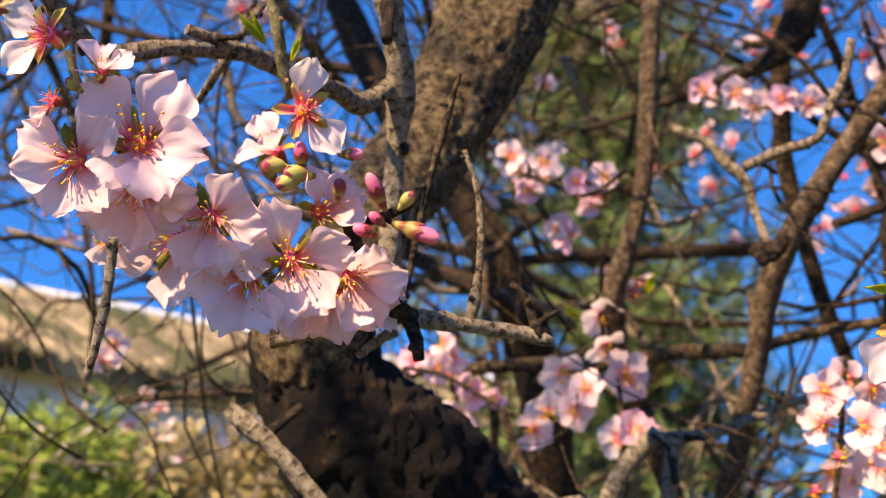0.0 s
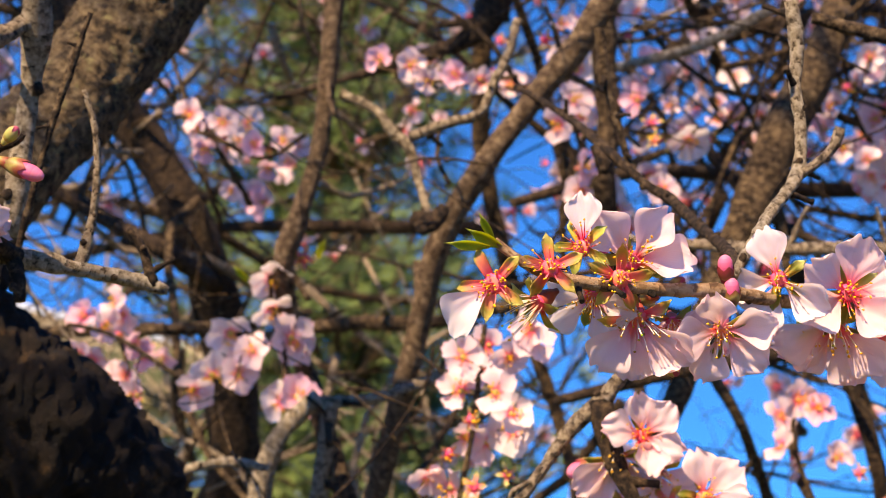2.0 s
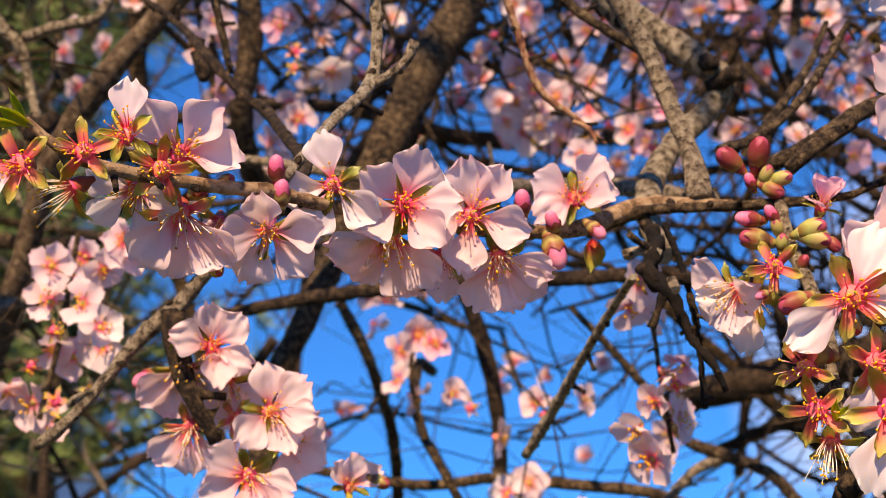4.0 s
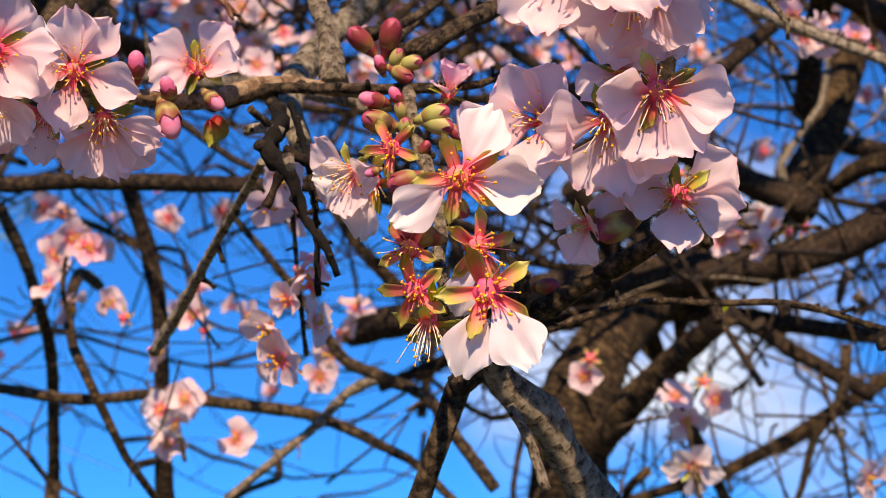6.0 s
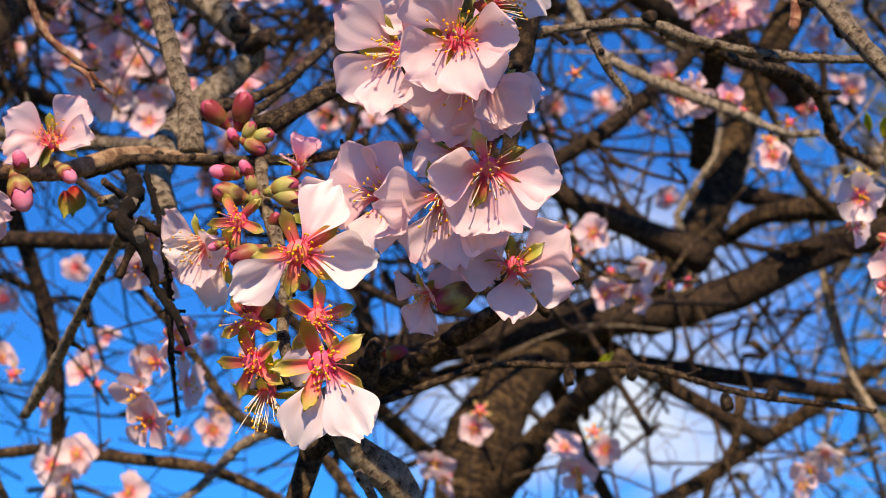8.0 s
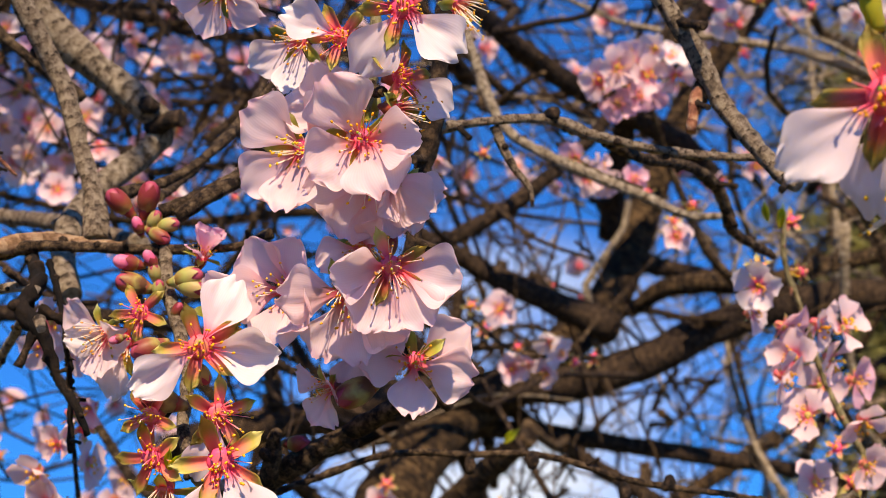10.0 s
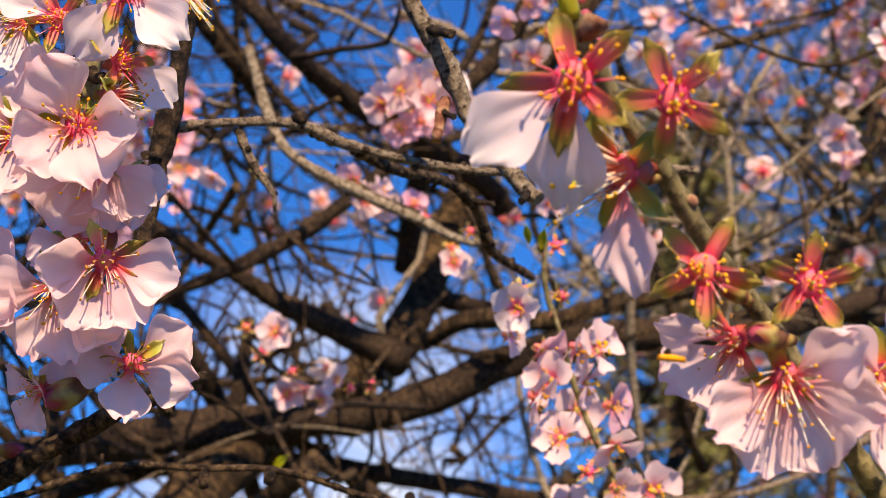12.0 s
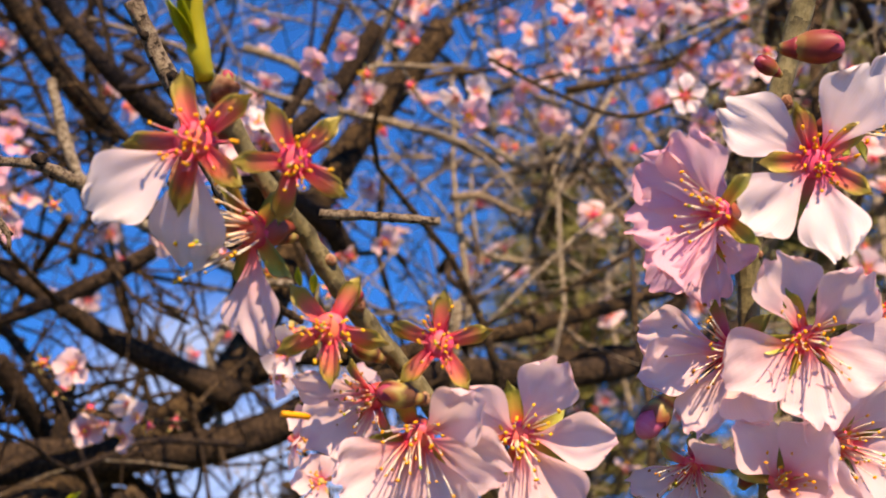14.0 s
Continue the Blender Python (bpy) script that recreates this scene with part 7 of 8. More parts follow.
small_blossom(mid_p, pose(1.531, 0.701, 2.271, 142, 4, -54), 0.0341, "pink")
small_blossom(mid_p, pose(1.513, 0.808, 2.282, 82, -44, -81), 0.0348, "pale")
small_blossom(mid_p, pose(1.428, 0.643, 2.243, 105, -42, -37), 0.0355, "pink")
small_blossom(mid_p, pose(1.228, 0.502, 2.091, 139, -45, -32), 0.0308, "pink")
small_blossom(mid_p, pose(1.510, 0.598, 2.104, 115, -6, -35), 0.0359, "pink")
small_blossom(mid_p, pose(1.253, 0.496, 2.109, 130, 14, -80), 0.0307, "pink")
small_blossom(mid_p, pose(1.491, 0.559, 2.219, 137, -24, -78), 0.0300, "pink")
small_blossom(mid_p, pose(1.254, 0.458, 1.976, -163, -78, -101), 0.0259, "pink")
small_blossom(mid_p, pose(1.316, 0.706, 2.188, 109, -11, -92), 0.0331, "pink")
small_blossom(mid_p, pose(1.497, 0.556, 2.064, 81, -24, -72), 0.0288, "pale")
small_blossom(mid_p, pose(1.232, 0.548, 2.088, 150, 11, -64), 0.0257, "pale")
small_blossom(mid_p, pose(1.308, 0.533, 2.133, 131, -37, -115), 0.0285, "pale")
small_blossom(mid_p, pose(1.474, 0.736, 2.224, 131, -9, -77), 0.0386, "pale")
small_blossom(mid_p, pose(1.379, 0.669, 2.246, 144, -43, -62), 0.0353, "pink")
small_blossom(mid_p, pose(1.562, 0.715, 2.245, 150, -48, -93), 0.0378, "pale")
small_blossom(mid_p, pose(1.223, 0.419, 1.999, 89, -54, -85), 0.0275, "pink")
small_blossom(mid_p, pose(1.551, 0.740, 2.129, 150, -45, -66), 0.0344, "pale")
small_blossom(mid_p, pose(1.628, 0.600, 2.166, 106, -6, -68), 0.0320, "pink")
small_blossom(mid_p, pose(1.463, 0.525, 2.151, 162, -54, -61), 0.0314, "star")
small_blossom(mid_p, pose(1.565, 0.620, 2.225, 145, 3, -84), 0.0351, "pink")
small_blossom(mid_p, pose(1.185, 0.525, 2.042, 167, -39, -68), 0.0294, "pale")
small_blossom(mid_p, pose(1.334, 0.617, 2.164, 63, -22, -12), 0.0315, "pink")
small_blossom(mid_p, pose(1.204, 0.442, 2.060, 154, 13, -64), 0.0277, "pale")
small_blossom(mid_p, pose(1.598, 0.763, 2.333, 77, -42, -12), 0.0397, "pink")
small_blossom(mid_p, pose(1.203, 0.636, 2.023, 125, -12, -43), 0.0255, "pink")
small_blossom(mid_p, pose(1.455, 0.554, 2.041, 141, -56, -44), 0.0329, "pale")
small_blossom(mid_p, pose(1.141, 0.529, 2.012, 31, -73, 44), 0.0270, "pale")
small_blossom(mid_p, pose(1.432, 0.587, 2.181, 95, -44, -95), 0.0331, "pale")
small_blossom(mid_p, pose(1.436, 0.565, 2.115, 139, -29, -116), 0.0356, "pale")
small_blossom(mid_p, pose(1.340, 0.531, 2.147, 136, -24, -74), 0.0294, "pale")
small_blossom(mid_p, pose(1.227, 0.415, 1.997, 172, -33, -70), 0.0255, "pale")
small_blossom(mid_p, pose(1.247, 0.535, 2.086, 86, -52, -25), 0.0269, "pink")
small_blossom(mid_p, pose(1.552, 0.574, 2.123, 135, 27, -79), 0.0323, "pale")
small_blossom(mid_p, pose(1.449, 0.812, 2.120, 111, -54, -90), 0.0396, "star")
small_blossom(mid_p, pose(1.497, 0.701, 2.099, 107, -42, -99), 0.0307, "star")
small_blossom(mid_p, pose(1.321, 0.563, 2.171, 132, -58, -40), 0.0274, "pink")
small_blossom(mid_p, pose(1.222, 0.498, 2.083, 118, -5, -49), 0.0300, "pink")
small_blossom(mid_p, pose(1.449, 0.738, 2.250, 76, -28, -81), 0.0337, "star")
small_blossom(mid_p, pose(1.514, 0.599, 2.079, 91, -11, -88), 0.0305, "pink")
small_blossom(mid_p, pose(1.544, 0.583, 2.127, 174, -33, -83), 0.0333, "pink")
small_blossom(mid_p, pose(1.469, 0.521, 2.195, 76, -50, -24), 0.0337, "pale")
small_blossom(mid_p, pose(1.309, 0.605, 2.189, 151, -8, -71), 0.0271, "pale")
small_blossom(mid_p, pose(1.286, 0.432, 2.059, 140, -56, -98), 0.0260, "pale")
small_blossom(mid_p, pose(1.316, 0.608, 2.149, 72, -45, -70), 0.0272, "star")
small_blossom(mid_p, pose(1.342, 0.671, 2.070, 78, -42, -30), 0.0323, "pale")
small_blossom(mid_p, pose(1.394, 0.568, 2.035, 124, -33, -58), 0.0277, "pale")
small_blossom(mid_p, pose(1.354, 0.743, 2.211, 92, -35, -8), 0.0312, "star")
small_blossom(mid_p, pose(1.277, 0.646, 2.047, 128, -52, -48), 0.0286, "pink")
small_blossom(mid_p, pose(1.361, 0.715, 2.193, 82, -21, -14), 0.0306, "pale")
small_blossom(mid_p, pose(1.539, 0.762, 2.253, 171, -55, -85), 0.0383, "pink")
small_blossom(mid_p, pose(1.545, 0.567, 2.277, 104, -55, -34), 0.0384, "star")
small_blossom(mid_p, pose(1.272, 0.661, 2.080, 141, -12, -63), 0.0335, "pink")
small_blossom(mid_p, pose(1.329, 0.450, 2.131, 123, -29, -106), 0.0277, "pale")
small_blossom(mid_p, pose(1.585, 0.640, 2.213, 142, -18, -86), 0.0357, "pink")
small_blossom(mid_p, pose(1.395, 0.522, 2.168, -180, -35, -83), 0.0274, "pink")
small_blossom(mid_p, pose(1.474, 0.680, 2.111, 126, 4, -73), 0.0354, "pale")
small_blossom(mid_p, pose(1.307, 0.453, 2.100, 146, -21, -83), 0.0263, "star")
small_blossom(mid_p, pose(1.440, 0.614, 2.158, 124, 22, -85), 0.0336, "pale")
small_blossom(mid_p, pose(1.263, 0.447, 2.023, 121, -51, -94), 0.0281, "pale")
small_blossom(mid_p, pose(1.267, 0.597, 2.104, 141, -54, -44), 0.0285, "pale")
small_blossom(mid_p, pose(1.242, 0.416, 2.071, 87, -20, -33), 0.0237, "pink")
small_blossom(mid_p, pose(1.409, 0.486, 2.151, 101, -51, -13), 0.0292, "star")
small_blossom(mid_p, pose(1.306, 0.600, 2.093, 162, -43, -53), 0.0301, "star")
small_blossom(mid_p, pose(1.362, 0.702, 2.236, -175, -45, -82), 0.0369, "pink")
small_blossom(mid_p, pose(1.682, 0.624, 2.157, 132, -1, -78), 0.0354, "star")
small_blossom(mid_p, pose(1.222, 0.600, 2.012, 159, -21, -81), 0.0302, "pink")
small_blossom(mid_p, pose(1.661, 0.654, 2.337, 104, -40, -110), 0.0433, "pale")
small_blossom(mid_p, pose(1.502, 0.535, 2.231, 86, -37, -41), 0.0292, "pale")
small_blossom(mid_p, pose(1.420, 0.793, 2.209, 65, -22, -46), 0.0373, "pale")
small_blossom(mid_p, pose(1.525, 0.611, 2.278, 105, -24, -96), 0.0392, "pink")
small_blossom(mid_p, pose(1.228, 0.657, 2.002, 107, -33, -108), 0.0295, "pale")
small_blossom(mid_p, pose(1.406, 0.613, 2.217, 84, -19, -70), 0.0329, "pink")
small_blossom(mid_p, pose(1.539, 0.588, 2.171, 169, -27, -84), 0.0347, "pale")
small_blossom(mid_p, pose(1.217, 0.639, 2.077, 81, -59, -82), 0.0277, "pink")
small_blossom(mid_p, pose(1.462, 0.756, 2.191, 85, -3, -46), 0.0366, "pale")
small_blossom(mid_p, pose(1.580, 0.626, 2.229, 167, -43, -77), 0.0401, "star")
small_blossom(mid_p, pose(1.498, 0.615, 2.164, 100, -35, -4), 0.0327, "pink")
small_blossom(mid_p, pose(1.568, 0.629, 2.220, 128, -15, -33), 0.0397, "star")
small_blossom(mid_p, pose(1.559, 0.699, 2.314, 74, -23, -32), 0.0359, "pale")
small_blossom(mid_p, pose(1.168, 0.549, 2.094, 106, -14, -29), 0.0302, "pale")
small_blossom(mid_p, pose(1.531, 0.759, 2.139, 135, 34, -88), 0.0319, "pale")
small_blossom(mid_p, pose(0.899, 0.463, 1.880, 144, 33, -82), 0.0266, "white")
small_blossom(mid_p, pose(0.934, 0.474, 1.900, 162, -74, -81), 0.0272, "white")
small_blossom(mid_p, pose(0.875, 0.436, 1.852, 149, -48, -73), 0.0297, "pink")
small_blossom(mid_p, pose(0.956, 0.358, 1.807, 125, -16, -85), 0.0268, "pale")
small_blossom(mid_p, pose(1.051, 0.401, 1.833, 73, -56, -69), 0.0261, "pale")
small_blossom(mid_p, pose(1.048, 0.404, 1.824, -180, -49, -77), 0.0268, "pink")
small_blossom(mid_p, pose(0.784, 0.481, 1.870, 138, -22, -107), 0.0254, "pink")
small_blossom(mid_p, pose(0.815, 0.490, 1.896, 133, -34, -47), 0.0234, "pink")
small_blossom(mid_p, pose(0.876, 0.522, 1.908, 111, -41, -114), 0.0318, "star")
small_blossom(mid_p, pose(0.855, 0.467, 1.875, 171, -43, -73), 0.0258, "star")
small_blossom(mid_p, pose(0.829, 0.512, 1.872, 138, -35, -112), 0.0263, "white")
small_blossom(mid_p, pose(1.064, 0.319, 1.916, 85, -60, -38), 0.0318, "pale")
small_blossom(mid_p, pose(0.956, 0.266, 1.870, 159, 6, -58), 0.0251, "star")
small_blossom(mid_p, pose(1.034, 0.314, 1.911, 119, -22, -98), 0.0247, "pale")
mid_upper = spray("pale almond blossom beside the upright limb")
stem(mid_upper, [(0.1014, 0.8634, 1.8304, 0.0015), (0.0770, 0.8805, 1.8200, 0.0015), (0.0487, 0.8882, 1.8333, 0.0015), (0.0286, 0.8862, 1.8409, 0.0011)], BARK_BROWN)
small_blossom(mid_upper, pose(0.0284, 0.8740, 1.8448, 114, -64, -39), 0.0242, "pale")
small_blossom(mid_upper, pose(0.0491, 0.8747, 1.8407, 97, -37, 12), 0.0235, "pale")
small_blossom(mid_upper, pose(0.0389, 0.8811, 1.8250, 155, -39, -57), 0.0220, "pink")
small_blossom(mid_upper, pose(0.0706, 0.8780, 1.8282, 103, -17, -34), 0.0205, "pink")
small_blossom(mid_upper, pose(0.0873, 0.8755, 1.8307, 110, -60, 2), 0.0220, "pale")
small_blossom(mid_upper, pose(0.0798, 0.8824, 1.8140, 163, -32, -61), 0.0191, "pink")
small_blossom(mid_upper, pose(0.0566, 0.8889, 1.8002, 133, -29, -53), 0.0176, "pale")
small_blossom(mid_upper, pose(0.0337, 0.8768, 1.8372, 114, -7, -50), 0.0191, "pale")
mid_row = spray("short row of pale almond blossom on a thin level twig")
stem(mid_row, [(0.1263, 0.7956, 1.8541, 0.0010), (0.1589, 0.7944, 1.8436, 0.0010), (0.1908, 0.7894, 1.8388, 0.0010), (0.2219, 0.7802, 1.8412, 0.0014)], BARK_BROWN)
small_blossom(mid_row, pose(0.1395, 0.7846, 1.8489, 102, 5, -23), 0.0210, "pink")
small_blossom(mid_row, pose(0.1571, 0.7827, 1.8457, 100, -25, 6), 0.0224, "pale")
small_blossom(mid_row, pose(0.1682, 0.7841, 1.8371, 140, -37, -50), 0.0190, "pale")
small_blossom(mid_row, pose(0.1840, 0.7794, 1.8400, 107, -34, -43), 0.0204, "pink")
small_blossom(mid_row, pose(0.1986, 0.7774, 1.8363, 126, -18, -5), 0.0210, "pale")
mid_q = spray("dense pale almond blossom behind the ringed branch")
stem(mid_q, [(0.496, 0.897, 1.889, 0.0016), (0.543, 0.883, 1.864, 0.0016), (0.591, 0.870, 1.839, 0.0016)], BARK_BROWN)
small_blossom(mid_q, pose(0.753, 0.770, 1.868, 102, -24, -43), 0.0295, "pink")
small_blossom(mid_q, pose(0.788, 0.997, 1.885, 87, -11, 26), 0.0284, "pale")
small_blossom(mid_q, pose(0.677, 0.861, 1.819, 117, -28, 9), 0.0247, "star")
small_blossom(mid_q, pose(0.677, 1.088, 2.023, 166, -44, -41), 0.0289, "pale")
small_blossom(mid_q, pose(0.648, 0.886, 1.844, 136, -35, -10), 0.0286, "pale")
small_blossom(mid_q, pose(0.591, 1.079, 1.897, 101, -7, -29), 0.0313, "pink")
small_blossom(mid_q, pose(0.725, 0.852, 1.895, 101, -32, -23), 0.0282, "white")
small_blossom(mid_q, pose(0.719, 1.008, 1.988, 80, -20, -45), 0.0320, "white")
small_blossom(mid_q, pose(0.782, 0.990, 1.989, 151, -49, -58), 0.0298, "pink")
small_blossom(mid_q, pose(0.578, 1.003, 1.907, 152, -41, -18), 0.0277, "white")
small_blossom(mid_q, pose(0.825, 0.930, 1.924, 146, -37, -17), 0.0296, "pale")
small_blossom(mid_q, pose(0.707, 0.776, 1.789, 124, -45, -35), 0.0284, "pink")
small_blossom(mid_q, pose(0.609, 0.801, 1.893, 125, -2, -56), 0.0276, "pale")
small_blossom(mid_q, pose(0.670, 0.992, 1.941, 133, -30, -93), 0.0345, "pale")
small_blossom(mid_q, pose(0.727, 1.043, 1.939, 127, -40, -53), 0.0359, "pale")
small_blossom(mid_q, pose(0.621, 0.853, 1.810, 60, 5, 12), 0.0239, "white")
small_blossom(mid_q, pose(0.625, 1.042, 1.891, 167, -42, -71), 0.0331, "white")
small_blossom(mid_q, pose(0.728, 1.107, 1.900, 85, -8, -41), 0.0369, "star")
small_blossom(mid_q, pose(0.675, 0.944, 1.962, 144, -27, -87), 0.0274, "pink")
small_blossom(mid_q, pose(0.628, 1.025, 1.991, 116, -10, -57), 0.0276, "pale")
small_blossom(mid_q, pose(0.807, 0.824, 1.941, 145, -36, -123), 0.0289, "pink")
small_blossom(mid_q, pose(0.709, 1.063, 2.002, 60, -31, 8), 0.0324, "pale")
small_blossom(mid_q, pose(0.609, 0.857, 1.837, 73, -6, -16), 0.0251, "pink")
small_blossom(mid_q, pose(0.622, 1.139, 1.960, 79, -32, 13), 0.0307, "pale")
small_blossom(mid_q, pose(0.600, 0.922, 1.928, 142, -36, -14), 0.0308, "pale")
small_blossom(mid_q, pose(0.676, 0.794, 1.804, 67, -4, -25), 0.0234, "pale")
small_blossom(mid_q, pose(0.808, 0.943, 1.971, 80, -42, -41), 0.0304, "star")
small_blossom(mid_q, pose(0.591, 0.848, 1.805, 74, -19, -13), 0.0286, "star")
small_blossom(mid_q, pose(0.708, 0.751, 1.868, 169, -51, -44), 0.0254, "white")
small_blossom(mid_q, pose(0.879, 1.021, 1.998, 137, -7, -70), 0.0354, "pink")
small_blossom(mid_q, pose(0.643, 1.071, 1.961, 51, -64, 32), 0.0288, "pale")
small_blossom(mid_q, pose(0.787, 1.079, 1.967, 137, -31, -33), 0.0297, "pale")
small_blossom(mid_q, pose(0.601, 1.010, 1.937, 127, 7, -63), 0.0334, "star")
small_blossom(mid_q, pose(0.731, 0.945, 1.867, 130, -24, -72), 0.0319, "pale")
small_blossom(mid_q, pose(0.946, 1.025, 1.934, 77, -39, -47), 0.0312, "pink")
small_blossom(mid_q, pose(0.714, 0.760, 1.855, 140, -40, -112), 0.0271, "pale")
small_blossom(mid_q, pose(0.517, 0.798, 1.863, 116, -7, -43), 0.0243, "pale")
small_blossom(mid_q, pose(0.687, 1.044, 1.904, 123, -17, -25), 0.0281, "white")
small_blossom(mid_q, pose(0.686, 0.976, 1.981, 133, -46, -89), 0.0283, "pale")
small_blossom(mid_q, pose(0.833, 0.968, 1.930, 115, -2, -60), 0.0280, "white")
small_blossom(mid_q, pose(0.515, 0.812, 1.779, 86, -44, -27), 0.0267, "pale")
small_blossom(mid_q, pose(0.719, 0.923, 1.960, 70, -59, -27), 0.0290, "pink")
small_blossom(mid_q, pose(0.574, 0.831, 1.905, 145, -41, -48), 0.0229, "pink")
small_blossom(mid_q, pose(0.523, 0.926, 1.860, 141, -8, -25), 0.0247, "pale")
small_blossom(mid_q, pose(0.669, 0.741, 1.874, 106, -49, -51), 0.0219, "pale")
small_blossom(mid_q, pose(0.719, 1.088, 1.933, 108, -3, -24), 0.0346, "pink")
small_blossom(mid_q, pose(0.718, 1.072, 1.930, 131, -31, -45), 0.0299, "pale")
small_blossom(mid_q, pose(0.552, 0.924, 1.863, 135, -8, -23), 0.0268, "pink")
small_blossom(mid_q, pose(0.823, 0.906, 1.899, 120, -40, -11), 0.0317, "pale")
small_blossom(mid_q, pose(0.789, 0.890, 1.948, 116, -55, -20), 0.0323, "pale")
small_blossom(mid_q, pose(0.894, 0.994, 1.927, 146, -43, -32), 0.0309, "star")
small_blossom(mid_q, pose(0.857, 0.984, 1.937, 156, -32, -68), 0.0345, "pink")
small_blossom(mid_q, pose(0.678, 0.971, 1.928, 111, 8, -77), 0.0293, "pink")
small_blossom(mid_q, pose(0.670, 0.945, 1.842, 138, -69, -47), 0.0312, "pale")
small_blossom(mid_q, pose(0.497, 0.872, 1.910, 126, -55, -36), 0.0237, "white")
small_blossom(mid_q, pose(0.608, 1.073, 2.004, 125, -32, -47), 0.0361, "pink")
small_blossom(mid_q, pose(0.640, 1.162, 1.920, 69, -72, 25), 0.0385, "pale")
small_blossom(mid_q, pose(0.603, 0.898, 1.836, 79, -48, -57), 0.0304, "pale")
small_blossom(mid_q, pose(0.622, 1.105, 2.014, 122, -3, -45), 0.0367, "white")
small_blossom(mid_q, pose(0.549, 0.940, 1.848, 140, 8, -35), 0.0279, "pale")
small_blossom(mid_q, pose(0.533, 0.806, 1.878, 85, -26, 8), 0.0273, "pale")
small_blossom(mid_q, pose(0.575, 0.905, 1.873, 99, -30, -18), 0.0305, "pale")
small_blossom(mid_q, pose(0.796, 0.817, 1.917, 59, -58, 0), 0.0297, "pink")
small_blossom(mid_q, pose(0.617, 0.752, 1.867, 116, -72, 3), 0.0239, "pink")
small_blossom(mid_q, pose(0.607, 0.880, 1.822, 134, -40, -73), 0.0251, "pink")
small_blossom(mid_q, pose(0.500, 0.893, 1.830, 149, 16, -42), 0.0269, "white")
small_blossom(mid_q, pose(0.465, 0.829, 1.816, 75, -20, -30), 0.0215, "pale")
small_blossom(mid_q, pose(0.552, 0.914, 1.862, 102, -14, -48), 0.0264, "pale")
small_blossom(mid_q, pose(0.765, 0.957, 1.959, 174, -39, -47), 0.0298, "pink")
small_blossom(mid_q, pose(0.827, 0.865, 1.893, 114, -59, -81), 0.0321, "pale")
mid_r = spray("scattered almond blossom in the upper crown")
stem(mid_r, [(0.425, 1.140, 2.046, 0.0015), (0.516, 1.127, 2.029, 0.0020), (0.606, 1.120, 1.994, 0.0020)], BARK_BROWN)
small_blossom(mid_r, pose(0.566, 1.098, 2.045, 146, -34, -18), 0.0327, "pale")
small_blossom(mid_r, pose(0.383, 1.045, 1.955, 125, -40, -89), 0.0292, "pale")
small_blossom(mid_r, pose(0.651, 1.327, 2.193, 115, -37, -54), 0.0339, "pink")
small_blossom(mid_r, pose(0.662, 1.429, 2.109, 155, -55, -16), 0.0346, "pale")
small_blossom(mid_r, pose(0.468, 1.030, 2.034, 138, -22, -14), 0.0267, "pale")
small_blossom(mid_r, pose(0.518, 1.257, 2.054, 126, -72, -9), 0.0304, "pale")
small_blossom(mid_r, pose(0.435, 1.252, 2.125, 104, -3, -48), 0.0339, "pale")
small_blossom(mid_r, pose(0.394, 1.087, 2.060, 81, -15, -36), 0.0300, "pale")
small_blossom(mid_r, pose(0.558, 0.996, 1.922, 96, -44, -1), 0.0274, "pale")
small_blossom(mid_r, pose(0.395, 1.069, 2.034, 79, -49, -28), 0.0298, "white")
small_blossom(mid_r, pose(0.533, 1.377, 2.042, 72, -18, 11), 0.0335, "pink")
small_blossom(mid_r, pose(0.676, 1.390, 2.054, 66, -50, -19), 0.0383, "star")
small_blossom(mid_r, pose(0.803, 1.345, 2.111, 50, -49, 3), 0.0336, "star")
small_blossom(mid_r, pose(0.531, 1.013, 1.933, 157, -74, -37), 0.0231, "pale")
small_blossom(mid_r, pose(0.781, 1.363, 2.049, 63, -59, -24), 0.0322, "pink")
small_blossom(mid_r, pose(0.620, 1.390, 2.214, 129, -15, -30), 0.0367, "pale")
small_blossom(mid_r, pose(0.446, 1.055, 1.918, 104, -18, 6), 0.0264, "star")
small_blossom(mid_r, pose(0.539, 1.145, 1.982, 169, -41, -34), 0.0267, "white")
small_blossom(mid_r, pose(0.479, 1.154, 2.045, 64, -61, 37), 0.0290, "pale")
small_blossom(mid_r, pose(0.619, 1.232, 2.146, 167, -45, -29), 0.0305, "star")
small_blossom(mid_r, pose(0.514, 1.434, 2.069, 126, -23, -62), 0.0377, "pale")
small_blossom(mid_r, pose(0.571, 1.402, 2.190, 148, 28, -42), 0.0318, "pale")
small_blossom(mid_r, pose(0.603, 1.362, 2.206, 86, -23, -4), 0.0359, "pale")
small_blossom(mid_r, pose(0.599, 1.215, 2.031, 72, -17, -54), 0.0300, "pale")
small_blossom(mid_r, pose(0.551, 1.384, 2.130, 91, -46, -16), 0.0339, "pale")
small_blossom(mid_r, pose(0.506, 1.307, 2.085, 135, -30, -54), 0.0344, "pale")
small_blossom(mid_r, pose(0.755, 1.398, 2.054, 50, -56, 11), 0.0366, "pink")
small_blossom(mid_r, pose(0.569, 1.312, 2.050, 117, -31, -15), 0.0301, "pink")
small_blossom(mid_r, pose(0.452, 1.055, 2.005, 85, -24, 9), 0.0289, "white")
small_blossom(mid_r, pose(0.513, 1.410, 2.126, -172, -52, -45), 0.0315, "star")
small_blossom(mid_r, pose(0.729, 1.396, 2.107, 145, -44, -17), 0.0342, "star")
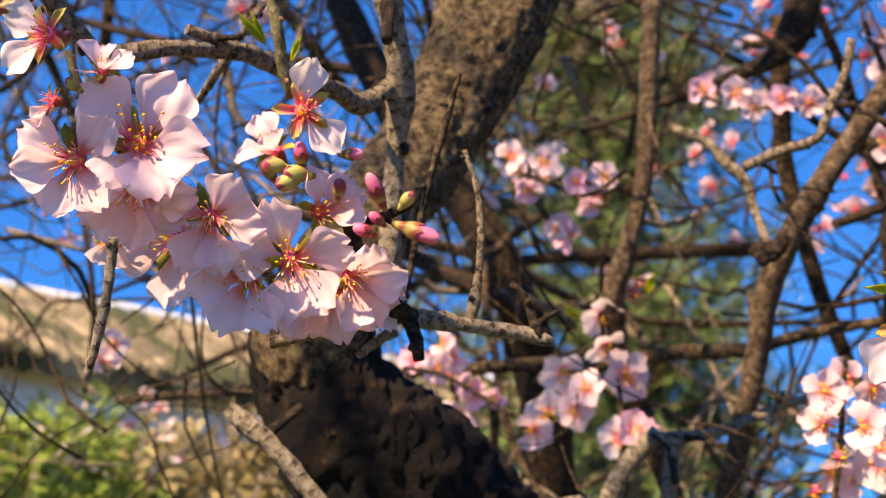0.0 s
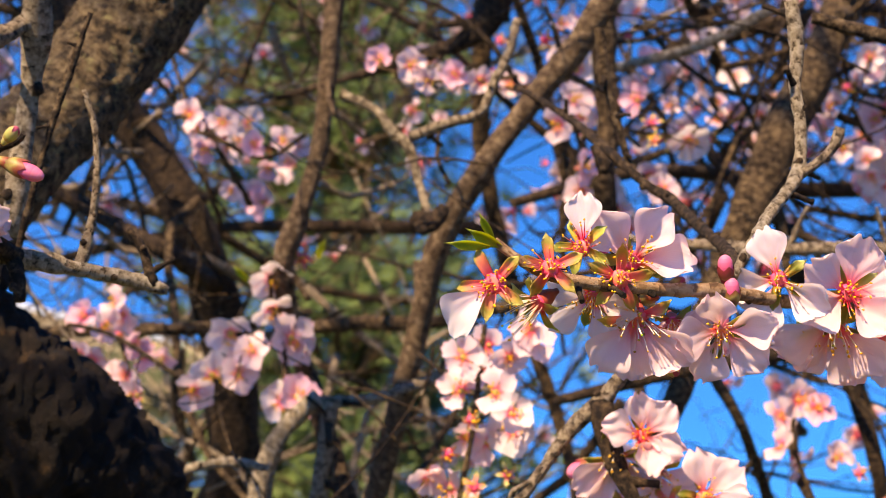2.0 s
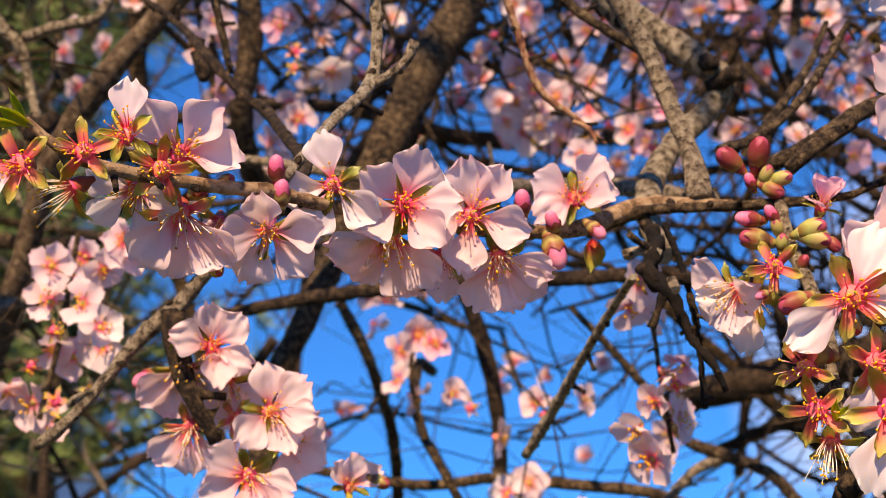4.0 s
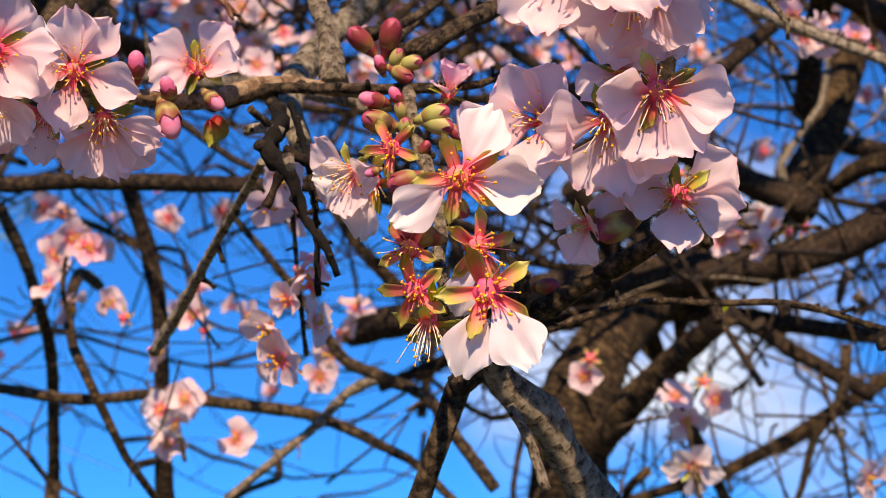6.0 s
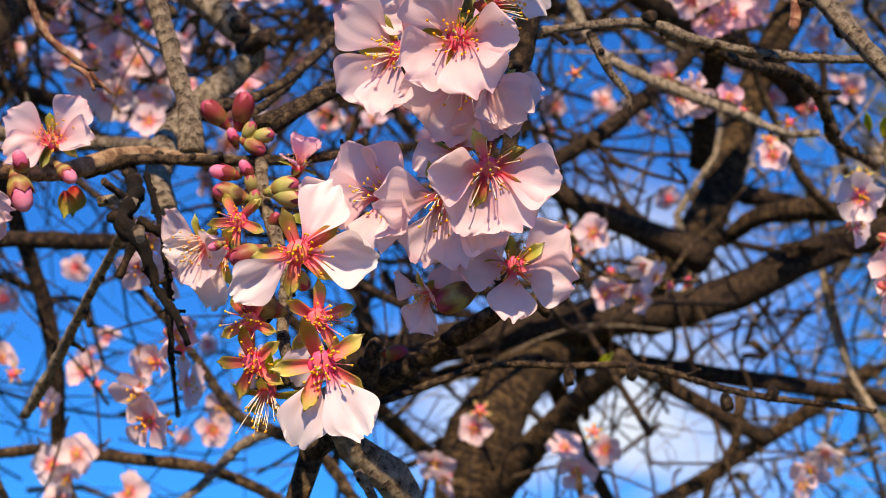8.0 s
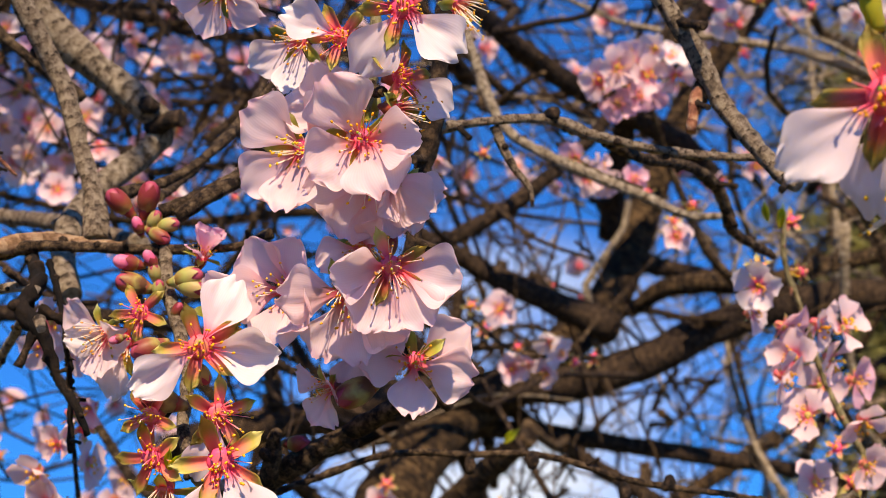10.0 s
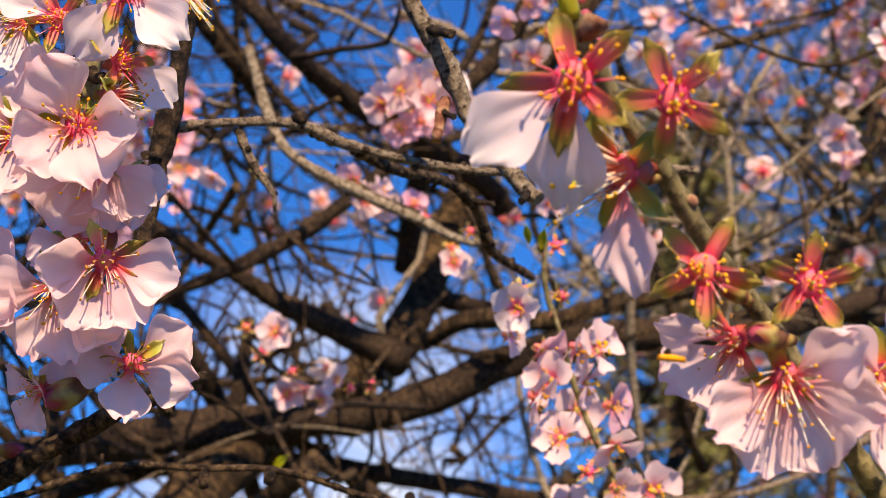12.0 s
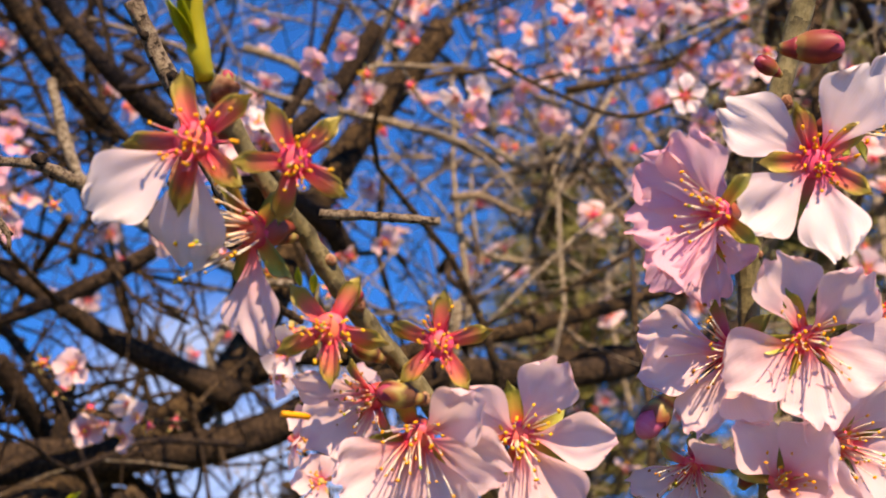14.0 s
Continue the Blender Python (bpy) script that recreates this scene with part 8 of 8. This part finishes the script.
small_blossom(mid_r, pose(0.645, 1.234, 2.040, 150, 16, -34), 0.0324, "white")
small_blossom(mid_r, pose(0.531, 1.317, 2.181, 97, -59, -48), 0.0376, "pale")
small_blossom(mid_r, pose(0.638, 1.210, 1.976, 116, -34, -62), 0.0310, "white")
small_blossom(mid_r, pose(0.477, 1.380, 2.211, 123, 1, -29), 0.0398, "white")
small_blossom(mid_r, pose(0.502, 1.369, 2.131, 105, -45, -3), 0.0365, "pink")
small_blossom(mid_r, pose(0.649, 1.359, 2.072, 120, -22, -60), 0.0373, "white")
small_blossom(mid_r, pose(0.546, 1.078, 2.063, 67, -51, -41), 0.0253, "pink")
small_blossom(mid_r, pose(0.499, 1.127, 2.005, 80, -39, 6), 0.0320, "white")
small_blossom(mid_r, pose(0.417, 1.073, 1.951, 86, 1, 24), 0.0251, "pale")
small_blossom(mid_r, pose(0.540, 1.047, 1.926, 90, -51, 3), 0.0264, "pink")
small_blossom(mid_r, pose(0.392, 1.088, 2.021, 77, -52, 41), 0.0299, "star")
small_blossom(mid_r, pose(0.521, 0.981, 2.012, 70, -28, -8), 0.0265, "pale")
small_blossom(mid_r, pose(0.704, 1.371, 2.213, -170, -61, -48), 0.0342, "pale")
small_blossom(mid_r, pose(0.725, 1.225, 1.995, 92, -38, -40), 0.0349, "pale")
small_blossom(mid_r, pose(0.544, 1.181, 1.995, 121, -10, -28), 0.0266, "white")
mid_s = spray("faded almond blossom low beside the dark limb")
stem(mid_s, [(-0.045, 0.930, 1.720, 0.0015), (-0.016, 0.932, 1.713, 0.0015), (0.028, 0.938, 1.687, 0.0015)], BARK_BROWN)
small_blossom(mid_s, pose(-0.034, 1.011, 1.715, 141, -38, -53), 0.0259, "pale")
small_blossom(mid_s, pose(-0.024, 0.961, 1.727, 139, -69, -12), 0.0274, "pale")
small_blossom(mid_s, pose(-0.013, 0.979, 1.740, 140, 17, -24), 0.0316, "pale")
small_blossom(mid_s, pose(-0.017, 0.999, 1.700, 99, -54, -63), 0.0285, "pale")
small_blossom(mid_s, pose(0.002, 0.997, 1.715, 108, -36, -41), 0.0255, "pink")
small_blossom(mid_s, pose(-0.017, 0.997, 1.730, 91, -24, 43), 0.0251, "star")
small_blossom(mid_s, pose(-0.005, 0.983, 1.720, 151, -44, -4), 0.0246, "pink")
small_blossom(mid_s, pose(-0.040, 0.980, 1.712, 139, -35, -59), 0.0249, "pale")
small_blossom(mid_s, pose(-0.001, 0.969, 1.682, 126, -51, -66), 0.0313, "pale")
small_blossom(mid_s, pose(-0.245, 0.959, 1.748, 127, -10, -9), 0.0272, "pale")
small_blossom(mid_s, pose(-0.255, 0.969, 1.739, 92, -2, 46), 0.0284, "pale")

# ---- thin twigs that nobody could count ----
random.seed(7)


def wander(bm, at, way, size, r, slot, seed, bends=0.36, clear=0.85):
    """A bent twig from at; none is grown where it would come among the flowering sprays."""
    path = []
    for k in range(6):
        path.append((*at, r * (1 - 0.13 * k)))
        way = (way + Vector((random.gauss(0, bends), random.gauss(0, bends), random.gauss(0.03, bends)))).normalized()
        at = at + way * size / 5
    if min((Vector(q[:3]) - Vector((0.1, 0.0, 1.48))).length for q in path) < clear:
        return False
    tube(bm, path, 5 if r < 0.006 else 8, 0.12, seed, size / 14, slot, False)
    return True


bm = bmesh.new()
made = 0
while made < 2100:
    az, el, far = random.uniform(-24, 84), random.uniform(0, 36), random.uniform(1.2, 3.0)
    if 17 < az < 38 and el < 13 and random.random() < 0.5:
        continue
    if (az < -2 and el < 17 or 3 < az < 19 and 6 < el < 22) and random.random() < 0.7:
        continue
    if 16 < az < 45 and random.random() < 0.25:
        continue
    made += 1
    at = Vector((far * math.sin(radians(az)), far * math.cos(radians(az)), 1.5 + far * math.tan(radians(el))))
    way = Vector((random.gauss(0, 1), random.gauss(0, 0.6), random.gauss(0.1, 0.8))).normalized()
    # bark picked by bearing: paler where twigs are sunlit, darker where shaded
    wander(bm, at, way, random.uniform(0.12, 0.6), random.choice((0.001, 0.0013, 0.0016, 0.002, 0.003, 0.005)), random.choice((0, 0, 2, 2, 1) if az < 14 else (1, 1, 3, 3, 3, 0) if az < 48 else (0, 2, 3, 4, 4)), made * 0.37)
while made < 2350:
    az, el, far = random.uniform(54, 84), random.uniform(12, 36), random.uniform(1.6, 3.2)
    made += 1
    at = Vector((far * math.sin(radians(az)), far * math.cos(radians(az)), 1.5 + far * math.tan(radians(el))))
    way = Vector((random.gauss(0, 1), random.gauss(0, 0.6), random.gauss(0.1, 0.8))).normalized()
    # mostly brown and grey barks, imitating sunlit twigs on this side
    wander(bm, at, way, random.uniform(0.2, 0.7), random.choice((0.0016, 0.002, 0.003, 0.005, 0.007)), random.choice((0, 0, 0, 2, 2, 3)), made * 0.37)
while made < 2560:
    az, el, far = random.uniform(-20, 42), random.uniform(4, 32), random.uniform(0.72, 1.25)
    if 17 < az < 38 and el < 13 and random.random() < 0.35:
        continue
    made += 1
    at = Vector((far * math.sin(radians(az)), far * math.cos(radians(az)), 1.5 + far * math.tan(radians(el))))
    way = Vector((random.gauss(0, 1), random.gauss(0, 0.4), random.gauss(0.1, 0.9))).normalized()
    one = bmesh.new()
    if wander(one, at, way, random.uniform(0.06, 0.28), random.choice((0.0006, 0.0008, 0.001, 0.0014)), 0, made * 0.37, 0.3, 0.6):
        tagged(new("bare_twig", finish("bare_twig", one, random.choice((BARK_BROWN, BARK_DARK, BARK_DARK, BARK_LIMB)))), "thin bare almond twig within the crown", "twig", "branches of the almond tree")
while made < 2740:
    az, el, far = random.uniform(-22, 8), random.uniform(15, 31), random.uniform(0.95, 2.4)
    made += 1
    at = Vector((far * math.sin(radians(az)), far * math.cos(radians(az)), 1.5 + far * math.tan(radians(el))))
    way = Vector((random.gauss(0, 1), random.gauss(0, 0.5), random.gauss(0.1, 0.8))).normalized()
    wander(bm, at, way, random.uniform(0.12, 0.5), random.choice((0.001, 0.0014, 0.002, 0.003)), random.choice((0, 0, 1, 2)), made * 0.37)
for count, az_from, az_to, el_from, el_to, near, deep_to in ((260, 16, 42, 17, 28, 1.0, 2.4), (30, 36, 54, 2, 9, 1.0, 2.6), (70, 39, 53, 6, 12, 1.2, 2.2), (110, 44, 80, 12, 28, 1.4, 3.0)):
    for k in range(count):
        az, el, far = random.uniform(az_from, az_to), random.uniform(el_from, el_to), random.uniform(near, deep_to)
        at = Vector((far * math.sin(radians(az)), far * math.cos(radians(az)), 1.5 + far * math.tan(radians(el))))
        way = Vector((random.gauss(0, 1), random.gauss(0, 0.5), random.gauss(0.1, 0.8))).normalized()
        # again darker or paler bark by bearing, in place of shade and sun
        wander(bm, at, way, random.uniform(0.15, 0.5), random.choice((0.001, 0.0015, 0.002, 0.003, 0.005)), random.choice((0, 1, 1, 3) if az_from < 40 else (0, 4, 4)), k * 0.37 + az_from)
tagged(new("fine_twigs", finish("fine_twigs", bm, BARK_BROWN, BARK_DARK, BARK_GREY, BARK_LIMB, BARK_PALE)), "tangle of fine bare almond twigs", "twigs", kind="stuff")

for i in range(125):
    az, el, far = random.uniform(-24, 84), random.uniform(4, 36), random.uniform(1.3, 2.4)
    if (17 < az < 38 or az < -2) and el < 14 and i % 4 or 2 < az < 18 and i % 3:
        continue
    at = Vector((far * math.sin(radians(az)), far * math.cos(radians(az)), 1.5 + far * math.tan(radians(el))))
    one = bmesh.new()
    if wander(one, at, Vector((random.gauss(0, 1), random.gauss(0, 0.5), random.gauss(0.4, 0.9))).normalized(), random.uniform(0.5, 1.3), random.uniform(0.005, 0.012), 0, i * 0.9, 0.22, 1.0):
        # the two darkest barks, shade of the inner crown included
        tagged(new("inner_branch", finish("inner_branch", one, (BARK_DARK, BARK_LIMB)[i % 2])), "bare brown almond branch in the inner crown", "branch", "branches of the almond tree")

bm = bmesh.new()
for i in range(420):
    az, el, far = random.uniform(-24, 84), random.uniform(6, 36), random.uniform(1.25, 2.3)
    if el < 15 and random.random() < 0.6 or az < 14 and random.random() < 0.6:
        continue
    at = Vector((far * math.sin(radians(az)), far * math.cos(radians(az)), 1.5 + far * math.tan(radians(el))))
    for k in range(random.choice((1, 1, 2, 3, 4))):
        before = len(bm.verts)
        bm.from_mesh(random.choice(LOW[random.choice(("pale", "pale", "pale", "white", "pink", "star"))]))
        bm.verts.ensure_lookup_table()
        turn = Euler((random.uniform(0, 2.4), random.uniform(-0.6, 0.6), random.uniform(0, 6.3))).to_matrix()
        spot = at + Vector((random.gauss(0, 0.022), random.gauss(0, 0.022), random.gauss(0, 0.022)))
        for v in bm.verts[before:]:
            v.co = spot + turn @ v.co * 0.019
tagged(new("far_blossom", finish("far_blossom", bm, PETAL, SEPAL, HEART, ANTHER)), "countless pale almond blossoms deep in the crown", "blossom", kind="stuff")

# ---- twigs and boughs added out of view, over and behind the viewer, to dapple the light ----
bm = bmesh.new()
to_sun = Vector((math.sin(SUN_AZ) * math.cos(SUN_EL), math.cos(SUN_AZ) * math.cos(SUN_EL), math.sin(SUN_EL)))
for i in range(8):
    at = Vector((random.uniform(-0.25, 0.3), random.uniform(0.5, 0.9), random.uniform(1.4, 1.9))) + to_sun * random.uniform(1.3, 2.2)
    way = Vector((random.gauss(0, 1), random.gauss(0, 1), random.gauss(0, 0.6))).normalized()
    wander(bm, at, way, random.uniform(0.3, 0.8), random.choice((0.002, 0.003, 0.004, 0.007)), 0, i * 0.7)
# set towards the sun from the deep crown, to cast shade on it
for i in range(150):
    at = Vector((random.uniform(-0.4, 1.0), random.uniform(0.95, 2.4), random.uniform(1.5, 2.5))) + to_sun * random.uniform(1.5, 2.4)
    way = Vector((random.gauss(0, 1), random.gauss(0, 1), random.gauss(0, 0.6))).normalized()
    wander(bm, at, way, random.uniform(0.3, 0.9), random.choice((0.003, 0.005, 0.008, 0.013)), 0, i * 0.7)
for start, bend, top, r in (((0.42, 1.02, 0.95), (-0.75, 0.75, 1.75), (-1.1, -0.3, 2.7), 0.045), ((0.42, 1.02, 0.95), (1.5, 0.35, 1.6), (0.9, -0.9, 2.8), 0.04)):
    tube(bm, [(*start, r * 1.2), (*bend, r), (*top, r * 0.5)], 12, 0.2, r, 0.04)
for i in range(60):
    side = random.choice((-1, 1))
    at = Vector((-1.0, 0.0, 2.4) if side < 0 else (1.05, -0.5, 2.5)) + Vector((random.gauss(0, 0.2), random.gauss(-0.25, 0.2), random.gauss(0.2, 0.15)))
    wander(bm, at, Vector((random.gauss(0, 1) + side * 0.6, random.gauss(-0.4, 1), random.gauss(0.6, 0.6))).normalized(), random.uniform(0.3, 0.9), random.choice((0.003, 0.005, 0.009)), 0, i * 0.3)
tagged(new("upper_crown", finish("upper_crown", bm, BARK_BROWN)), "unseen overhead twigs and boughs added to dapple the light", "branches", kind="stuff")
